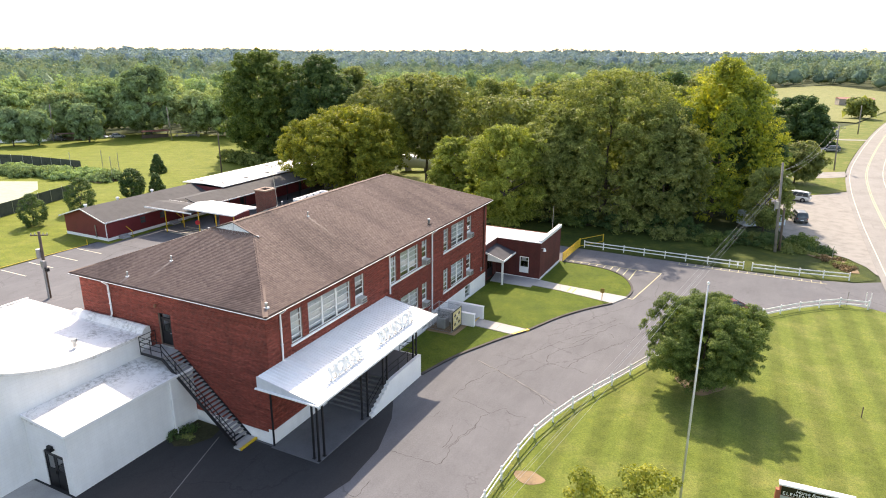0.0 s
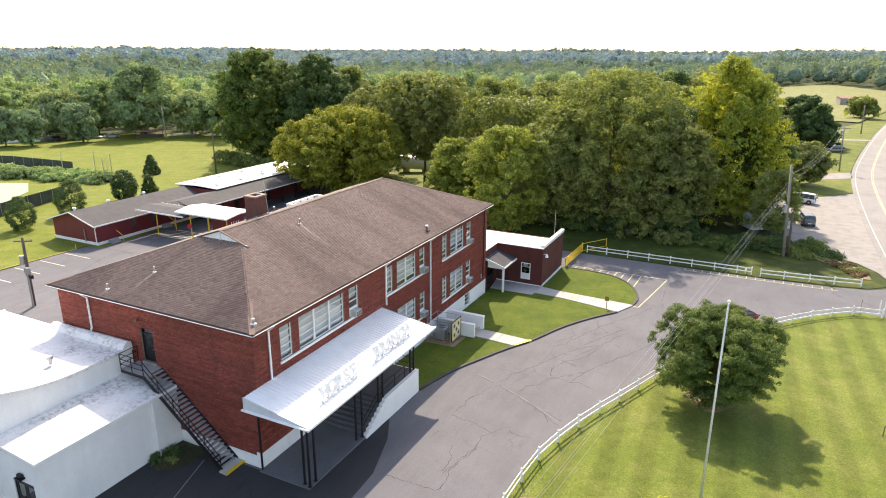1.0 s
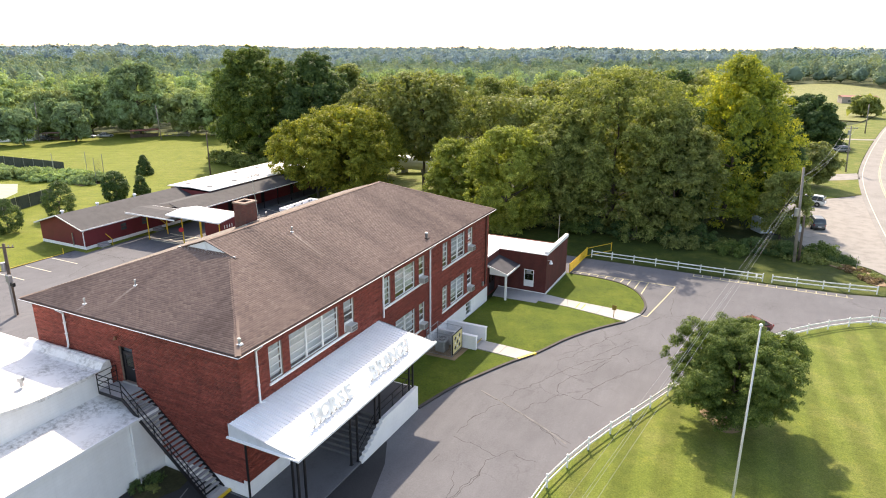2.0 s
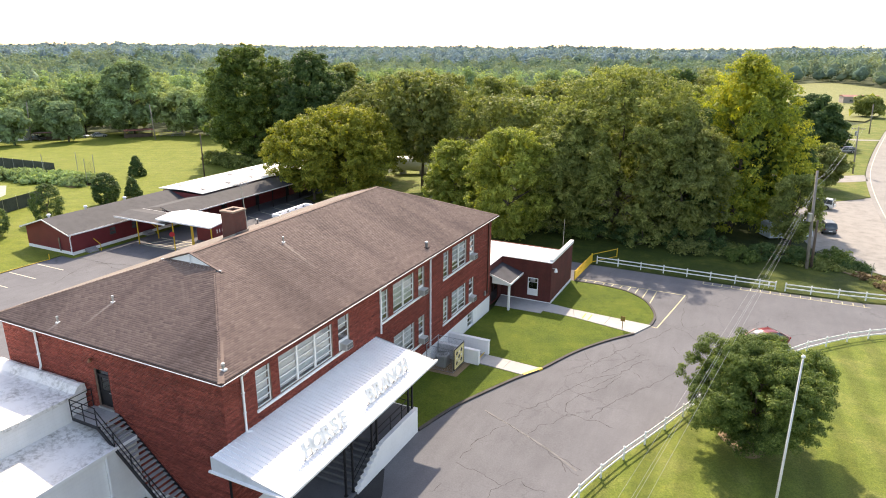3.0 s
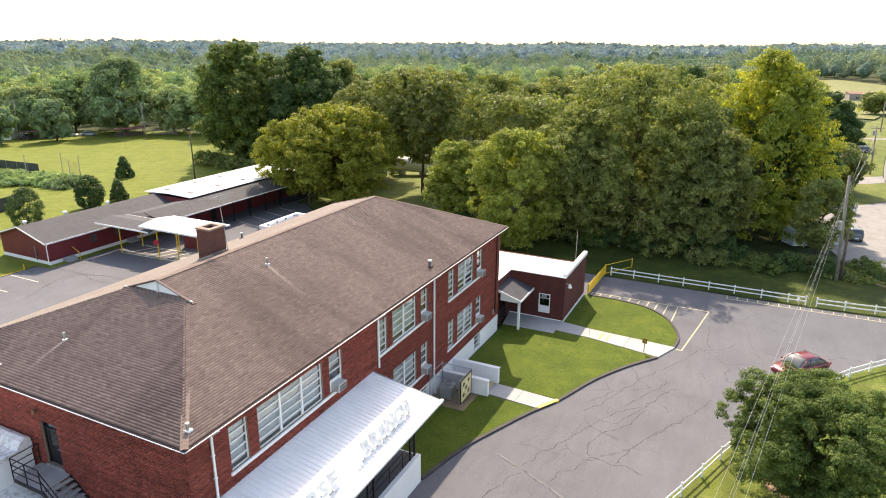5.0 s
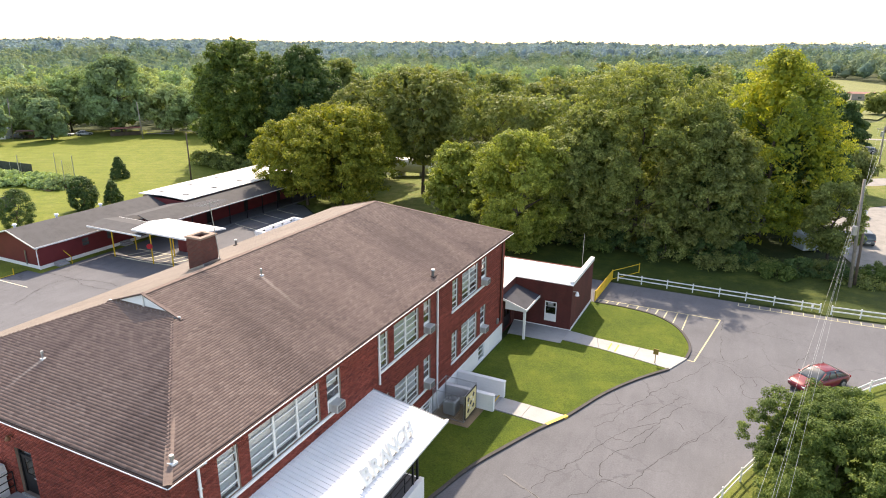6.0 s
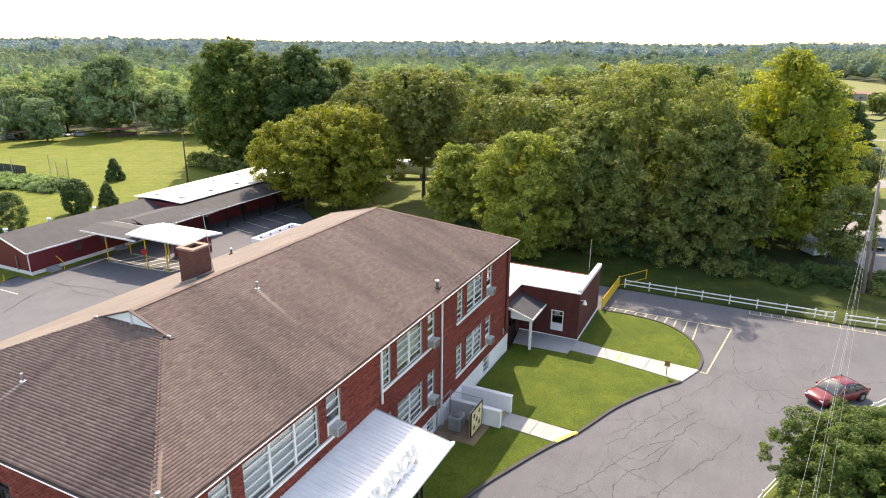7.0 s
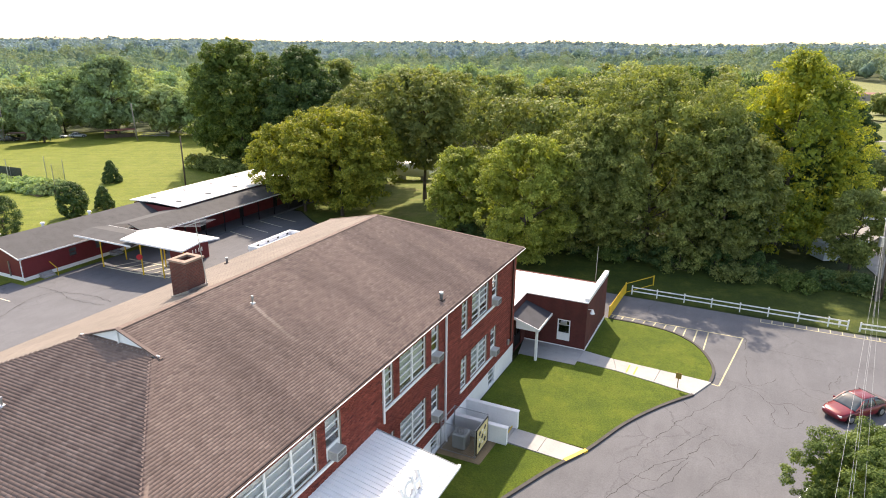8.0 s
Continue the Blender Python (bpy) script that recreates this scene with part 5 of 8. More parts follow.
# ---- areaway walls, plant cage, quilt board ----
for y in (23.75, 25.85):
    wallt = thing("areaway_wall", "low white painted wall beside the side walk", "wall", (1.4, y, -0.4), "areaway walls")
    bm = bmesh.new()
    box(bm, WX + 0.02, 3.25, y - 0.14, y + 0.14, -0.9, 0.9)
    part("wall_body", bm, MAT_WHITE_BLOCK, wallt)
    bm = bmesh.new()
    box(bm, WX + 0.02, 3.3, y - 0.18, y + 0.18, 0.902, 0.98, 0.02)
    part("coping", bm, MAT_WHITE, wallt)
bm = bmesh.new()
bar(bm, (2.95, 24.1, -0.1), (2.95, 25.6, -0.1), 0.06)
bar(bm, (2.95, 24.1, -0.4), (2.95, 24.1, -0.05), 0.06, 0.06, (0, 1, 0))
tagged(part("step_rail", bm, MAT_YELLOW), "small yellow rail between the white walls", "rail")


def mesh_panel(p, q, z0, z1, gap=0.16):
    """Crossed wires of a chain link panel between two points."""
    bm = bmesh.new()
    p, q = Vector((*p, 0)), Vector((*q, 0))
    L, H = (q - p).length, z1 - z0
    d = (q - p).normalized()
    k = -H
    while k < L:
        for s in (1, -1):
            a0, a1 = max(0, k), min(L, k + H)
            if a1 > a0:
                za, zb = (a0 - k, a1 - k) if s > 0 else (H - (a0 - k), H - (a1 - k))
                bar(bm, p + d * a0 + Vector((0, 0, z0 + za)), p + d * a1 + Vector((0, 0, z0 + zb)), 0.007)
        k += gap
    return bm


cage = thing("plant_cage", "chain link cage round a grey condenser unit", "fence", (1.1, 22.6, -0.36))
C = [(-0.3, 21.45), (2.0, 21.45), (2.0, 23.5), (-0.3, 23.5)]
for x, y in C:
    bm = bmesh.new()
    rod(bm, (x, y, -0.6), (x, y, 1.75), 0.035, 0.035, 8)
    part("post", bm, MAT_STEEL, cage)
for p, q in zip(C, C[1:] + C[:1]):
    for z in (-0.22, 1.7):
        bm = bmesh.new()
        rod(bm, (*p, z), (*q, z), 0.022, 0.022, 6)
        part("rail", bm, MAT_STEEL, cage)
for p, q in ((C[0], C[1]), (C[1], C[2]), (C[2], C[3])):
    part("mesh", mesh_panel(p, q, -0.22, 1.7, 0.13), MAT_STEEL, cage)
drape("bare_patch", [(-0.4, 20.9), (2.5, 21.0), (2.6, 23.6), (-0.4, 23.6)], MAT_SOIL, 0.112, 1.0, "bare soil under the cage", "soil patch")
unit = thing("condenser_unit", "pale grey square condenser unit with a round fan guard", "condenser", (0.75, 22.3, -0.25))
bm = bmesh.new()
box(bm, 0.25, 1.15, 21.85, 22.75, -0.25, 0.8, 0.08)
part("cabinet", bm, plain("grey_unit_paint", (0.4, 0.42, 0.42), 0.5, 0.1, 0.12, 8), unit)
bm = bmesh.new()
for k in range(5):
    n, r = 20, 0.08 + 0.08 * k
    for i in range(n):
        a, b = i * math.tau / n, (i + 1) * math.tau / n
        bar(bm, (0.7 + r * math.cos(a), 22.3 + r * math.sin(a), 0.83), (0.7 + r * math.cos(b), 22.3 + r * math.sin(b), 0.83), 0.015)
part("fan_guard", bm, MAT_BLACK, unit)
bm = bmesh.new()
rod(bm, (0.55, 22.15, 0.84), (0.55, 22.15, 1.15), 0.05)
part("pipe_stub", bm, MAT_STEEL, unit)
bm = bmesh.new()
for k in range(9):
    box(bm, 0.33, 1.07, 21.835, 21.85, -0.1 + k * 0.09, -0.05 + k * 0.09)
    box(bm, 1.15, 1.165, 21.93, 22.67, -0.1 + k * 0.09, -0.05 + k * 0.09)
part("louvre", bm, MAT_STEEL, unit)
quilt = thing("quilt_board", "square cream board with black diamond pattern on the cage", "sign", (2.07, 22.4, 0.9))
bm = bmesh.new()
box(bm, 2.05, 2.09, 21.5, 23.3, -0.05, 1.7)
part("board", bm, plain("cream_board", (0.72, 0.6, 0.3), 0.6, 0, 0.1, 6), quilt)
for j in range(-1, 2):
    for k in range(-1, 2):
        bm = bmesh.new()
        cy, cz, s = 22.4 + 0.42 * j, 0.83 + 0.42 * k, 0.2 if (j + k) % 2 == 0 else 0.11
        vs = [bm.verts.new((2.096, cy + s * a, cz + s * b)) for a, b in ((0, -1), (1, 0), (0, 1), (-1, 0))]
        bm.faces.new(vs)
        part("diamond", bm, MAT_BLACK if (j + k) % 2 == 0 else MAT_WHITE, quilt)
bm = bmesh.new()
for a, b in (((21.5, -0.05), (23.3, -0.05)), ((21.5, 1.7), (23.3, 1.7)), ((21.5, -0.05), (21.5, 1.7)), ((23.3, -0.05), (23.3, 1.7))):
    bar(bm, (2.08, *a), (2.08, *b), 0.06)
part("border", bm, MAT_BLACK, quilt)

# ---- white two-rail fences ----
def rail_fence(points, label, posts=None, gap=2.44):
    """Posts every gap metres along a line, with two rails between them."""
    fence = thing("rail_fence", label, "fence", (*points[0], land(*points[0])), "white rail fences")
    line = line_points(points, 0.2)
    stops, run = [line[0]], 0.0
    for a, b in zip(line, line[1:]):
        run += (b - a).length
        if run >= gap:
            stops.append(b)
            run = 0.0
    if (stops[-1] - line[-1]).length > gap * 0.4:
        stops.append(line[-1])
    for p in stops:
        h = land(p.x, p.y)
        bm = bmesh.new()
        box(bm, p.x - 0.055, p.x + 0.055, p.y - 0.055, p.y + 0.055, h - 0.2, h + 0.98)
        post = part("post", bm, MAT_FENCE, fence, at=(p.x, p.y, h))
        bm = bmesh.new()
        bmesh.ops.create_cone(bm, segments=4, radius1=0.1, radius2=0.0, depth=0.07, matrix=Matrix.Translation((p.x, p.y, h + 1.02)) @ Matrix.Rotation(radians(45), 4, "Z"))
        part("post_cap", bm, MAT_FENCE, post)
    for p, q in zip(stops, stops[1:]):
        for z in (0.42, 0.84):
            bm = bmesh.new()
            bar(bm, (p.x, p.y, land(p.x, p.y) + z), (q.x, q.y, land(q.x, q.y) + z), 0.04, 0.115)
            part("rail", bm, MAT_FENCE, fence)
    return fence


rail_fence([(14.3, -24), (13.9, -10), (13.8, 2.0), (13.87, 5.26), (14.02, 8.21), (14.59, 11.03), (15.22, 13.29), (15.98, 15.57), (16.88, 17.87), (17.83, 20.32), (18.78, 22.91),
            (21.1, 28.5), (24.0, 34.2), (27.29, 39.3), (29.14, 41.46), (30.95, 43.45), (32.95, 45.21), (34.94, 46.58), (37.2, 46.5)], "white two rail fence curving round the front lawn")
rail_fence([(5.6, 54.6), (15, 54.65), (24.84, 54.66)], "white two rail fence along the parking bays")
rail_fence([(25.8, 54.6), (30.3, 54.95), (32.9, 55.3), (36.6, 55.9)], "white two rail fence at the drive's mouth")

# ---- yellow gates and rails ----
def pipe_gate(p, q, height, name, label, bars=5):
    gate = thing(name, label, "gate", (*p, land(*p)))
    for x, y in (p, q):
        h = land(x, y)
        bm = bmesh.new()
        rod(bm, (x, y, h - 0.1), (x, y, h + height + 0.08), 0.06, 0.06, 8)
        part("post", bm, MAT_YELLOW, gate)
    for k in range(bars):
        z = 0.12 + (height - 0.14) * k / max(1, bars - 1)
        bm = bmesh.new()
        rod(bm, (*p, land(*p) + z), (*q, land(*q) + z), 0.04, 0.04, 6)
        part("rail", bm, MAT_YELLOW, gate)
    return gate


pipe_gate((4.72, 47.55), (4.95, 54.6), 1.15, "swing_gate", "yellow tubular swing gate beside the annex", 9)
pipe_gate((4.95, 54.7), (7.2, 58.3), 1.1, "barrier_rail", "yellow pipe rail leading into the woods", 2)
pipe_gate((-59.3, 29.3), (-59.8, 17.4), 0.75, "barrier_rail", "low yellow pipe rail along the back lot", 1)
pipe_gate((-59.85, 17.2), (-60.2, 2), 0.75, "barrier_rail", "low yellow pipe rail along the back lot", 1)

# ---- flagpole, board sign, marker posts ----
flag = thing("flagpole", "tall pale steel flagpole standing on the striped lawn", "flagpole", (23.6, 5.2, -0.1))
bm = bmesh.new()
rod(bm, (23.6, 5.2, -0.3), (23.55, 5.18, 13.45), 0.062, 0.034, 14)
part("pole", bm, plain("pale_pole_paint", (0.6, 0.6, 0.58), 0.4, 0.3, 0.12, 4), flag, smooth=True)
bm = bmesh.new()
bmesh.ops.create_uvsphere(bm, u_segments=14, v_segments=10, radius=0.075, matrix=Matrix.Translation((23.55, 5.18, 13.55)))
part("ball", bm, MAT_WHITE, flag, smooth=True)
bm = bmesh.new()
rod(bm, (23.6, 5.2, -0.2), (23.6, 5.2, 0.0), 0.11, 0.09, 14)
part("collar", bm, MAT_CONCRETE, flag)
bm = bmesh.new()
rod(bm, (23.52, 5.12, 1.2), (23.5, 5.12, 13.3), 0.008, 0.008, 5)
part("halyard", bm, MAT_STEEL, flag)

sign = thing("school_sign", "black school sign board with white letters in a brick red frame", "sign", (30, 6.9, 0))
SIGN = Matrix.Translation((28.25, 6.85, 0)) @ Matrix.Rotation(radians(3.5), 4, "Z")
bm = bmesh.new()
box(bm, 0, 3.4, -0.14, 0.14, 0.9, 2.55)
bmesh.ops.transform(bm, matrix=SIGN, verts=bm.verts)
part("case", bm, plain("rust_red_frame", (0.3, 0.09, 0.05), 0.6), sign)
bm = bmesh.new()
box(bm, -0.06, 3.46, -0.2, 0.2, 2.552, 2.64)
bmesh.ops.transform(bm, matrix=SIGN, verts=bm.verts)
part("cap", bm, MAT_WHITE, sign)
bm = bmesh.new()
box(bm, 0.08, 3.32, -0.16, -0.143, 1.98, 2.5)
bmesh.ops.transform(bm, matrix=SIGN, verts=bm.verts)
part("name_panel", bm, plain("gloss_black_panel", (0.012, 0.014, 0.013), 0.25), sign)
bm = bmesh.new()
box(bm, 0.08, 3.32, -0.16, -0.143, 0.98, 1.95)
bmesh.ops.transform(bm, matrix=SIGN, verts=bm.verts)
part("message_panel", bm, plain("grey_message_panel", (0.35, 0.38, 0.36), 0.4), sign)
for word, x, z, size in (("Horse Branch", 0.75, 2.27, 0.26), ("ELEMENTARY", 0.16, 2.03, 0.27)):
    cu = bpy.data.curves.new("lettering", "FONT")
    cu.body, cu.size, cu.extrude, cu.space_character = word, size, 0.004, 1.25 if word.isupper() else 1.0
    cu.shear = 0.0 if word.isupper() else 0.25
    tmp = bpy.data.objects.new("lettering", cu)
    me = bpy.data.meshes.new_from_object(tmp)
    bpy.data.objects.remove(tmp)
    me.transform(SIGN @ Matrix.Translation((x, -0.166, z)) @ Matrix.Rotation(radians(90), 4, "X"))
    part("lettering", me, MAT_WHITE, sign)
for x in (0.3, 3.1):
    bm = bmesh.new()
    box(bm, x - 0.18, x + 0.18, -0.2, 0.2, -0.3, 0.9, 0.02)
    bmesh.ops.transform(bm, matrix=SIGN, verts=bm.verts)
    part("pier", bm, MAT_BRICK, sign)
bm = bmesh.new()
box(bm, -0.16, 0.0, -0.12, 0.12, -0.3, 2.2)
bmesh.ops.transform(bm, matrix=SIGN, verts=bm.verts)
part("side_post", bm, plain("rust_red_post", (0.33, 0.1, 0.05), 0.6), sign)


def marker(x, y, h, mat, plate, label):
    m = thing("marker_post", label, "post", (x, y, land(x, y)))
    bm = bmesh.new()
    bar(bm, (x, y, land(x, y) - 0.1), (x, y, land(x, y) + h), 0.06, 0.06, (0, 1, 0))
    part("post", bm, mat, m)
    if plate:
        bm = bmesh.new()
        box(bm, x - plate, x + plate, y - 0.05, y - 0.02, land(x, y) + h - 0.45, land(x, y) + h + 0.02)
        part("plate", bm, mat, m)


marker(12.15, 36.4, 1.35, plain("olive_yellow_paint", (0.3, 0.19, 0.04), 0.6), 0.2, "short ochre post with a small plate by the walk")
marker(33.8, 21.9, 0.9, MAT_WOOD, 0, "short thin wooden stake in the lawn")
marker(34.6, 63.2, 2.0, MAT_STEEL, 0, "thin metal stake beside the gravel")
marker(34.9, 46.75, 1.6, MAT_WOOD_GREY, 0, "grey stake beside the fence")
for x in (36.6, 37.0):
    marker(x, 47.6, 1.5, MAT_FENCE, 0, "white stake at the fence's end")
marker(24.2, 54.9, 0.8, MAT_FENCE, 0.1, "small white post in the fence's gap")

# ---- utility poles and wires ----
def utility_pole(x, y, top, r, lean, mat, label, arms=(), can=None):
    z = land(x, y)
    pole = thing("utility_pole", label, "utility pole", (x, y, z))
    bm = bmesh.new()
    rod(bm, (x, y, z - 0.5), (x + lean[0], y + lean[1], top), r, r * 0.7, 12)
    part("shaft", bm, mat, pole, smooth=True)
    for h, w, ang in arms:
        u = (h - z) / (top - z)
        c = Vector((x + lean[0] * u, y + lean[1] * u, h))
        d = Vector((math.cos(radians(ang)), math.sin(radians(ang)), 0))
        bm = bmesh.new()
        bar(bm, c - d * w, c + d * w, 0.1, 0.12)
        arm = part("crossarm", bm, mat, pole)
        for k in (-0.9, -0.45, 0.45, 0.9):
            bm = bmesh.new()
            rod(bm, c + d * w * k + Vector((0, 0, 0.05)), c + d * w * k + Vector((0, 0, 0.25)), 0.06, 0.04, 8)
            part("insulator", bm, MAT_STEEL, arm)
    if can:
        u = (can - z) / (top - z)
        cx, cy = x + lean[0] * u, y + lean[1] * u
        bm = bmesh.new()
        rod(bm, (cx - 0.3, cy - 0.2, can - 0.5), (cx - 0.3, cy - 0.2, can + 0.45), 0.26, 0.26, 14)
        part("transformer", bm, MAT_STEEL, pole, "grey transformer can", smooth=False)
    return pole


utility_pole(28.27, 64.1, 10.95, 0.19, (-0.75, 0.02), MAT_WOOD_GREY, "grey weathered utility pole with a transformer", (), 5.6)
utility_pole(28.75, 65.0, 5.05, 0.17, (-0.2, 0.0), MAT_WOOD, "dark short pole stub beside the taller pole")
utility_pole(39.7, 137.2, 9.0, 0.17, (-0.6, 0.0), MAT_WOOD_GREY, "grey utility pole beside the road", ((8.5, 1.3, 15),), 7.6)
utility_pole(51.6, 218.7, 8.0, 0.2, (-0.4, 0.0), MAT_WOOD_GREY, "far grey utility pole by the road")
utility_pole(-43.5, 13.4, 5.4, 0.2, (0.05, 0.1), MAT_WOOD, "dark utility pole on the back lot with meters", ((5.0, 0.9, 35),), 3.0)
utility_pole(-80.7, 77.0, 7.0, 0.16, (0, 0), MAT_WOOD, "slender dark pole behind the classrooms")
utility_pole(-171.5, 98.8, 7.8, 0.16, (0.3, 0.4), MAT_WOOD_GREY, "far grey pole by the white homes")
utility_pole(-137.7, 114.2, 7.2, 0.16, (-1.4, 0.5), MAT_WOOD_GREY, "leaning grey pole at the field's end")
utility_pole(14.9, -17.5, 6.5, 0.18, (0, 0), MAT_WOOD_GREY, "grey utility pole south of the drive")
bm = bmesh.new()
for k in range(2):
    rod(bm, (-43.2 + 0.15 * k, 13.1, -2.3), (-43.2 + 0.15 * k, 13.1, 1.8), 0.07, 0.07, 8)
tagged(part("conduit", bm, MAT_STEEL), "pair of grey conduits up the back lot pole", "conduit")
meter = thing("meter_cabinet", "grey meter cabinets strapped to the back lot pole", "cabinet", (-43.0, 13.2, 2))
bm = bmesh.new()
box(bm, -43.25, -42.7, 12.9, 13.3, 1.5, 2.3, 0.04)
part("cabinet", bm, MAT_STEEL, meter)
bm = bmesh.new()
box(bm, -42.68, -42.2, 12.9, 13.2, 1.2, 1.6, 0.04)
part("cabinet", bm, MAT_BLACK, meter)


def wire(p, q, sag, r=0.018):
    p, q = Vector(p), Vector(q)
    bm = bmesh.new()
    pts = [p.lerp(q, k / 16) - Vector((0, 0, sag * 4 * (k / 16) * (1 - k / 16))) for k in range(17)]
    tube(bm, pts, [r] * 17, 5)
    return tagged(part("overhead_wire", bm, MAT_STEEL), "thin pale overhead wire across the drive", "wire", "overhead wires")


for i, (z, x1, z1) in enumerate(((8.9, 14.1, 4.9), (8.3, 14.9, 5.5), (8.1, 15.1, 5.6), (7.7, 15.8, 6.1))):
    wire((27.5, 64.0, z), (x1, -17.3, z1), 0.2, 0.0055)
for dx, z in ((-0.9, 8.75), (0.9, 8.75), (0.0, 7.9)):
    wire((27.7, 64.2, z + 1.2), (39.1 + dx, 137, z), 1.4, 0.009)

# ---- cars ----
def car(name, label, x, y, heading, paint, length, width, height, style, low=None):
    """A car: smooth lofted body, glass house with a painted roof and pillars, wheels in dark arches, lamps. It faces +x before it is turned."""
    low = land(x, y) + 0.04 if low is None else low
    c = thing(name, label, "car", (x, y, low))
    M = Matrix.Translation((x, y, low)) @ Matrix.Rotation(radians(heading), 4, "Z")
    L, W, H = length / 2, width / 2, height

    def spread(keys, n):
        """Smooth values between keyed stations."""
        us = [k[0] for k in keys]
        out = []
        for u in np.linspace(us[0], us[-1], n):
            out.append([float(u)] + [float(np.interp(u, us, [k[i] for k in keys])) for i in range(1, len(keys[0]))])
        for _ in range(2):
            mid = [row[:] for row in out]
            for a in range(1, n - 1):
                for i in range(1, len(out[0])):
                    mid[a][i] = (out[a - 1][i] + 2 * out[a][i] + out[a + 1][i]) / 4
            out = mid
        return out

    def loft(rings, cap=True):
        bm = bmesh.new()
        vs = [[bm.verts.new(p) for p in ring] for ring in rings]
        n = len(vs[0])
        for a, b in zip(vs, vs[1:]):
            for i in range(n):
                bm.faces.new((a[i], a[(i + 1) % n], b[(i + 1) % n], b[i]))
        if cap:
            bm.faces.new(vs[0][::-1])
            bm.faces.new(vs[-1])
        bmesh.ops.transform(bm, matrix=M, verts=bm.verts)
        return bm

    def moved(name, bm, mat, owner=c, smooth=False, label=""):
        bmesh.ops.transform(bm, matrix=M, verts=bm.verts)
        return part(name, bm, mat, owner, label, smooth)

    belt = H * (0.63 if style == "sedan" else 0.57)
    nose = {"sedan": 0.56, "van": 0.56, "wagon": 0.58}[style] * H
    tail = belt * (1.0 if style == "sedan" else 1.02)
    keys = [(-1.0, 0.74, tail * 0.84, 0.42), (-0.97, 0.88, tail * 0.95, 0.3), (-0.8, 0.97, tail, 0.24), (-0.3, 1.0, belt, 0.2), (0.3, 1.0, belt * 0.98, 0.2), (0.5, 0.99, nose * 1.03, 0.2), (0.85, 0.93, nose * 0.93, 0.22), (0.97, 0.8, nose * 0.82, 0.28), (1.0, 0.66, nose * 0.7, 0.36)]
    rings = []
    for u, w, top, b in spread(keys, 33):
        ww, xx = w * W, u * L
        half = [(0.0, b), (0.86, b), (0.97, b + 0.1), (1.0, b + (top - b) * 0.45), (0.985, b + (top - b) * 0.72), (0.93, top - 0.05), (0.8, top - 0.005), (0.45, top + 0.025), (0.0, top + 0.035)]
        rings.append([(xx, -k * ww, z) for k, z in half] + [(xx, k * ww, z) for k, z in half[-2:0:-1]])
    part("body", loft(rings), paint, c, smooth=True)
    if style == "sedan":
        cab = [(-0.84, belt * 0.98, 0.86), (-0.62, H * 0.86, 0.8), (-0.42, H * 0.965, 0.74), (-0.1, H, 0.73), (0.1, H * 0.985, 0.74), (0.28, H * 0.86, 0.8), (0.5, belt * 0.97, 0.88)]
    elif style == "van":
        cab = [(-0.97, belt, 0.9), (-0.93, H * 0.85, 0.86), (-0.86, H * 0.96, 0.8), (-0.2, H, 0.79), (0.22, H * 0.975, 0.79), (0.45, H * 0.82, 0.83), (0.72, belt * 0.95, 0.88)]
    else:
        cab = [(-0.96, belt, 0.9), (-0.9, H * 0.85, 0.85), (-0.8, H * 0.965, 0.78), (-0.2, H, 0.77), (0.08, H * 0.98, 0.77), (0.26, H * 0.84, 0.82), (0.45, belt * 0.97, 0.88)]
    st = spread(cab, 27)
    glass = pane_glass("car_glass", (0.035, 0.045, 0.05))
    rings = []
    for u, t, w in st:
        b = belt - 0.06
        base = 0.9 * W
        hw = w * W
        k = max(0.0, (t - b) / (H - b))
        side = base + (hw - base) * k
        rings.append([(u * L, -base, b), (u * L, -(base + side) / 2, b + (t - b) * 0.55), (u * L, -side * 0.96, t - 0.045 * k), (u * L, -side * 0.7, t), (u * L, 0, t + 0.02 * k),
                      (u * L, side * 0.7, t), (u * L, side * 0.96, t - 0.045 * k), (u * L, (base + side) / 2, b + (t - b) * 0.55), (u * L, base, b)])
    house = part("glass_house", loft(rings), glass, c, "dark tinted car glass", smooth=True)
    lo, hi = cab[2][0] - 0.03, cab[-3][0] + 0.03
    skin = [r for r in st if lo <= r[0] <= hi]
    part("roof", loft([[(u * L, -w * W * 0.99, t - 0.06), (u * L, -w * W * 0.72, t + 0.012), (u * L, 0, t + 0.034), (u * L, w * W * 0.72, t + 0.012), (u * L, w * W * 0.99, t - 0.06)] for u, t, w in skin]), paint, c, smooth=True)
    ends = np.linspace(cab[0][0] * 0.93, cab[-1][0] * 0.95, 4 if style == "sedan" else 5)
    tops = np.linspace(lo, hi, len(ends))
    for s in (-1, 1):
        for k in range(len(ends)):
            bm = bmesh.new()
            bar(bm, (ends[k] * L, s * W * 0.91, belt - 0.04), (tops[k] * L, s * W * 0.76, H - 0.07), 0.09 if k in (0, len(ends) - 1) else 0.05, 0.035)
            moved("pillar", bm, paint)
    dark = plain("tyre_rubber", (0.018, 0.018, 0.019), 0.85)
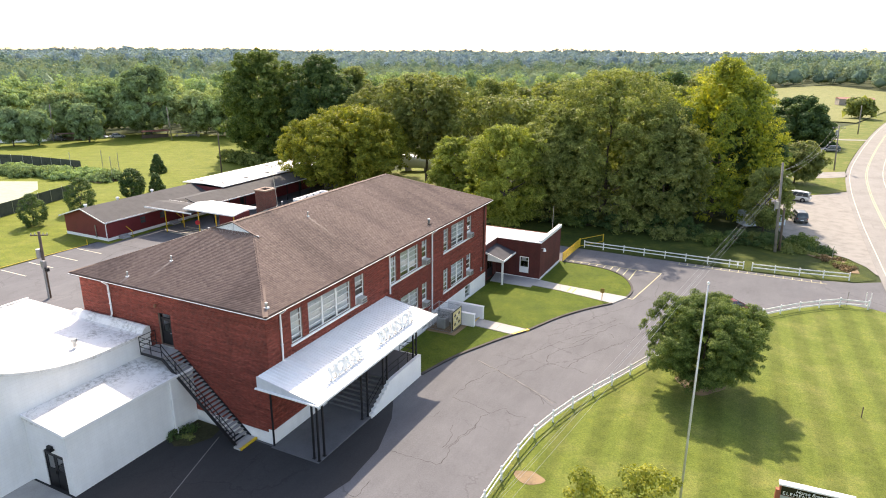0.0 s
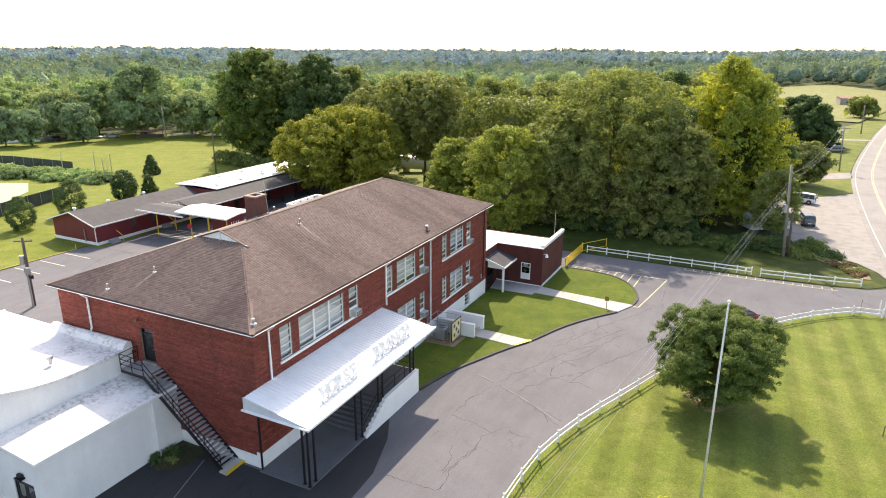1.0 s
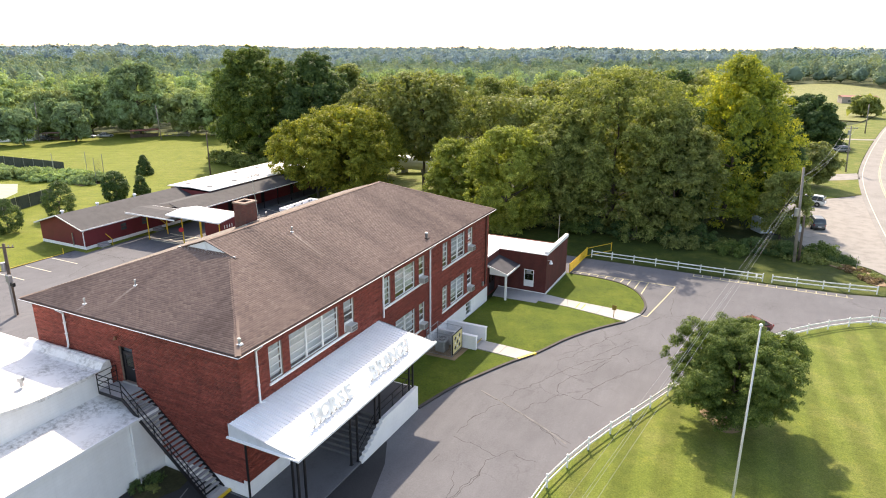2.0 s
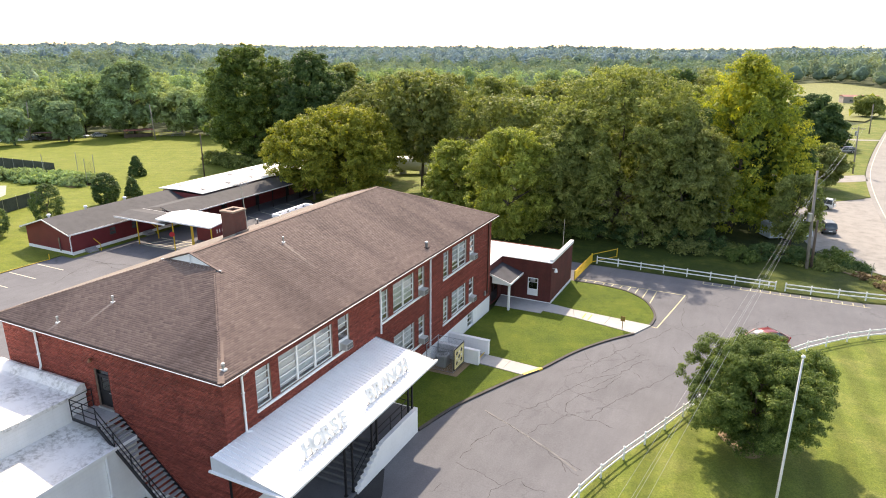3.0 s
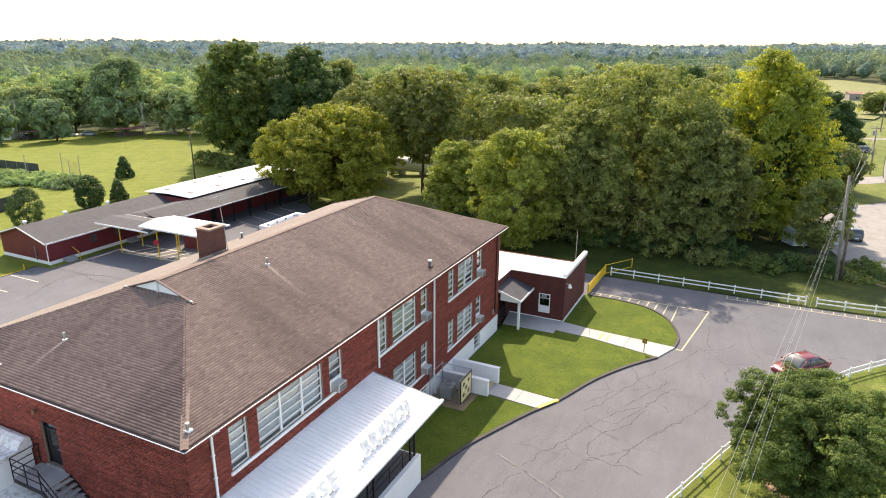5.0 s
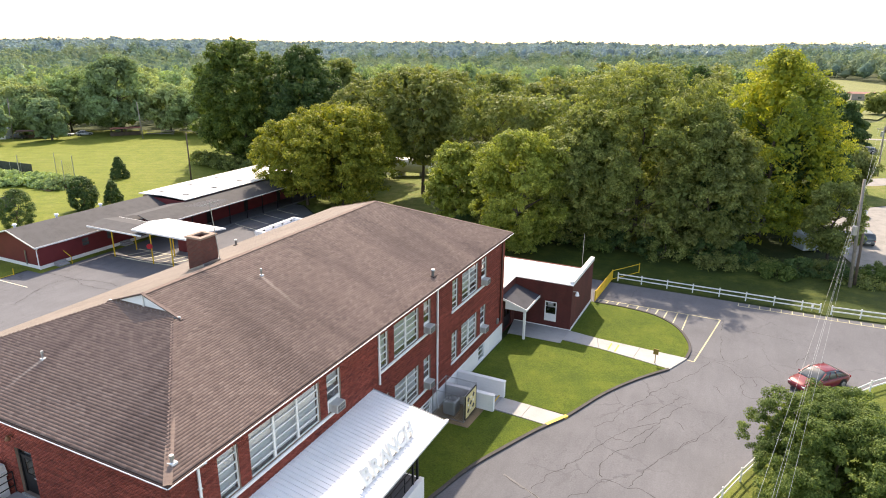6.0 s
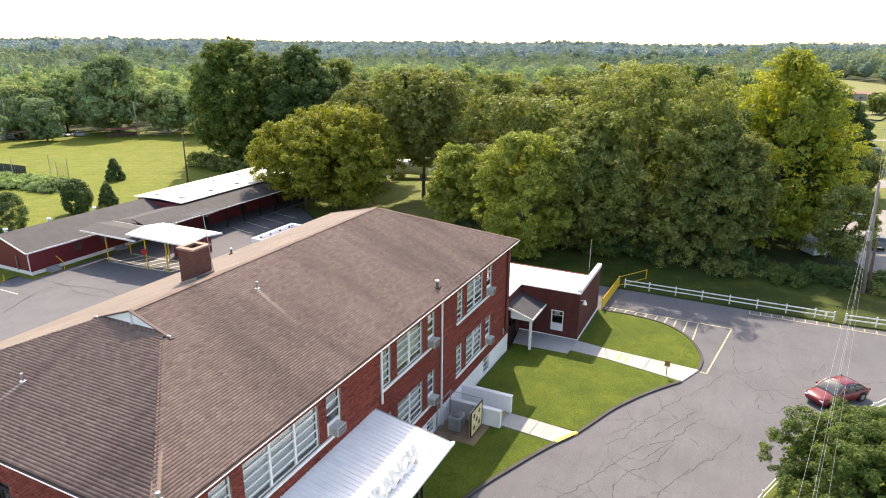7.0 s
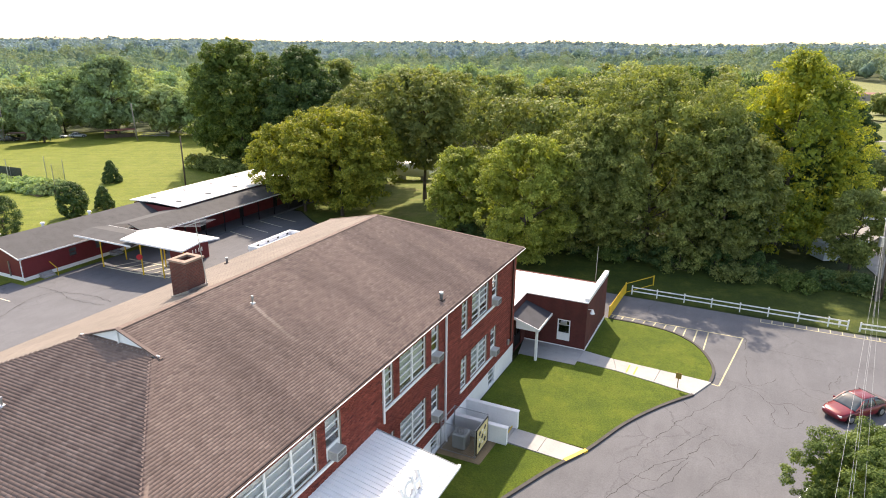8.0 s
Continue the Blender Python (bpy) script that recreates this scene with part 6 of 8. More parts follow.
    for u in (-0.6, 0.62):
        for s in (-1, 1):
            p = Vector((u * L, s * (W - 0.02), 0.36))
            bm = bmesh.new()
            rod(bm, p - Vector((0, s * 0.2, 0)), p + Vector((0, s * 0.012, 0)), 0.4, 0.4, 20)
            moved("wheel_arch", bm, MAT_BLACK)
            p = Vector((u * L, s * (W - 0.2), 0.33))
            bm = bmesh.new()
            rod(bm, p, p + Vector((0, s * 0.225, 0)), 0.33, 0.33, 24)
            tyre = moved("wheel", bm, dark)
            bm = bmesh.new()
            rod(bm, p + Vector((0, s * 0.2, 0)), p + Vector((0, s * 0.24, 0)), 0.22, 0.19, 18)
            moved("rim", bm, MAT_STEEL, tyre)
    lamp, lens = plain("lamp_glass", (0.6, 0.62, 0.62), 0.15), plain("red_lens", (0.3, 0.012, 0.012), 0.2)
    for s in (-1, 1):
        bm = bmesh.new()
        box(bm, L * 0.9, L * 0.975, s * W * 0.48, s * W * 0.78, nose * 0.62, nose * 0.78, 0.03)
        moved("headlight", bm, lamp)
        bm = bmesh.new()
        box(bm, -L * 0.99, -L * 0.95, s * W * 0.5, s * W * 0.84, tail * 0.68, tail * 0.86, 0.02)
        moved("tail_light", bm, lens)
        bm = bmesh.new()
        box(bm, 0.36 * L, 0.41 * L, s * W * 0.97, s * W * 1.13, belt - 0.01, belt + 0.13, 0.03)
        moved("mirror", bm, paint)
    bm = bmesh.new()
    box(bm, L * 0.93, L * 0.985, -W * 0.42, W * 0.42, nose * 0.5, nose * 0.74, 0.02)
    moved("grille", bm, MAT_BLACK)
    bm = bmesh.new()
    box(bm, -L * 1.004, -L * 0.97, -W * 0.25, W * 0.25, tail * 0.5, tail * 0.62, 0.005)
    moved("plate", bm, MAT_WHITE)
    return c


def car_paint(name, colour):
    m, nt, b = shader(name, 0.35, 0.1, 0.5)
    b.inputs["Coat Weight"].default_value = 0.3
    b.inputs["Coat Roughness"].default_value = 0.06
    nt.links.new(ramp(nt, noise_at(nt, place(nt), 3, 4), ((0.3, tuple(k * 0.85 for k in colour)), (0.7, colour))), b.inputs["Base Color"])
    return m


car("red_sedan", "glossy red four door sedan parked on the drive", 23.75, 38.5, 227, car_paint("red_car_paint", (0.17, 0.005, 0.015)), 4.85, 1.88, 1.48, "sedan")
car("white_minivan", "white minivan parked on the gravel", 31.1, 99.5, 165, car_paint("white_car_paint", (0.75, 0.75, 0.74)), 5.1, 1.95, 1.75, "van", land(31, 99) + 0.09)
car("grey_suv", "dark grey estate car parked on the gravel", 31.4, 83.8, 100, car_paint("grey_car_paint", (0.1, 0.11, 0.115)), 4.7, 1.85, 1.7, "wagon", land(31, 84) + 0.09)
# The trees' shade is put into this car's grey paint.
car("white_pickup", "parked car under the roadside trees, paint greyed for their shade", 40.6, 168.5, 205, car_paint("shade_grey_car_paint", (0.22, 0.22, 0.23)), 5.2, 1.9, 1.6, "wagon")
car("parked_car", "white car by the far homes", -165.5, 110.5, 30, car_paint("far_white_paint", (0.75, 0.75, 0.75)), 4.6, 1.8, 1.5, "sedan")
car("parked_car", "silver car by the far homes", -161.5, 113.5, 60, car_paint("far_silver_paint", (0.5, 0.52, 0.54)), 4.6, 1.8, 1.5, "sedan")
car("parked_car", "dark car by the far homes", -172, 101, 20, car_paint("far_dark_paint", (0.05, 0.05, 0.055)), 4.6, 1.8, 1.5, "sedan")

# ---- red classroom block ----
GZ = -2.62
red = thing("classroom_block", "long low dark red classroom block with a grey gabled roof", "building", (-62.9, 42, GZ))
bm = bmesh.new()
wins = [(37.6, 38.6, GZ + 1.4, GZ + 2.4), (41.2, 42.2, GZ + 1.4, GZ + 2.4)]
pierced(bm, "y", -58.2, -58.45, 31.9, 54, GZ + 0.5, 0.35, wins)
pierced(bm, "y", -67.5, -67.25, 31.9, 54, GZ + 0.5, 0.35, [])
part("wall", bm, MAT_RED_WALL, red)
bm = bmesh.new()
for yy in (31.9, 53.8):
    bm = bmesh.new()
    a = [bm.verts.new((x, yy, z)) for x, z in ((-67.25, GZ + 0.5), (-58.45, GZ + 0.5), (-58.45, 0.35), (-62.85, 1.9), (-67.25, 0.35))]
    b = [bm.verts.new(v.co + Vector((0, 0.2, 0))) for v in a]
    bm.faces.new(a)
    bm.faces.new(b[::-1])
    for i in range(5):
        bm.faces.new((a[i], a[(i + 1) % 5], b[(i + 1) % 5], b[i]))
    part("gable_wall", bm, MAT_RED_WALL, red)
bm = bmesh.new()
box(bm, -67.5, -58.19, 31.88, 54, GZ - 0.6, GZ + 0.5)
part("plinth", bm, MAT_WHITE_BLOCK, red, "white block plinth")
for a, b, c, d in wins:
    bm = bmesh.new()
    box(bm, -58.36, -58.3, a, b, c, d)
    pane = part("window", bm, MAT_GLASS, red, "small dark window")
    bm = bmesh.new()
    for p, q in (((a, c), (b, c)), ((a, d), (b, d)), ((a, c), (a, d)), ((b, c), (b, d)), ((a, (c + d) / 2), (b, (c + d) / 2))):
        bar(bm, (-58.27, *p), (-58.27, *q), 0.06)
    part("window_frame", bm, MAT_RED_WALL, pane)


def gable_roof(owner, x0, x1, y0, y1, ze, zr, mat, thick=0.14, name="roof", label="grey shingle roof"):
    xm = (x0 + x1) / 2
    bm = bmesh.new()
    outline = ((x0, ze), (xm, zr), (x1, ze), (x1, ze - thick), (xm, zr - thick), (x0, ze - thick))
    n = max(1, int((y1 - y0) / 4))
    rows = [[bm.verts.new((x, y0 + (y1 - y0) * k / n, z)) for x, z in outline] for k in range(n + 1)]
    for a, b in zip(rows, rows[1:]):
        for i in range(6):
            bm.faces.new((a[i], a[(i + 1) % 6], b[(i + 1) % 6], b[i]))
    bm.faces.new(rows[0][::-1])
    bm.faces.new(rows[-1])
    ob = part(name, bm, mat, owner, label)
    bm = bmesh.new()
    for x in (x0, x1):
        bar(bm, (x, y0, ze - thick / 2), (x, y1, ze - thick / 2), 0.05, thick + 0.04)
    for s in (x0, x1):
        bar(bm, (xm, y0 - 0.02, zr - 0.06), (s, y0 - 0.02, ze - 0.06), 0.05, 0.16)
    part("fascia", bm, MAT_WHITE, ob)
    return ob


rr = gable_roof(red, -67.9, -57.75, 31.3, 54.5, 0.38, 1.95, MAT_SHINGLE_DARK)
for y in (33.5, 39, 45.5):
    bm = bmesh.new()
    rod(bm, (-64.6, y, 1.2), (-64.6, y, 1.8), 0.16, 0.16, 12)
    rod(bm, (-64.6, y, 1.78), (-64.6, y, 1.95), 0.3, 0.22, 12)
    part("roof_ventilator", bm, MAT_WHITE_METAL, rr, "white roof ventilator")
downspout([(-57.7, 31.6, 0.3), (-58.1, 31.65, -0.1), (-58.1, 31.65, GZ + 0.4), (-57.8, 31.6, GZ + 0.2)], red)
bm = bmesh.new()
bar(bm, (-60.6, 31.8, GZ + 0.4), (-60.6, 31.8, GZ + 2.2), 0.12, 0.12, (0, 1, 0))
part("conduit", bm, MAT_STEEL, red)


def step_block(x, y, owner_label, rail=True):
    st = thing("entry_steps", owner_label, "steps", (x, y, GZ))
    for k in range(3):
        bm = bmesh.new()
        box(bm, x + 0.3 * k, x + 0.3 * k + 0.32, y - 0.7, y + 0.7, GZ - 0.1, GZ + 0.6 - 0.18 * k, 0.01)
        part("step", bm, plain("grey_step", (0.3, 0.3, 0.31), 0.8), st)
    if rail:
        bm = bmesh.new()
        for yy in (y + 0.75,):
            bar(bm, (x, yy, GZ + 1.6), (x + 1.3, yy, GZ + 0.95), 0.07)
            bar(bm, (x + 1.25, yy, GZ), (x + 1.25, yy, GZ + 1.0), 0.06, 0.06, (0, 1, 0))
        part("handrail", bm, MAT_YELLOW, st)


step_block(-58.1, 34.2, "grey entry steps with a yellow handrail")
step_block(-58.1, 43.5, "grey entry steps with a yellow handrail")
longr = thing("classroom_wing", "long dark red wing with a white roof and side porch", "building", (-59, 68, GZ))
bm = bmesh.new()
pierced(bm, "y", -55.6, -55.85, 52, 88, GZ - 0.4, 1.7, [(y, y + 1.0, GZ + 0.1, GZ + 2.1) for y in (56, 64, 72, 80)])
pierced(bm, "y", -64.4, -64.15, 52.5, 88, GZ - 0.4, 1.7, [])
pierced(bm, "x", 52.3, 52.5, -64.15, -55.85, GZ - 0.4, 1.7, [])
pierced(bm, "x", 88, 87.8, -64.15, -55.85, GZ - 0.4, 1.7, [])
part("wall", bm, MAT_RED_WALL, longr)
for y in (56, 64, 72, 80):
    bm = bmesh.new()
    box(bm, -55.75, -55.7, y, y + 1, GZ + 0.1, GZ + 2.1)
    part("door", bm, MAT_BLACK, longr, "dark classroom door")
bm = bmesh.new()
vs = [[bm.verts.new((x, y, z + d)) for x, z in ((-64.9, 1.92), (-60, 2.12), (-55.4, 1.92))] for y in (52.2, 88.3) for d in (0.12, 0.0)]
for i in range(2):
    bm.faces.new((vs[0][i], vs[0][i + 1], vs[2][i + 1], vs[2][i]))
    bm.faces.new((vs[1][i], vs[3][i], vs[3][i + 1], vs[1][i + 1]))
    bm.faces.new((vs[0][i], vs[1][i], vs[1][i + 1], vs[0][i + 1]))
bm.faces.new((vs[0][2], vs[1][2], vs[3][2], vs[2][2]))
bm.faces.new((vs[0][0], vs[2][0], vs[3][0], vs[1][0]))
wroof = part("white_roof", bm, MAT_WHITE_ROOF, longr, "white coated low roof")
for k in range(6):
    for x in (-62.3, -57.5):
        bm = bmesh.new()
        box(bm, x - 0.4, x + 0.4, 54 + 5.6 * k, 54.5 + 5.6 * k, 2.0, 2.22)
        part("roof_hatch", bm, MAT_SLAB, wroof)
bm = bmesh.new()
vs = [bm.verts.new(p) for p in ((-55.4, 44, 1.75), (-51.9, 44, 0.75), (-51.9, 88, 0.75), (-55.4, 88, 1.75))]
ws = [bm.verts.new(v.co - Vector((0, 0, 0.12))) for v in vs]
bm.faces.new(vs)
bm.faces.new(ws[::-1])
for i in range(4):
    bm.faces.new((vs[i], ws[i], ws[(i + 1) % 4], vs[(i + 1) % 4]))
vs = [bm.verts.new(p) for p in ((-58.2, 44, 1.25), (-55.4, 44, 1.75), (-55.4, 52.2, 1.75), (-58.2, 52.2, 1.25))]
bm.faces.new(vs)
part("porch_roof", bm, MAT_SHINGLE_DARK, longr, "grey shingle porch roof")
bm = bmesh.new()
bar(bm, (-51.88, 44, 0.7), (-51.88, 88, 0.7), 0.06, 0.16)
part("fascia", bm, MAT_WHITE, longr)
for k in range(12):
    y = 46.5 + 3.6 * k
    bm = bmesh.new()
    bar(bm, (-52.2, y, GZ), (-52.2, y, 0.65), 0.12, 0.12, (0, 1, 0))
    part("post", bm, MAT_BLACK, longr)
bm = bmesh.new()
box(bm, -55.55, -52.0, 53, 88, GZ - 0.2, GZ + 0.25)
part("porch_floor", bm, MAT_SLAB, longr)


def flat_canopy(name, label, x0, x1, y0, y1, z, mat, posts, pitch=0.35, post_mat=MAT_YELLOW):
    """A walk canopy with a low ridge along x, on yellow pipe posts."""
    c = thing(name, label, "canopy", ((x0 + x1) / 2, (y0 + y1) / 2, GZ))
    ym = (y0 + y1) / 2
    bm = bmesh.new()
    sec = ((y0, z), (ym, z + pitch), (y1, z), (y1, z - 0.16), (ym, z + pitch - 0.16), (y0, z - 0.16))
    a = [bm.verts.new((x0, *p)) for p in sec]
    b = [bm.verts.new((x1, *p)) for p in sec]
    bm.faces.new(a[::-1])
    bm.faces.new(b)
    for i in range(6):
        bm.faces.new((a[i], a[(i + 1) % 6], b[(i + 1) % 6], b[i]))
    part("roof", bm, mat, c)
    for y in (y0, y1):
        bm = bmesh.new()
        bar(bm, (x0, y, z - 0.09), (x1, y, z - 0.09), 0.05, 0.2)
        part("fascia", bm, MAT_WHITE, c)
    for x, y in posts:
        bm = bmesh.new()
        rod(bm, (x, y, land(x, y) - 0.1), (x, y, z), 0.08, 0.08, 10)
        part("post", bm, post_mat, c)
    return c


flat_canopy("walk_canopy", "grey shingled walk canopy on yellow posts", -58.0, -48.2, 38.4, 43.2, 1.35, MAT_SHINGLE_DARK, ((-54.8, 39.4), (-54.7, 42.6)))
flat_canopy("walk_canopy", "white metal walk canopy on yellow posts", -49.8, -40.0, 38.4, 44.0, 1.95, MAT_WHITE_METAL, ((-47.9, 39.4), (-47.8, 42.6), (-41, 39.4), (-44.5, 39.4)))
stop = thing("stop_sign", "small red octagonal stop sign on a canopy post", "sign", (-48.0, 39.2, 0))
bm = bmesh.new()
rod(bm, (-48.0, 39.22, -0.2), (-47.97, 39.19, -0.2), 0.36, 0.36, 8)
part("plate", bm, plain("stop_red", (0.5, 0.02, 0.03), 0.4), stop)
shed = thing("red_porch_block", "small dark red entrance block beneath the white canopy", "building", (-47.6, 46.2, GZ))
bm = bmesh.new()
box(bm, -49.2, -46.0, 44.6, 47.9, -2.6, -0.02)
part("wall", bm, MAT_RED_WALL, shed)
bm = bmesh.new()
for k in range(4):
    box(bm, -46.0, -45.97, 45.2 + 0.5 * k, 45.32 + 0.5 * k, -1.3, -0.8)
part("grille", bm, MAT_WHITE, shed)

# ---- white block behind the west eave ----
rear = thing("rear_block", "white painted block with a raised parapet behind the school", "building", (-19, 30, -0.9))
bm = bmesh.new()
box(bm, -19.4, -17.85, 26.6, 31.6, -1.4, 8.6)
part("wall", bm, MAT_WHITE_BLOCK, rear)
for x0, x1, y0, y1 in ((-19.46, -19.2, 26.55, 31.65), (-19.19, -17.85, 26.55, 26.8), (-19.19, -17.85, 31.4, 31.65)):
    bm = bmesh.new()
    box(bm, x0, x1, y0, y1, 8.604, 8.9, 0.02)
    part("parapet", bm, MAT_WHITE_BLOCK, rear)
for k in range(4):
    bm = bmesh.new()
    box(bm, -19.195, -19.17, 27.3 + 1.2 * k, 27.5 + 1.2 * k, 8.68, 8.8)
    part("scupper", bm, MAT_BLACK, rear)

# ---- far left: homes, shed, screens ----
def home(x, y, w, d, h, turn, label, wall, roofm):
    z = land(x, y)
    hm = thing("mobile_home", label, "house", (x, y, z))
    M = Matrix.Translation((x, y, z)) @ Matrix.Rotation(radians(turn), 4, "Z")
    bm = bmesh.new()
    box(bm, -w / 2, w / 2, -d / 2, d / 2, -0.3, h)
    bmesh.ops.transform(bm, matrix=M, verts=bm.verts)
    part("wall", bm, wall, hm)
    bm = bmesh.new()
    sec = ((-d / 2 - 0.3, h), (0, h + 0.7), (d / 2 + 0.3, h))
    a = [bm.verts.new((-w / 2 - 0.3, *p)) for p in sec]
    b = [bm.verts.new((w / 2 + 0.3, *p)) for p in sec]
    bm.faces.new(a)
    bm.faces.new(b[::-1])
    for i in range(3):
        bm.faces.new((a[i], a[(i + 1) % 3], b[(i + 1) % 3], b[i]))
    bmesh.ops.transform(bm, matrix=M, verts=bm.verts)
    part("roof", bm, roofm, hm)
    for k in range(3):
        bm = bmesh.new()
        box(bm, -w / 2 + w * (k + 0.7) / 4, -w / 2 + w * (k + 1.1) / 4, -d / 2 - 0.03, -d / 2 + 0.02, 1.1, 2.0)
        bmesh.ops.transform(bm, matrix=M, verts=bm.verts)
        part("window", bm, MAT_GLASS, hm)


home(-182.5, 97, 14, 4.5, 2.7, 35, "white mobile home beyond the field", MAT_WHITE, MAT_WHITE_METAL)
home(-178, 113, 11, 4.5, 2.9, 38, "pale mobile home under the trees", plain("pale_siding", (0.5, 0.5, 0.48), 0.6), MAT_WHITE_METAL)
home(-196, 114, 14, 4.5, 2.8, 10, "white mobile home behind the trees", MAT_WHITE, MAT_WHITE_METAL)
home(64, 372, 16, 8, 3.5, 10, "red roofed barn on the far slope", plain("barn_siding", (0.35, 0.3, 0.27), 0.8), plain("rusty_roof", (0.25, 0.1, 0.07), 0.7))


def open_shed(x, y, w, d, h, turn, label, roofm):
    z = land(x, y)
    s = thing("open_shed", label, "shed", (x, y, z))
    M = Matrix.Translation((x, y, z)) @ Matrix.Rotation(radians(turn), 4, "Z")
    bm = bmesh.new()
    box(bm, -w / 2, w / 2, -d / 2, d / 2, h, h + 0.15)
    bmesh.ops.transform(bm, matrix=M, verts=bm.verts)
    part("roof", bm, roofm, s)
    for a in (-1, 0, 1):
        for b in (-1, 1):
            bm = bmesh.new()
            bar(bm, (a * w * 0.47, b * d * 0.45, -0.2), (a * w * 0.47, b * d * 0.45, h), 0.14, 0.14, (0, 1, 0))
            bmesh.ops.transform(bm, matrix=M, verts=bm.verts)
            part("post", bm, MAT_WOOD, s)
    bm = bmesh.new()
    box(bm, -w / 2, w / 2, d * 0.43, d * 0.46, 0, h * 0.45)
    bmesh.ops.transform(bm, matrix=M, verts=bm.verts)
    part("back_wall", bm, MAT_WOOD, s)


open_shed(-148, 117, 8, 3, 2.3, 58, "open dugout shed with a red and white roof", plain("faded_red_roof", (0.4, 0.14, 0.12), 0.6))
open_shed(-168, 103, 9, 2.6, 2.2, 40, "open brown lean-to by the homes", plain("brown_tin", (0.16, 0.09, 0.07), 0.7))
bleach = thing("bleachers", "low grey wooden bleachers at the field's end", "bleachers", (-139, 121, -2.6))
for k in range(3):
    bm = bmesh.new()
    M = Matrix.Translation((-139, 121, -2.6)) @ Matrix.Rotation(radians(25), 4, "Z")
    box(bm, -4, 4, 0.7 * k, 0.7 * k + 0.4, 0.3 + 0.35 * k, 0.4 + 0.35 * k)
    for x in (-3.5, 0, 3.5):
        box(bm, x, x + 0.1, 0.7 * k + 0.1, 0.7 * k + 0.2, -0.1, 0.3 + 0.35 * k)
    bmesh.ops.transform(bm, matrix=M, verts=bm.verts)
    part("bench", bm, MAT_WOOD_GREY, bleach)
MAT_SCREEN = plain("dark_green_windscreen", (0.055, 0.066, 0.052), 0.9, 0, 0.35, 3)


def screen_fence(points, h, label):
    f = thing("screen_fence", label, "fence", (*points[0], land(*points[0])))
    for p, q in zip(points, points[1:]):
        n = max(1, round(math.hypot(q[0] - p[0], q[1] - p[1]) / 3))
        for k in range(n):
            a = [p[i] + (q[i] - p[i]) * k / n for i in (0, 1)]
            b = [p[i] + (q[i] - p[i]) * (k + 1) / n for i in (0, 1)]
            bm = bmesh.new()
            bar(bm, (*a, land(*a) + h / 2), (*b, land(*b) + h / 2), 0.03, h - 0.1)
            part("panel", bm, MAT_SCREEN, f)
            bm = bmesh.new()
            rod(bm, (*a, land(*a) - 0.1), (*a, land(*a) + h + 0.1), 0.05, 0.05, 6)
            part("post", bm, MAT_STEEL, f)


screen_fence([(-79, 18), (-86.2, 33), (-91, 49.5)], 2.3, "dark mesh windscreen fence beside the weedy court")
screen_fence([(-150, 60), (-132, 65.3), (-112.9, 66.6)], 2.5, "dark mesh windscreen fence behind the weedy court")
drape("old_court", [(-124, 30), (-119, 50), (-110, 54.5), (-102, 49.5), (-92.5, 36), (-88, 20), (-124, 20)], plain("pale_court", (0.34, 0.38, 0.27), 0.9, 0, 0.15, 1.5), 0.09, 5, "pale worn old tennis court", "court")
back = thing("chain_link_backstop", "rusty chain link backstop on the field", "fence", (-104, 65, -2.6))
Q = [(-109.5, 62), (-106, 67), (-100, 66.5), (-97, 62.4)]
for x, y in Q:
    bm = bmesh.new()
    rod(bm, (x, y, -2.7), (x, y, 2.6), 0.07, 0.07, 6)
    part("post", bm, MAT_STEEL, back)
for p, q in zip(Q, Q[1:]):
    part("mesh", mesh_panel(p, q, -2.5, 1.6, 0.6), plain("rusty_wire", (0.2, 0.13, 0.1), 0.8), back)
drape("bare_patch", [(-108, 60.5), (-97, 59), (-95.5, 63.5), (-100, 66), (-107, 66)], MAT_SOIL, 0.09, 3, "bare soil at the backstop", "soil patch")

# ---- tank and trailer behind the trees ----
tank = thing("white_tank", "long white storage tank behind the trees", "tank", (-43, 102, -2.2))
bm = bmesh.new()
rod(bm, (-49.0, 101.2, -0.2), (-41.5, 102.4, -0.2), 1.5, 1.5, 20)
part("shell", bm, MAT_WHITE_METAL, tank, smooth=False)
for u in (0.2, 0.8):
    bm = bmesh.new()
    p = Vector((-49.0, 101.2, 0)).lerp(Vector((-41.5, 102.4, 0)), u)
    box(bm, p.x - 0.3, p.x + 0.3, p.y - 1.0, p.y + 1.0, -2.7, -1.1)
    part("saddle", bm, MAT_CONCRETE, tank)
trailer = thing("box_trailer", "pale blue white box trailer behind the hedge", "trailer", (26.1, 78.2, -0.7))
bm = bmesh.new()
M = Matrix.Translation((26.2, 78.0, -0.95)) @ Matrix.Rotation(radians(34), 4, "Z")
box(bm, -3.2, 3.2, -1.2, 1.2, 0.5, 2.5, 0.05)
bmesh.ops.transform(bm, matrix=M, verts=bm.verts)
part("box", bm, plain("blue_white_panel", (0.55, 0.62, 0.68), 0.5), trailer)
for u in (-1, 1):
    for s in (-1, 1):
        bm = bmesh.new()
        rod(bm, (u * 0.9, s * 1.0, 0.35), (u * 0.9, s * 1.22, 0.35), 0.36, 0.36, 16)
        bmesh.ops.transform(bm, matrix=M, verts=bm.verts)
        part("wheel", bm, MAT_BLACK, trailer)

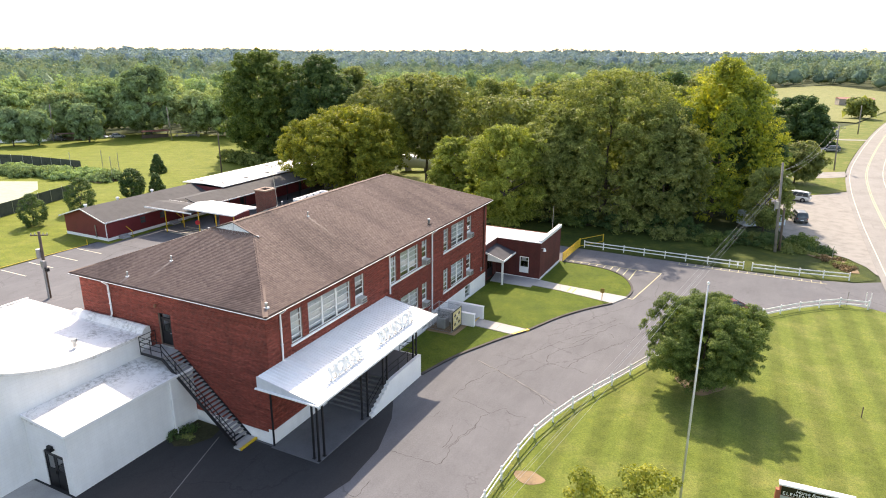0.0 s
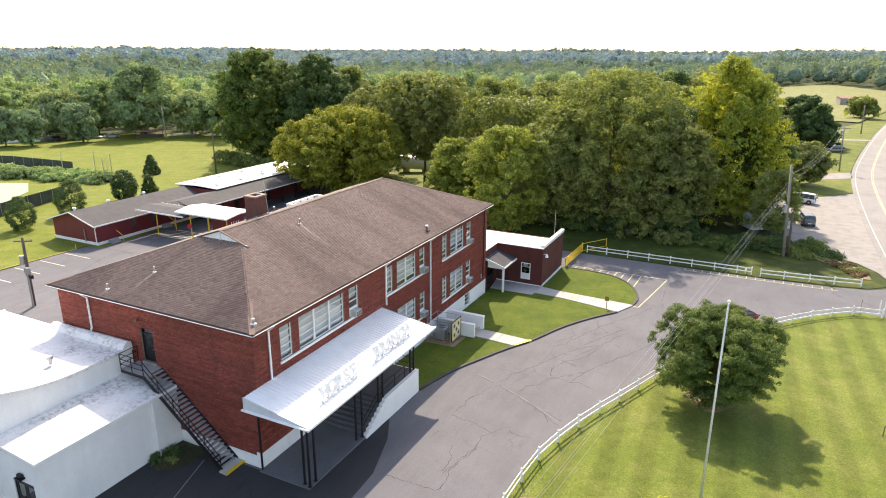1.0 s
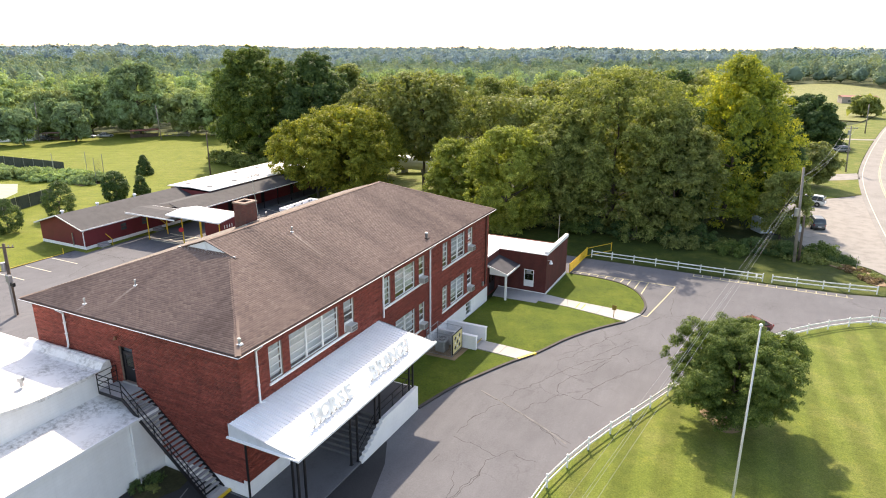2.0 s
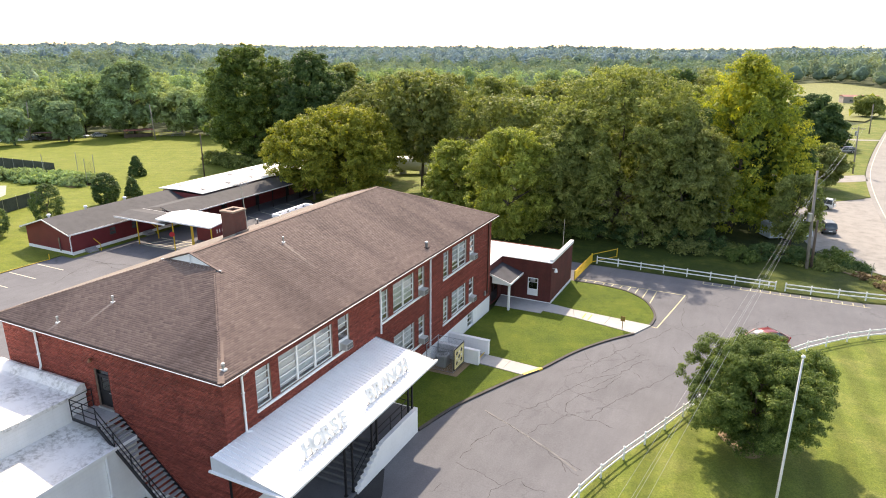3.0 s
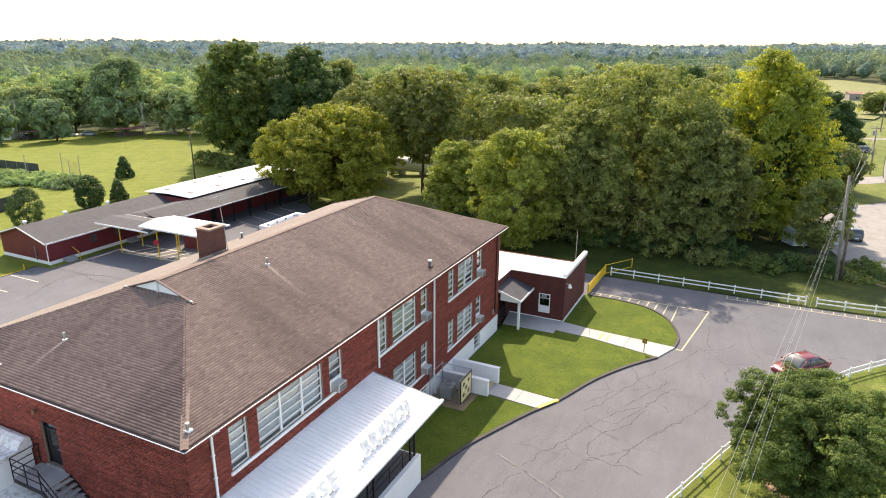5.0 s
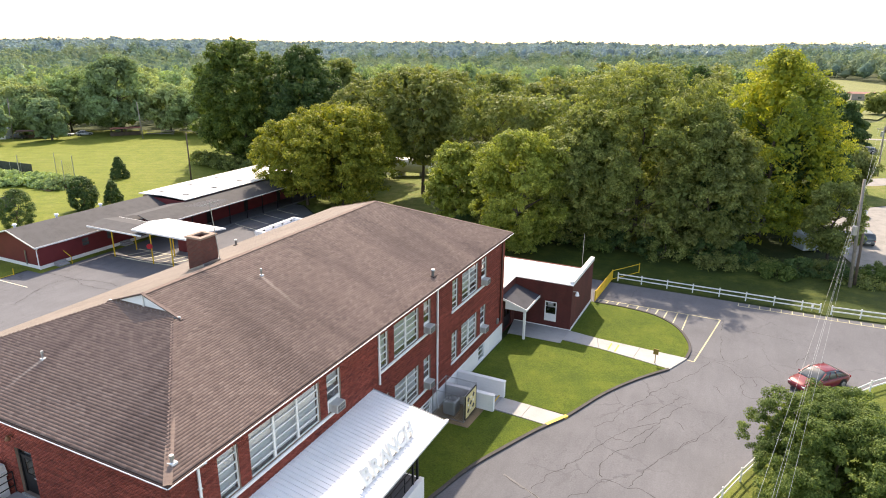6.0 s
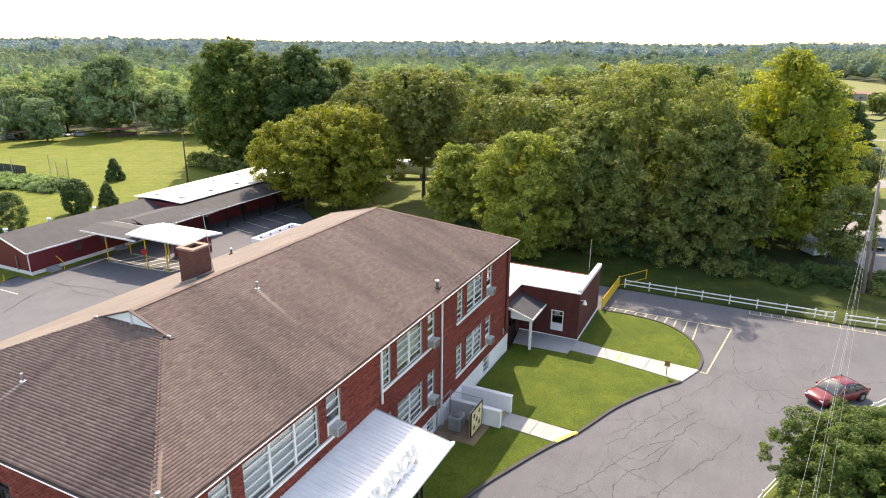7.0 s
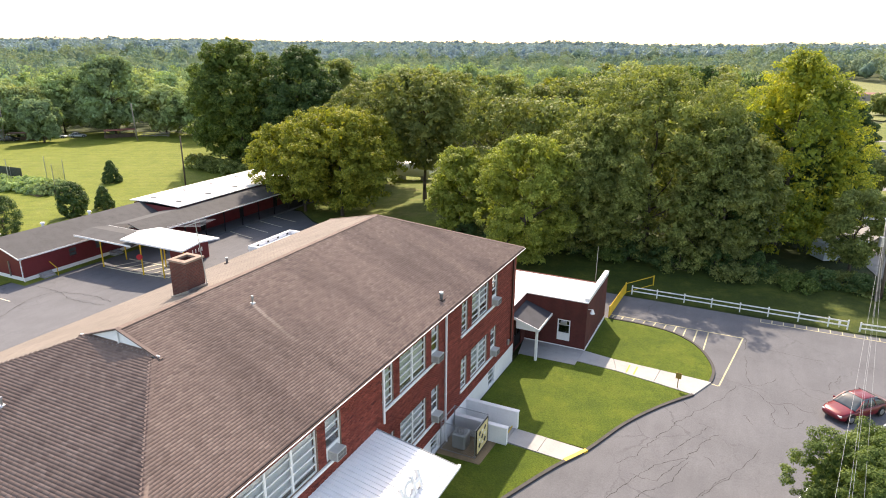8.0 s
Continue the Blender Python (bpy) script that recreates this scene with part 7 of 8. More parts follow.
# ---- trees ----
MAT_LEAF = {
    "green": leaf("leaf_green", (0.1, 0.134, 0.04), (0.212, 0.256, 0.076), (0.4, 0.435, 0.14), 0.36),
    "lawn": leaf("leaf_shade", (0.05, 0.088, 0.022), (0.112, 0.17, 0.043), (0.245, 0.31, 0.085), 0.34),
    "dark": leaf("leaf_dark", (0.036, 0.073, 0.025), (0.074, 0.132, 0.045), (0.16, 0.225, 0.075), 0.32),
    "olive": leaf("leaf_olive", (0.105, 0.134, 0.044), (0.205, 0.24, 0.078), (0.345, 0.37, 0.125), 0.36),
    "yellow": leaf("leaf_yellow", (0.135, 0.19, 0.042), (0.285, 0.345, 0.06), (0.6, 0.55, 0.075), 0.42, 0.16),
    "fresh": leaf("leaf_fresh", (0.12, 0.162, 0.034), (0.26, 0.315, 0.062), (0.46, 0.505, 0.12), 0.4),
    "gold": leaf("leaf_gold", (0.11, 0.142, 0.024), (0.235, 0.262, 0.04), (0.43, 0.415, 0.065), 0.36),
}
def tones(mid, spread):
    return tuple(tuple(c * k for c in mid) for k in (1 - spread, 1.0, 1 + spread))


# Aerial haze is put into these leaf colours, paler and bluer with distance.
MAT_FAR_HAZE = {k: leaf("leaf_far_haze_" + k, *tones(c, 0.3), 0.15, 0.05, 0.0, 0.06) for k, c in (
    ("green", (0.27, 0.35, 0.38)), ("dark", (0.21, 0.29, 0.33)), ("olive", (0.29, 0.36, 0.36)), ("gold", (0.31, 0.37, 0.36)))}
MAT_HILL_HAZE = {k: leaf("leaf_hill_haze_" + k, *tones(c, 0.4), 0.18, 0.07, 0.0, 0.06) for k, c in (
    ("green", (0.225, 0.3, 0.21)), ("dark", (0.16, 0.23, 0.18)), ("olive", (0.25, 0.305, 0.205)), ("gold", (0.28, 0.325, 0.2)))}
MAT_MID_HAZE = {k: leaf("leaf_mid_haze_" + k, *tones(c, 0.5), 0.25, 0.08, 0.0, 0.28) for k, c in (
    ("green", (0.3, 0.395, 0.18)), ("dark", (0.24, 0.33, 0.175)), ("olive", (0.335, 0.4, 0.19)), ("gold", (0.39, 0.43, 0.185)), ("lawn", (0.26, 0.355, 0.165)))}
PROFILES = {
    "broad": (0.16, lambda z: math.sin(math.pi * min(1, max(0, z * 0.93 + 0.07))) ** 0.55),
    "tall": (0.14, lambda z: (1 - abs(2 * z - 0.85) ** 2.4 * 0.75) if z < 0.92 else 0.55),
    "egg": (0.1, lambda z: math.sin(math.pi * (z * 0.86 + 0.12)) ** 0.7),
    "oval": (0.04, lambda z: math.sin(math.pi * (0.16 + 0.83 * z)) ** 0.8),
    "cone": (0.05, lambda z: max(0.06, min(1.0, 1.12 - z ** 1.15))),
    "full": (0.06, lambda z: math.sin(math.pi * (0.14 + 0.83 * z)) ** 0.75),
    "vase": (0.3, lambda z: min(1.0, 0.4 + 1.3 * z) if z < 0.7 else math.sqrt(max(0.05, 1 - ((z - 0.6) / 0.42) ** 2))),
    "round": (0.16, lambda z: math.sin(math.pi * min(1, 0.12 + 0.84 * z)) ** 0.75),
    "spire": (0.05, lambda z: (1 - z) ** 0.42 * min(1.0, 0.55 + 4 * z)),
    "pear": (0.05, lambda z: min(1.0, 0.72 + 1.2 * z) if z < 0.25 else max(0.12, 1.0 - 0.92 * ((z - 0.25) / 0.75) ** 1.7)),
    "bush": (0.0, lambda z: max(0.15, 1 - z ** 2.2)),
}


def leaf_cloud(rng, centres, radii, count, size, droop=0.25, ruffle=0.33, flat=0.8, rise=0.5, stray=0.06, out=0.9):
    """Leaf sprays through the shells of many small lobes, one three-cornered blade each: (verts, faces)."""
    area = radii ** 2
    lobe = rng.choice(len(radii), size=count, p=area / area.sum())
    d = rng.normal(size=(count, 3))
    d[:, 2] = d[:, 2] * 0.85 + 0.4
    d /= np.linalg.norm(d, axis=1)[:, None]
    depth = 1 - 0.6 * rng.random(count) ** 1.6
    depth[rng.random(count) < stray] += 0.3
    p = centres[lobe] + d * (radii[lobe] * depth)[:, None] * np.array([1.1, 1.1, flat])
    nrm = d * out + np.array([0, 0, rise]) + rng.normal(size=(count, 3)) * ruffle
    nrm /= np.linalg.norm(nrm, axis=1)[:, None]
    t = np.cross(nrm, rng.normal(size=(count, 3)))
    t /= np.linalg.norm(t, axis=1)[:, None]
    t[:, 2] -= droop
    b = np.cross(nrm, t)
    s = (size * (0.6 + 0.8 * rng.random(count)))[:, None]
    verts = np.stack([p + t * s * 1.1, p - t * s * 0.45 + b * s * 0.72, p - t * s * 0.45 - b * s * 0.72], 1).reshape(-1, 3)
    return verts, np.arange(count * 3).reshape(-1, 3)


def lobes(rng, profile, width, height, n, lobe, lumpy=1.0, boughs=0):
    """Centres and sizes of a crown's leaf tufts: set over round boughs that stand out of the crown's outline, and some within."""
    z0, shape = PROFILES[profile]
    fine, boughs = boughs > 0, boughs or int(24 + 2.2 * width)
    k0 = rng.random() * 50
    balls = []
    for i in range(boughs):
        u = (i + rng.random()) / boughs
        a = i * 2.39996 + rng.random() * 0.9
        size = width * (0.125 + 0.07 * rng.random()) * (0.42 + 0.58 * shape(u))
        lump = 1.0 + lumpy * 0.22 * noise.noise((math.cos(a) * 1.6 + k0, math.sin(a) * 1.6, u * 3.0))
        size *= 0.62 if fine else 1.0
        reach = max(0.0, width / 2 * shape(u) * lump - size * 0.8)
        z = (z0 + (1 - z0) * u) * height
        z = min(max(z, z0 * height + size * 0.7), height * (1.0 + 0.05 * lumpy * noise.noise((a, k0, 2.0))) - size - lobe)
        balls.append((math.cos(a) * reach, math.sin(a) * reach, z, size))
    balls.append((0.0, 0.0, height - width * 0.15 - lobe, width * 0.15))
    balls = np.array(balls)
    pick = rng.choice(len(balls), size=n, p=balls[:, 3] ** 2 / (balls[:, 3] ** 2).sum())
    d = rng.normal(size=(n, 3))
    axis = balls[pick, :3] - np.array([0, 0, height * 0.45])
    axis /= np.linalg.norm(axis, axis=1)[:, None] + 1e-6
    d = d * 0.75 + axis * 0.55 + np.array([0, 0, 0.35])
    d /= np.linalg.norm(d, axis=1)[:, None]
    rs = lobe * (0.6 + 0.8 * rng.random(n))
    depth = np.where(rng.random(n) < 0.75, 1.0, rng.random(n) ** 0.5) * (1 + 0.1 * rng.normal(size=n) * lumpy)
    cs = balls[pick, :3] + d * (balls[pick, 3] * depth)[:, None] * np.array([1.0, 1.0, 0.95])
    cs[:, 2] = np.maximum(cs[:, 2], 0.35 * rs)
    return cs, rs


def core(rng, radius, z0, z1, shape, around, up, rough):
    """A closed lumpy inner mass of a crown: (verts, quads)."""
    verts, faces = [], []
    for j in range(up):
        u = j / (up - 1)
        for i in range(around):
            a = math.tau * (i + 0.5 * (j % 2)) / around
            r = radius * (shape(u) if 0 < j < up - 1 else 0.12) * (1 + rough * rng.normal())
            verts.append((r * math.cos(a), r * math.sin(a), z0 + (z1 - z0) * (u + (0.06 * rng.normal() if 0 < j < up - 1 else 0))))
    for j in range(up - 1):
        for i in range(around):
            k = (i + 1) % around
            faces.append((j * around + i, j * around + k, (j + 1) * around + k))
            faces.append((j * around + i, (j + 1) * around + k, (j + 1) * around + i))
    return np.array(verts), np.array(faces)


def grow(name, seed, profile, width, height, n_lobes, lobe, leaves, size, material, label, category="tree", droop=0.25, lumpy=1.0, boughs=0):
    """A tree at the origin: a tapered trunk with limbs, and a crown."""
    rng = np.random.default_rng(seed)
    cs, rs = lobes(rng, profile, width, height, n_lobes, lobe, lumpy, boughs)
    tree = thing(name, label, category)
    z0 = PROFILES[profile][0]
    bm = bmesh.new()
    r0 = 0.013 * height + 0.05
    top = height * 0.7
    pts = [Vector((rng.normal() * 0.05 * k, rng.normal() * 0.05 * k, -0.3 + (top + 0.3) * k / 6)) for k in range(7)]
    tube(bm, pts, [r0 * (1.25 if k == 0 else 1 - 0.14 * k) for k in range(7)], 8)
    for i in rng.choice(len(rs), size=min(len(rs), 14), replace=False):
        c = Vector(cs[i])
        h = min(top * 0.9, max(z0 * height * 0.8, c.z - math.hypot(c.x, c.y) * 0.7))
        a = Vector((0, 0, h))
        mid = a.lerp(c, 0.5) + Vector((0, 0, -0.06 * height * rng.random()))
        tube(bm, [a, mid, c], [r0 * 0.34, r0 * 0.2, r0 * 0.05], 5)
    part("trunk", bm, MAT_BARK, tree)
    v, f = leaf_cloud(rng, cs, rs, leaves, size, droop)
    if width > 6:
        v2, f2 = leaf_cloud(rng, cs * np.array([0.74, 0.74, 0.94]), rs * 1.2, int(leaves * 0.16), size * 2.4, droop, 0.6)
        v, f = np.concatenate([v, v2]), np.concatenate([f, f2 + len(v)])
    part("crown", np_mesh("crown", v, f), material, tree)
    return tree


def stand(x, y, turn=0, sx=1.0, sz=1.0):
    return Matrix.Translation((x, y, land(x, y))) @ Matrix.Rotation(radians(turn), 4, "Z") @ Matrix.Diagonal((sx, sx, sz, 1))


def put(tree, x, y, turn=0, sx=1.0, sz=1.0):
    tree.matrix_basis = stand(x, y, turn, sx, sz)
    return tree


TREES = [  # name, kind of leaf, profile, x, y, width, height, lobes, leaves
    ("broadleaf_tree", "green", "full", 4.2, 71.5, 20.5, 22.4, 120, 26000, "tall broad green tree in the wood's front row"),
    ("broadleaf_tree", "fresh", "full", -8.2, 61.0, 12.5, 14.8, 70, 16000, "full light green tree behind the annex"),
    ("broadleaf_tree", "green", "full", -2.0, 68.0, 13.5, 17.0, 80, 18000, "dense green tree at the wood's edge"),
    ("broadleaf_tree", "olive", "full", 12.9, 70.0, 12.0, 16.0, 80, 18000, "olive green tree near the utility poles"),
    ("yellowing_tree", "yellow", "pear", 19.0, 80.5, 19.5, 24.4, 95, 21000, "tall tree turning yellow above the wood"),
    ("broadleaf_tree", "green", "full", -19.7, 82.3, 12.0, 20.3, 60, 9000, "upright green tree in the wood"),
    ("broadleaf_tree", "olive", "vase", -34.2, 85.3, 17.0, 21.4, 80, 12000, "olive broad tree behind the school roof"),
    ("broadleaf_tree", "olive", "broad", -50.4, 94.0, 16.0, 19.8, 70, 10000, "olive tree in the second row"),
    ("golden_tree", "gold", "round", -41.6, 71.5, 18.5, 16.9, 100, 17000, "broad golden green tree beside the long classrooms"),
    ("golden_tree", "gold", "round", -49.5, 72.5, 16.0, 15.2, 80, 13000, "rounded golden green tree beside the white roof"),
    ("dark_tree", "lawn", "full", -85.9, 98.5, 21.0, 27.0, 110, 15000, "huge deep green tree by the field"),
    ("dark_tree", "dark", "full", -71.0, 101.0, 17.0, 26.0, 90, 13000, "huge dark green tree beside its neighbour"),
    ("broadleaf_tree", "green", "tall", -73.1, 119, 11.0, 22.6, 40, 5000, "light green treetop behind the dark trees"),
    ("broadleaf_tree", "dark", "broad", 22.8, 86.0, 10.0, 17.4, 60, 10000, "dark green tree below the yellow one"),
    ("broadleaf_tree", "dark", "bush", 33.2, 180, 18.0, 13.6, 70, 8000, "dark broad tree beside the road's bend"),
    ("broadleaf_tree", "green", "broad", 58.3, 288, 8.0, 9.2, 25, 1500, "small round tree far up the road"),
    ("broadleaf_tree", "green", "full", -2.6, 66.0, 10.0, 15.0, 55, 9000, "green tree filling the wood's edge"),
    ("broadleaf_tree", "dark", "full", 12.4, 75.0, 11.0, 18.0, 60, 9000, "shaded green tree within the wood"),
    ("broadleaf_tree", "fresh", "full", -20.2, 68.5, 9.0, 11.6, 50, 8000, "smaller green tree beyond the annex"),
    ("broadleaf_tree", "olive", "broad", -14.1, 97.0, 14.0, 18.8, 60, 8000, "olive treetop in the wood"),
    ("broadleaf_tree", "green", "broad", 10.6, 97.2, 13.0, 19.2, 60, 8000, "green treetop in the wood"),
    ("broadleaf_tree", "olive", "broad", 31.4, 117, 9.0, 8.4, 30, 4500, "scrubby tree beside the gravel drive"),
    ("broadleaf_tree", "green", "broad", 26.6, 72.5, 6.0, 10.0, 50, 9000, "green tree leaning over the parked vans"),
    ("field_tree", "green", "broad", -192.3, 100.4, 15.9, 17.0, 45, 3600, "green tree at the field's far edge"),
    ("field_tree", "olive", "broad", -178.8, 109.7, 17.0, 15.3, 45, 3600, "olive tree at the field's far edge"),
    ("field_tree", "green", "tall", -177.3, 120.8, 17.0, 18.2, 45, 3600, "green tree behind the field"),
    ("field_tree", "dark", "tall", -153.9, 120.3, 18.0, 22.7, 50, 4200, "tall dark tree behind the field"),
    ("field_tree", "olive", "broad", -143.4, 129.3, 13.8, 14.8, 40, 3400, "olive tree behind the field"),
    ("field_tree", "green", "broad", -132.9, 129.3, 12.7, 13.1, 40, 3400, "green tree behind the field"),
    ("field_tree", "green", "broad", -162.8, 126.1, 12.7, 14.8, 40, 3400, "green tree behind the field"),
    ("field_tree", "green", "broad", -213.1, 98.5, 17.0, 18.0, 45, 3600, "green tree at the field's far edge"),
    ("field_tree", "green", "full", -176.5, 108, 13.0, 13.5, 45, 3600, "green tree beside the mobile home"),
    ("field_tree", "dark", "broad", -172.0, 87.0, 8.0, 11.5, 45, 3600, "open green tree before the mobile homes"),
    ("field_tree", "dark", "broad", -165.5, 90.5, 7.0, 10.5, 45, 3600, "open green tree before the mobile homes"),
    ("field_tree", "dark", "broad", -158.5, 101.5, 8.5, 12.0, 45, 3600, "green tree beside the open shed"),
    ("young_tree", "dark", "oval", -75.9, 32.3, 3.7, 5.3, 30, 5500, "small round clipped tree on the field"),
    ("young_tree", "dark", "oval", -77.7, 41.7, 4.5, 6.1, 30, 6500, "small oval clipped tree behind the classrooms"),
    ("young_tree", "dark", "oval", -79.4, 53.3, 4.1, 5.7, 30, 6500, "small oval clipped tree behind the classrooms"),
    ("young_evergreen", "dark", "cone", -96.0, 73.2, 3.2, 4.4, 24, 2600, "small dark evergreen on the field"),
    ("young_evergreen", "dark", "cone", -79.6, 58.8, 2.9, 3.9, 24, 2600, "small dark evergreen behind the classrooms"),
]
for i, (name, tone, prof, x, y, w, h, nl, leaves, label) in enumerate(TREES):
    dist = math.hypot(x - 19, y + 17)
    young = name.startswith("young")
    lobe = 0.085 * w if young else max(0.034 * w, 0.0058 * dist)
    n = int((1.9 if young else 0.85) * w * h / lobe ** 2)
    front = dist < 115 and not young
    fill = 2.6 if front else 1.7 if dist < 130 else 3.6
    # Western trees beyond 170 m take leaf colours with haze mixed in.
    put(grow(name, 100 + i, prof, w, h, n, lobe, int(leaves * fill), max(0.13, (0.0021 if 115 < dist < 130 else 0.00155) * dist) * (0.55 if young else 1), (MAT_MID_HAZE if dist > 170 and x < 0 else MAT_LEAF)[tone], label, lumpy=0.15 if young else 1.0, boughs=110 if young else 0), x, y, i * 47 % 360)
put(grow("lawn_tree", 7, "round", 8.5, 7.3, 820, 0.31, 150000, 0.052, MAT_LEAF["lawn"], "round green shade tree on the striped lawn", lumpy=1.0), 23.25, 21.6, 40)

put(grow("sapling", 21, "cone", 2.8, 4.9, 30, 0.42, 3200, 0.09, MAT_LEAF["gold"], "young pale green sapling on the front lawn"), 19.4, 0.4, 10)
put(grow("sapling", 22, "egg", 3.8, 5.3, 40, 0.45, 5600, 0.09, MAT_LEAF["gold"], "young pale green sapling on the front lawn"), 22.6, 0.9, 80)
for i in range(26):
    x = 33.5 - 2.05 * i
    w, h = 3.4 + 1.6 * ((i * 7) % 5) / 4, (1.5 + 2.0 * ((i * 11) % 7) / 6) * (0.62 if x > 19 else 1.0)
    y = 66.2 + 1.6 * math.sin(i * 1.9) + (1.0 if x > 24 else 0)
    put(grow("bush", 300 + i, "bush", w, h, 70, 0.1 * w, 4200, 0.1, MAT_LEAF[("dark", "lawn", "green", "dark", "olive")[i % 5]], "dense low green bush at the wood's foot", "bush"), x, y, 31 * i)
for i, (x, y, w, h, tone) in enumerate(((-6.6, -0.9, 1.1, 0.5, "dark"), (-6.8, -2.0, 0.8, 0.6, "dark"), (-6.0, -1.5, 0.8, 0.3, "olive"))):
    put(grow("weed", 330 + i, "bush", w, h, 22, 0.2 * w, 900, 0.05, MAT_LEAF[tone], "small weedy plant at the wall's foot", "weed"), x, y, 31 * i)
MAT_BRUSH = leaf("dry_brush", (0.09, 0.06, 0.03), (0.16, 0.11, 0.05), (0.24, 0.17, 0.08))
for i, (x, y, w) in enumerate(((32.6, 64.6, 1.5), (33.5, 64.1, 1.7), (34.3, 63.0, 1.6), (34.9, 61.9, 1.5), (35.4, 60.9, 1.6), (36.0, 59.7, 1.5), (36.4, 62.0, 1.3), (35.4, 63.6, 1.3), (36.6, 60.6, 1.2))):
    put(grow("dry_brush_clump", 400 + i, "bush", w, 0.55, 14, 0.25, 900, 0.08, MAT_BRUSH if i % 3 else MAT_LEAF["olive"], "dry brown brush in the ditch", "bush"), x, y, 40 * i)
for i in range(6):
    put(grow("hedge_bush", 340 + i, "bush", 5.5, 3.0, 90, 0.45, 5200, 0.17, MAT_LEAF["green"], "low green hedge clump under the dark trees", "bush"), -94 + 4.2 * i, 92.6 - 0.6 * i, 50 * i)
for i in range(9):
    # These weeds share the mid-distance leaf colour with painted haze.
    put(grow("weed_clump", 360 + i, "bush", 6.5, 2.3, 90, 0.5, 5200, 0.17, MAT_MID_HAZE["green"], "tall weeds along the old court", "bush"), -126 + 3.4 * i, 58.5 + 0.7 * i - (i % 3), 50 * i)

# woods out to the horizon
CLEAR = [
    [(-60, -60), (-230, -60), (-240, 60), (-222, 94), (-184, 116), (-148, 128), (-108, 118), (-62, 92), (-52, 74), (-30, 63), (-12, 55), (26, 63), (22, 85), (18, 110), (20, 200), (24, 300), (14, 548),
     (72, 570), (118, 470), (84, 330), (70, 250), (60, 190), (52, 130), (52, -60)],
    [(-58, 68), (-18, 56), (-26, 100), (-36, 128), (-64, 130)],
]


def inside(x, y, poly):
    odd = False
    for (x0, y0), (x1, y1) in zip(poly, poly[1:] + poly[:1]):
        if (y0 > y) != (y1 > y) and x < (x1 - x0) * (y - y0) / (y1 - y0) + x0:
            odd = not odd
    return odd


def woods():
    rng = np.random.default_rng(5)
    stock = {k: ([], [], 0) for k in ("green", "dark", "olive", "gold")}
    bins = {k: [] for k in stock}
    r = 95.0
    while r < 3300:
        s = max(9.2, r * 0.026) if r < 330 else r * (0.021 if r < 900 else 0.015)
        n = int(radians(78) * r / s)
        for i in range(n):
            a = radians(-64 + 78 * (i + rng.random()) / n)
            rr = r + (rng.random() - 0.5) * s
            x, y = 19 + rr * math.sin(a), -17 + rr * math.cos(a)
            if any(inside(x, y, p) for p in CLEAR):
                continue
            if any(math.hypot(x - t[3], y - t[4]) < 0.33 * t[5] for t in TREES):
                continue
            bins[("green", "dark", "olive", "green", "olive", "dark", "gold")[int(rng.random() * 6.25)]].append((x, y, rr, s))
        r += s * (0.85 if r < 330 else 1.3 if r < 900 else 2.0)
    for tone, spots in bins.items():
        # Each distance band has its own amount of haze in the leaf colour.
        for lo, hi, mats in ((0, 210, MAT_LEAF), (210, 430, MAT_MID_HAZE), (430, 900, MAT_HILL_HAZE), (900, 9e9, MAT_FAR_HAZE)):
            vs, fs, at = [], [], 0
            for x, y, rr, s in spots:
                if not lo <= rr < hi:
                    continue
                near = rr < 330
                h = (9 + 14 * rng.random() ** 1.4) * (0.85 if rr > 1200 else 1)
                w = max(10.5 if near else 8.5, s * 1.2) * (0.75 + 0.5 * rng.random())
                k = 24 if near else 6
                a, t = rng.random(k) * math.tau, rng.random(k)
                d = w * (0.4 - 0.24 * t) * (0.6 + 0.4 * rng.random(k))
                cs = np.stack([np.cos(a) * d, np.sin(a) * d, h * ((0.4 + 0.46 * t) if near else (0.22 + 0.6 * t))], 1)
                rs = np.minimum(w * (0.11 + 0.08 * rng.random(k)), h * 0.22) * (1.0 if near else 1.75)
                size = max(0.26, 0.0021 * rr) if near else w * (0.055 if rr < 900 else 0.085)
                count = int(1.2 * w * h / (1.2 * size ** 2)) if near else 150 if rr < 900 else 50
                v, f = leaf_cloud(rng, cs, rs, count, size, 0.1, 0.4 if near else 0.25, 0.8, 0.3, 0.06, 0.7 if near else 1.1)
                crown_shape = lambda u: (0.7 + 0.6 * u) if u < 0.45 else math.sqrt(max(0.02, 1 - ((u - 0.3) / 0.72) ** 2))
                dome = core(rng, w * 0.3, h * 0.12, h * 0.7, crown_shape, 6, 5, 0.16)
                if not near:
                    v, f = np.concatenate([v, dome[0]]), np.concatenate([f, dome[1] + len(v)])
                vs.append(v + np.array([x, y, land(x, y)]))
                fs.append(f + at)
                at += len(v)
            if vs:
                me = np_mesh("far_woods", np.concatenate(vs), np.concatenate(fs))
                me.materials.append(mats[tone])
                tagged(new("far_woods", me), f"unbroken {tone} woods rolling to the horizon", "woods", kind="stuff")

woods()

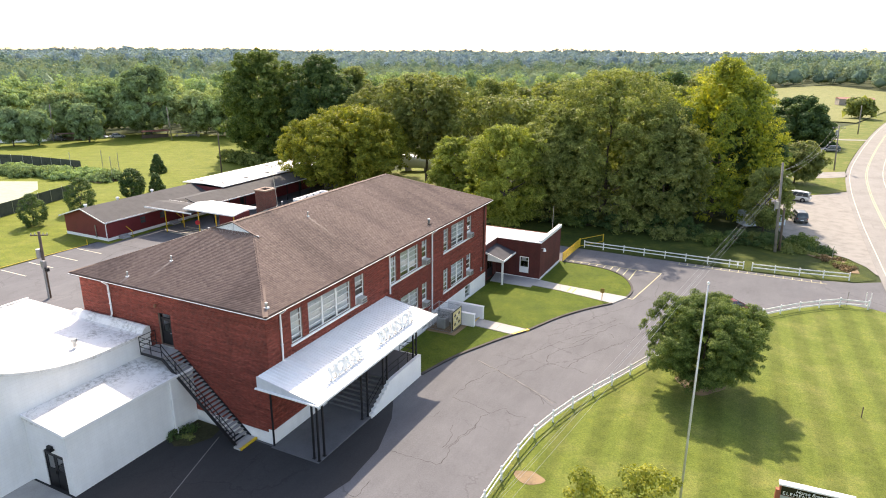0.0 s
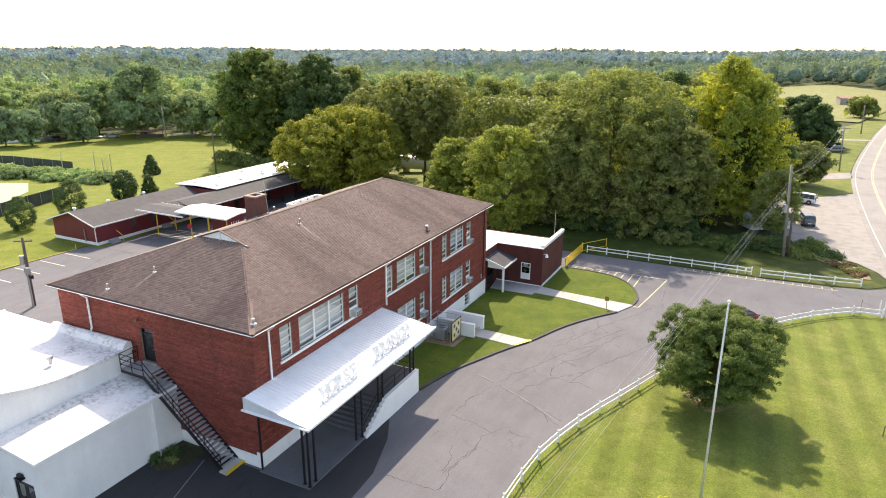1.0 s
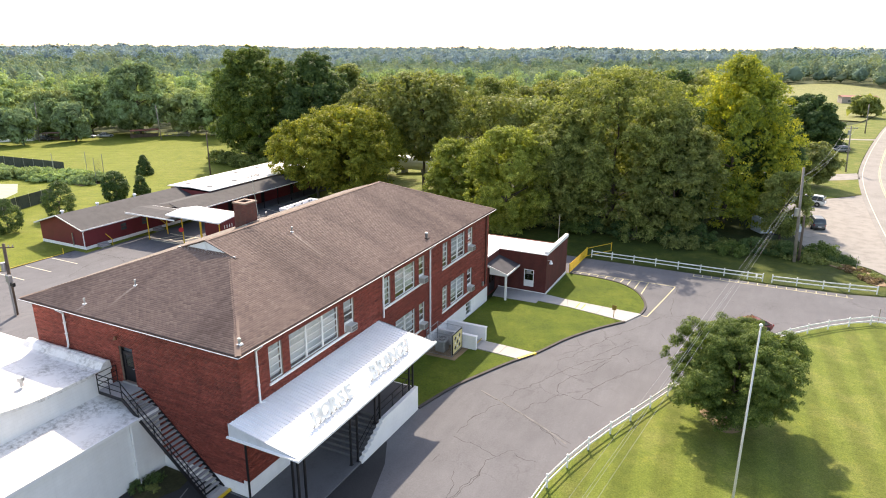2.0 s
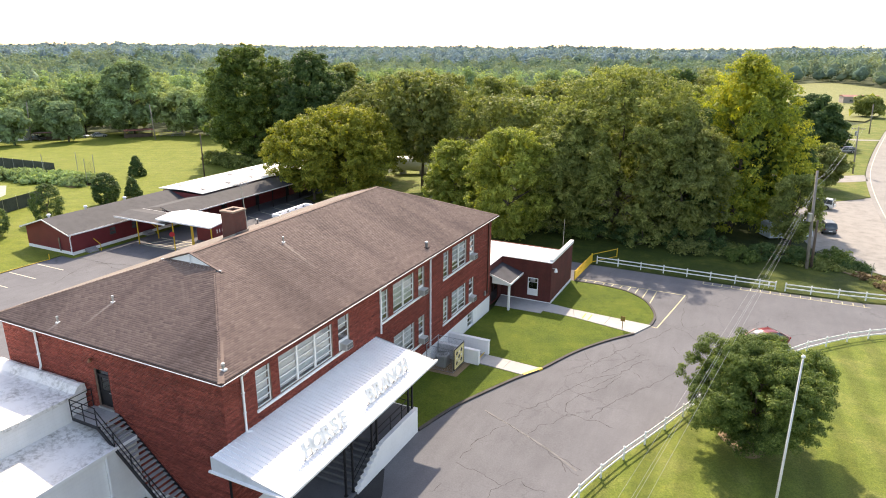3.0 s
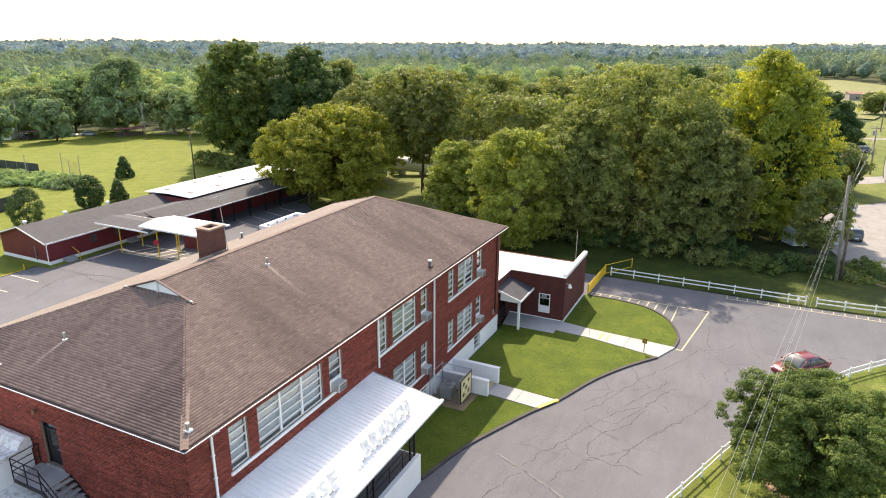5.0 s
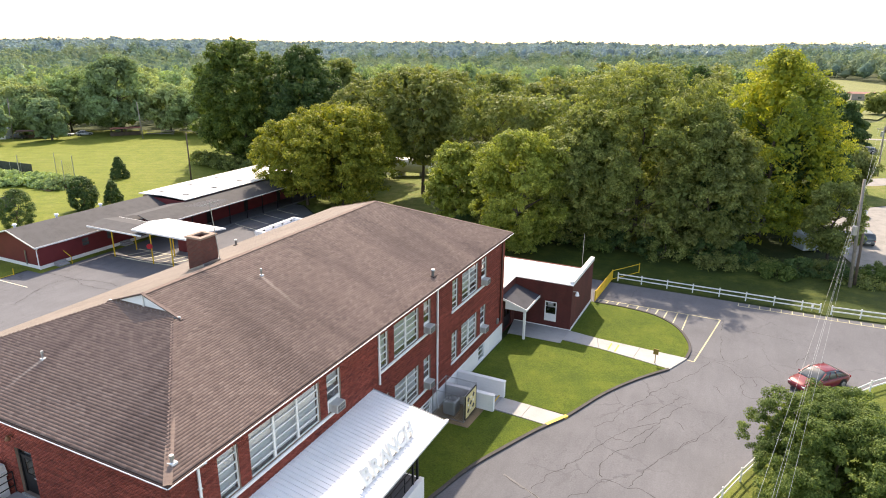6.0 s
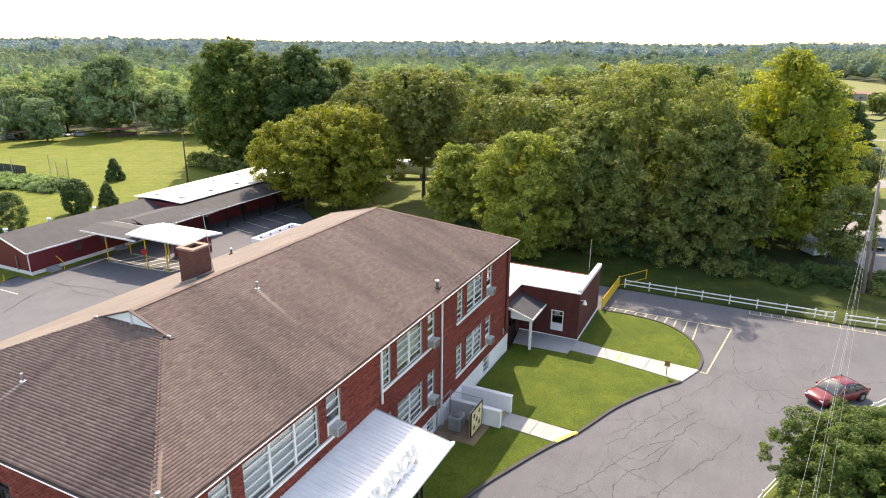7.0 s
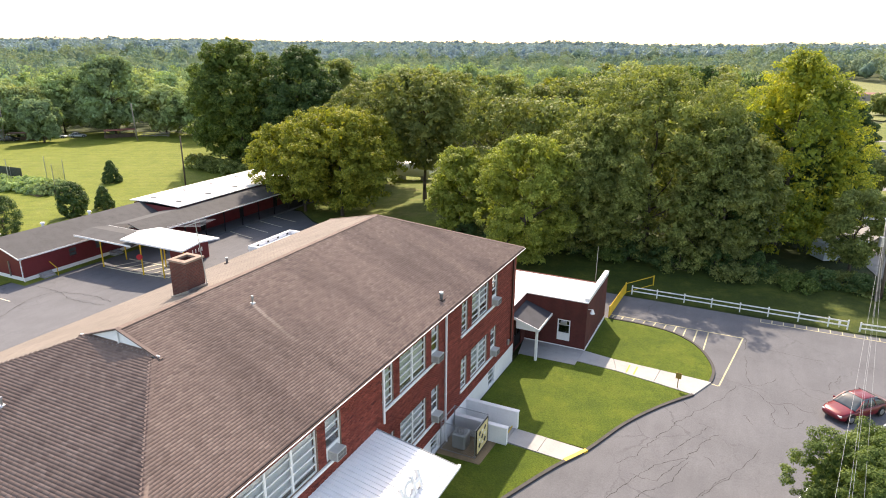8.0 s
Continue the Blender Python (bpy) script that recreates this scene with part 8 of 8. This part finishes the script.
# ---- bricks and shingles, piece by piece ----
def piece_material(name, tones, rough, stain_scale, stain, streaks=None, spec=0.3, courses=0.0, washes=()):
    """A tone for each piece, with stains and weathering across the whole surface."""
    m, nt, b = shader(name, rough, 0, spec)
    g, o = nt.nodes.new("ShaderNodeNewGeometry"), nt.nodes.new("ShaderNodeObjectInfo")
    r = calc(nt, "FRACT", calc(nt, "ADD", g.outputs["Random Per Island"], o.outputs["Random"]))
    c = ramp(nt, r, tuple((k / (len(tones) - 1), t) for k, t in enumerate(tones)))
    p = g.outputs["Position"]
    c = mix(nt, 1.0, c, ramp(nt, noise_at(nt, p, stain_scale, 6, 0.62), ((0.32, (1 - stain,) * 3), (0.66, (1 + stain * 0.5,) * 3))), "MULTIPLY")
    if streaks:
        c = mix(nt, 1.0, c, ramp(nt, noise_at(nt, p, streaks[0], 4, 0.6, streaks[1]), ((0.36, streaks[2]), (0.52, (1, 1, 1)))), "MULTIPLY")
    if courses:
        c = mix(nt, 1.0, c, ramp(nt, noise_at(nt, p, 1.0, 3, 0.6, (0.25, 0.25, courses)), ((0.35, (0.78, 0.76, 0.77)), (0.65, (1.24, 1.26, 1.28)))), "MULTIPLY")
    fine = noise_at(nt, p, 40, 3, 0.7)
    c = mix(nt, 1.0, c, ramp(nt, fine, ((0.3, (0.86, 0.86, 0.86)), (0.7, (1.12, 1.12, 1.12)))), "MULTIPLY")
    for wx, wy, dx, dy, length, width, tint in washes:
        # a pale wash of lime below a pipe, running dx, dy down the slope
        sp = nt.nodes.new("ShaderNodeSeparateXYZ")
        nt.links.new(p, sp.inputs[0])
        rx, ry = calc(nt, "SUBTRACT", sp.outputs[0], wx), calc(nt, "SUBTRACT", sp.outputs[1], wy)
        down = calc(nt, "ADD", calc(nt, "MULTIPLY", rx, dx), calc(nt, "MULTIPLY", ry, dy))
        side = calc(nt, "ABSOLUTE", calc(nt, "ADD", calc(nt, "SUBTRACT", calc(nt, "MULTIPLY", rx, dy), calc(nt, "MULTIPLY", ry, dx)), calc(nt, "MULTIPLY", calc(nt, "SUBTRACT", noise_at(nt, p, 0.8, 2), 0.5), 0.35)))
        across = ramp(nt, calc(nt, "DIVIDE", side, width), ((0.4, (1, 1, 1)), (1.0, (0, 0, 0))))
        along = ramp(nt, calc(nt, "DIVIDE", down, length), ((0.0, (0, 0, 0)), (0.02, (1, 1, 1)), (0.25, (0.75, 0.75, 0.75)), (0.97, (0, 0, 0))))
        c = mix(nt, calc(nt, "MULTIPLY", calc(nt, "MULTIPLY", across, along), 0.75), c, tint)
    nt.links.new(c, b.inputs["Base Color"])
    relief(nt, b, fine, 0.3, 0.006)
    return m


MAT_BRICK_PIECE = piece_material("red_brick_piece", ((0.15, 0.032, 0.023), (0.27, 0.058, 0.039), (0.22, 0.045, 0.031), (0.33, 0.08, 0.055), (0.185, 0.037, 0.027)), 0.85, 0.3, 0.14, (0.9, (1, 1, 0.08), (0.86, 0.86, 0.88)), courses=5.0)
WASHES = ((-6.9, 13.1, 0.98, -0.2, 3.6, 0.16, (0.36, 0.29, 0.25)), (-10.9, 2.9, 0.0, -1.0, 2.3, 0.13, (0.38, 0.31, 0.27)), (-12.75, 0.75, 0.0, -1.0, 0.8, 0.13, (0.42, 0.35, 0.31)), (-0.6, 0.75, 0.5, -0.86, 0.7, 0.2, (0.3, 0.22, 0.19)))
SHINGLE_TONES = ((0.142, 0.096, 0.082), (0.202, 0.14, 0.119), (0.168, 0.114, 0.097), (0.226, 0.16, 0.137))
MAT_SHINGLE = piece_material("brown_shingle_piece", SHINGLE_TONES, 0.75, 0.16, 0.1, (0.3, (0.2, 1.0, 0.2), (0.66, 0.645, 0.66)), 0.3, washes=WASHES[:1])
MAT_SHINGLE_SOUTH = piece_material("brown_shingle_south", SHINGLE_TONES, 0.75, 0.16, 0.1, (0.3, (1.0, 0.2, 0.2), (0.7, 0.685, 0.7)), 0.3, washes=WASHES[1:])
# Sun glare on the west slope is put into this paler shingle colour.
MAT_SHINGLE_WEST = piece_material("sun_glare_shingle_piece", ((0.195, 0.16, 0.138), (0.235, 0.195, 0.168), (0.215, 0.178, 0.153)), 0.9, 0.4, 0.14)


def single(name, me, parent, place_at):
    ob = new(name, me)
    ob.parent = parent
    ob.location = Vector(place_at) - PLACE[parent]
    return ob


def brick_field(owner, axis, face, a0, a1, z0, z1, gaps, take):
    """Running bond on a wall face; take: how many are pieces of their own, from the south-east corner."""
    L, H, J, D = 0.215, 0.075, 0.013, 0.012
    out = 1 if axis == "y" else -1
    V, F, n = [], [], 0
    shared = None
    row = 0
    z = z0
    while z + H < z1 + 0.001:
        a = a0 - (L / 2 if row % 2 else 0.0)
        while a < a1:
            spans = [(max(a, a0), min(a + L - J, a1))]
            for h in gaps:
                if h[2] - 0.03 < z + H / 2 < h[3] + 0.01:
                    spans = [q for lo, hi in spans for q in ((lo, min(hi, h[0])), (max(lo, h[1]), hi)) if q[1] - q[0] > 0.02]
            for lo, hi in spans:
                mid = (lo + hi) / 2
                corner = (a < a0 + 2.3) if axis == "y" else (a > a1 - 2.3)
                whole = abs(hi - lo - (L - J)) < 1e-4
                if take and corner and whole and z > 6.3:
                    if shared is None:
                        p = [(s, t, d) for d in (0, 1) for s, t in ((-(L - J) / 2, 0), ((L - J) / 2, 0), ((L - J) / 2, H - J), (-(L - J) / 2, H - J))]
                        pts = [((-D + d * D) * out, s, t) if axis == "y" else (s, (-D + d * D) * out, t) for s, t, d in p]
                        shared = np_mesh("brick", pts, [(4, 5, 6, 7), (0, 1, 5, 4), (1, 2, 6, 5), (2, 3, 7, 6), (3, 0, 4, 7)])
                        shared.materials.append(MAT_BRICK_PIECE)
                    single("brick", shared, owner, (face, mid, z) if axis == "y" else (mid, face, z))
                    take -= 1
                else:
                    proud = 0.002 * random.random()
                    f = face + out * proud
                    bk = face - out * D
                    for d in (bk, f):
                        for s, t in ((lo, z), (hi, z), (hi, z + H - J), (lo, z + H - J)):
                            V.append((d, s, t) if axis == "y" else (s, d, t))
                    F += [(n + 4, n + 5, n + 6, n + 7), (n, n + 1, n + 5, n + 4), (n + 1, n + 2, n + 6, n + 5), (n + 2, n + 3, n + 7, n + 6), (n + 3, n, n + 4, n + 7)]
                    n += 8
            a += L
        z += H
        row += 1
    me = np_mesh("brickwork", V, F)
    me.validate()
    ob = part("brickwork", me, MAT_BRICK_PIECE, owner, "weathered red brickwork in running bond")
    tagged(ob, kind="stuff")


brick_field(school, "y", WX, SY, NY, 1.06, EAVE - 0.2, holes + [(b[0][0] - 0.1, b[2][1] + 0.1, z - 0.17, z) for b in BAYS for z in (UP[0], LOW[0])], 150)
brick_field(school, "x", SY, BX, WX, 0.81, EAVE - 0.2, [(-9.8, -8.65, 4.95, 7.42)], 150)


def shingle_field(owner, origin, along, up, rise, left, right, top, material, take, take_box):
    """Courses of shingle tabs on a roof plane. left and right: the course's ends at a height up the slope."""
    W, E = 0.305, 0.143
    A, U = Vector(along), Vector(up).normalized()
    N = A.cross(U).normalized()
    if N.z < 0:
        N = -N
    O = Vector(origin)
    V, F, n, shared = [], [], 0, None
    h, row = 0.0, 0
    while h < top:
        l, r = left(h), right(h)
        s = math.floor(l / W) * W - (W / 2 if row % 2 else 0)
        while s < r:
            a, b = max(l, s + 0.007), min(r, s + W - 0.007)
            if b - a > 0.04:
                up_h = min(h + E, top + 0.02)
                jig = 0.002 * random.random()
                if take and abs(b - a - W + 0.014) < 1e-4 and take_box(a, h):
                    if shared is None:
                        q = []
                        for ds, dh, dn in ((-W / 2 + 0.007, 0, 0.005), (W / 2 - 0.007, 0, 0.005), (W / 2 - 0.007, E, 0.003), (-W / 2 + 0.007, E, 0.003), (-W / 2 + 0.007, 0, 0.002), (W / 2 - 0.007, 0, 0.002)):
                            q.append(A * ds + U * dh + N * dn)
                        shared = np_mesh("shingle", q, [(0, 1, 2, 3), (4, 5, 1, 0)])
                        shared.materials.append(material)
                    single("shingle", shared, owner, O + A * ((a + b) / 2) + U * h)
                    take -= 1
                else:
                    for ss, hh, nn in ((a, h - jig, 0.005), (b, h - jig, 0.005), (b, up_h, 0.003), (a, up_h, 0.003), (a, h - jig, 0.003), (b, h - jig, 0.003)):
                        V.append(O + A * ss + U * hh + N * nn)
                    F += [(n, n + 1, n + 2, n + 3), (n + 4, n + 5, n + 1, n)]
                    n += 6
            s += W
        h += E
        row += 1
    V = np.array([tuple(v) for v in V])
    me = np_mesh("shingles", V, F)
    ob = part("shingles", me, material, owner, "weathered asphalt shingle courses")
    tagged(ob, kind="stuff")


SL = math.hypot(8.95, RIDGE - EAVE)
c_ = 8.95 / SL
hip_n = (35.4 - 28.6) / 8.95
shingle_field(roof, (0, 0, EAVE), (0, 1, 0), (-8.95, 0, RIDGE - EAVE), slope, lambda h: h * c_ if h * c_ < 8.95 - GX else GY - 0.15, lambda h: 35.4 - hip_n * h * c_, SL - 0.02, MAT_SHINGLE, 300, lambda a, h: a < 8 and h < 1.3)
shingle_field(roof, (2 * RX, 0, EAVE), (0, 1, 0), (8.95, 0, RIDGE - EAVE), slope, lambda h: h * c_ if h * c_ < 8.95 - GX else GY - 0.15, lambda h: 35.4 - hip_n * h * c_, SL - 0.02, MAT_SHINGLE_WEST, 0, None)
zs = slope
SS = math.hypot(1, zs)
shingle_field(roof, (0, 0, EAVE), (-1, 0, 0), (0, 1, zs), slope, lambda h: h / SS, lambda h: 17.9 - h / SS, (GY + 0.02) * SS, MAT_SHINGLE_SOUTH, 0, None)
zn = (RIDGE - EAVE) / 6.8
SN = math.hypot(1, zn)
shingle_field(roof, (0, 35.4, EAVE), (-1, 0, 0), (0, -1, zn), slope, lambda h: h / SN / hip_n, lambda h: 17.9 - h / SN / hip_n, 6.75 * SN, MAT_SHINGLE, 0, None)


def ridge_capping(p, q, material):
    """Bent caps laid along a hip or ridge."""
    p, q = Vector(p), Vector(q)
    d = (q - p).normalized()
    s = d.cross(Vector((0, 0, 1))).normalized()
    u = s.cross(d)
    n = int((q - p).length / 0.2)
    V, F = [], []
    for k in range(n):
        c = p + (q - p) * (k / n)
        e = c + d * 0.27
        i = len(V)
        for o, lift in ((c, 0.034), (e, 0.026)):
            V += [tuple(o - s * 0.16 + u * (lift - 0.03)), tuple(o + u * lift), tuple(o + s * 0.16 + u * (lift - 0.03))]
        F += [(i, i + 1, i + 4, i + 3), (i + 1, i + 2, i + 5, i + 4)]
    me = np_mesh("ridge_capping", V, F)
    tagged(part("ridge_capping", me, material, roof), kind="stuff")


gz_ = EAVE + slope * (8.95 - GX)
MAT_CAP = piece_material("cap_shingle_piece", ((0.2, 0.148, 0.124), (0.22, 0.163, 0.137), (0.21, 0.155, 0.13)), 0.92, 0.5, 0.12)
ridge_capping((0, 0, EAVE), (RX + GX, GY - 0.3, gz_ - 0.1), MAT_CAP)
ridge_capping((2 * RX, 0, EAVE), (RX - GX, GY - 0.3, gz_ - 0.1), MAT_CAP)
ridge_capping((RX, GY - 0.15, RIDGE), (RX, 28.6, RIDGE), MAT_CAP)
ridge_capping((0, 35.4, EAVE), (RX, 28.6, RIDGE), MAT_CAP)
ridge_capping((2 * RX, 35.4, EAVE), (RX, 28.6, RIDGE), MAT_CAP)
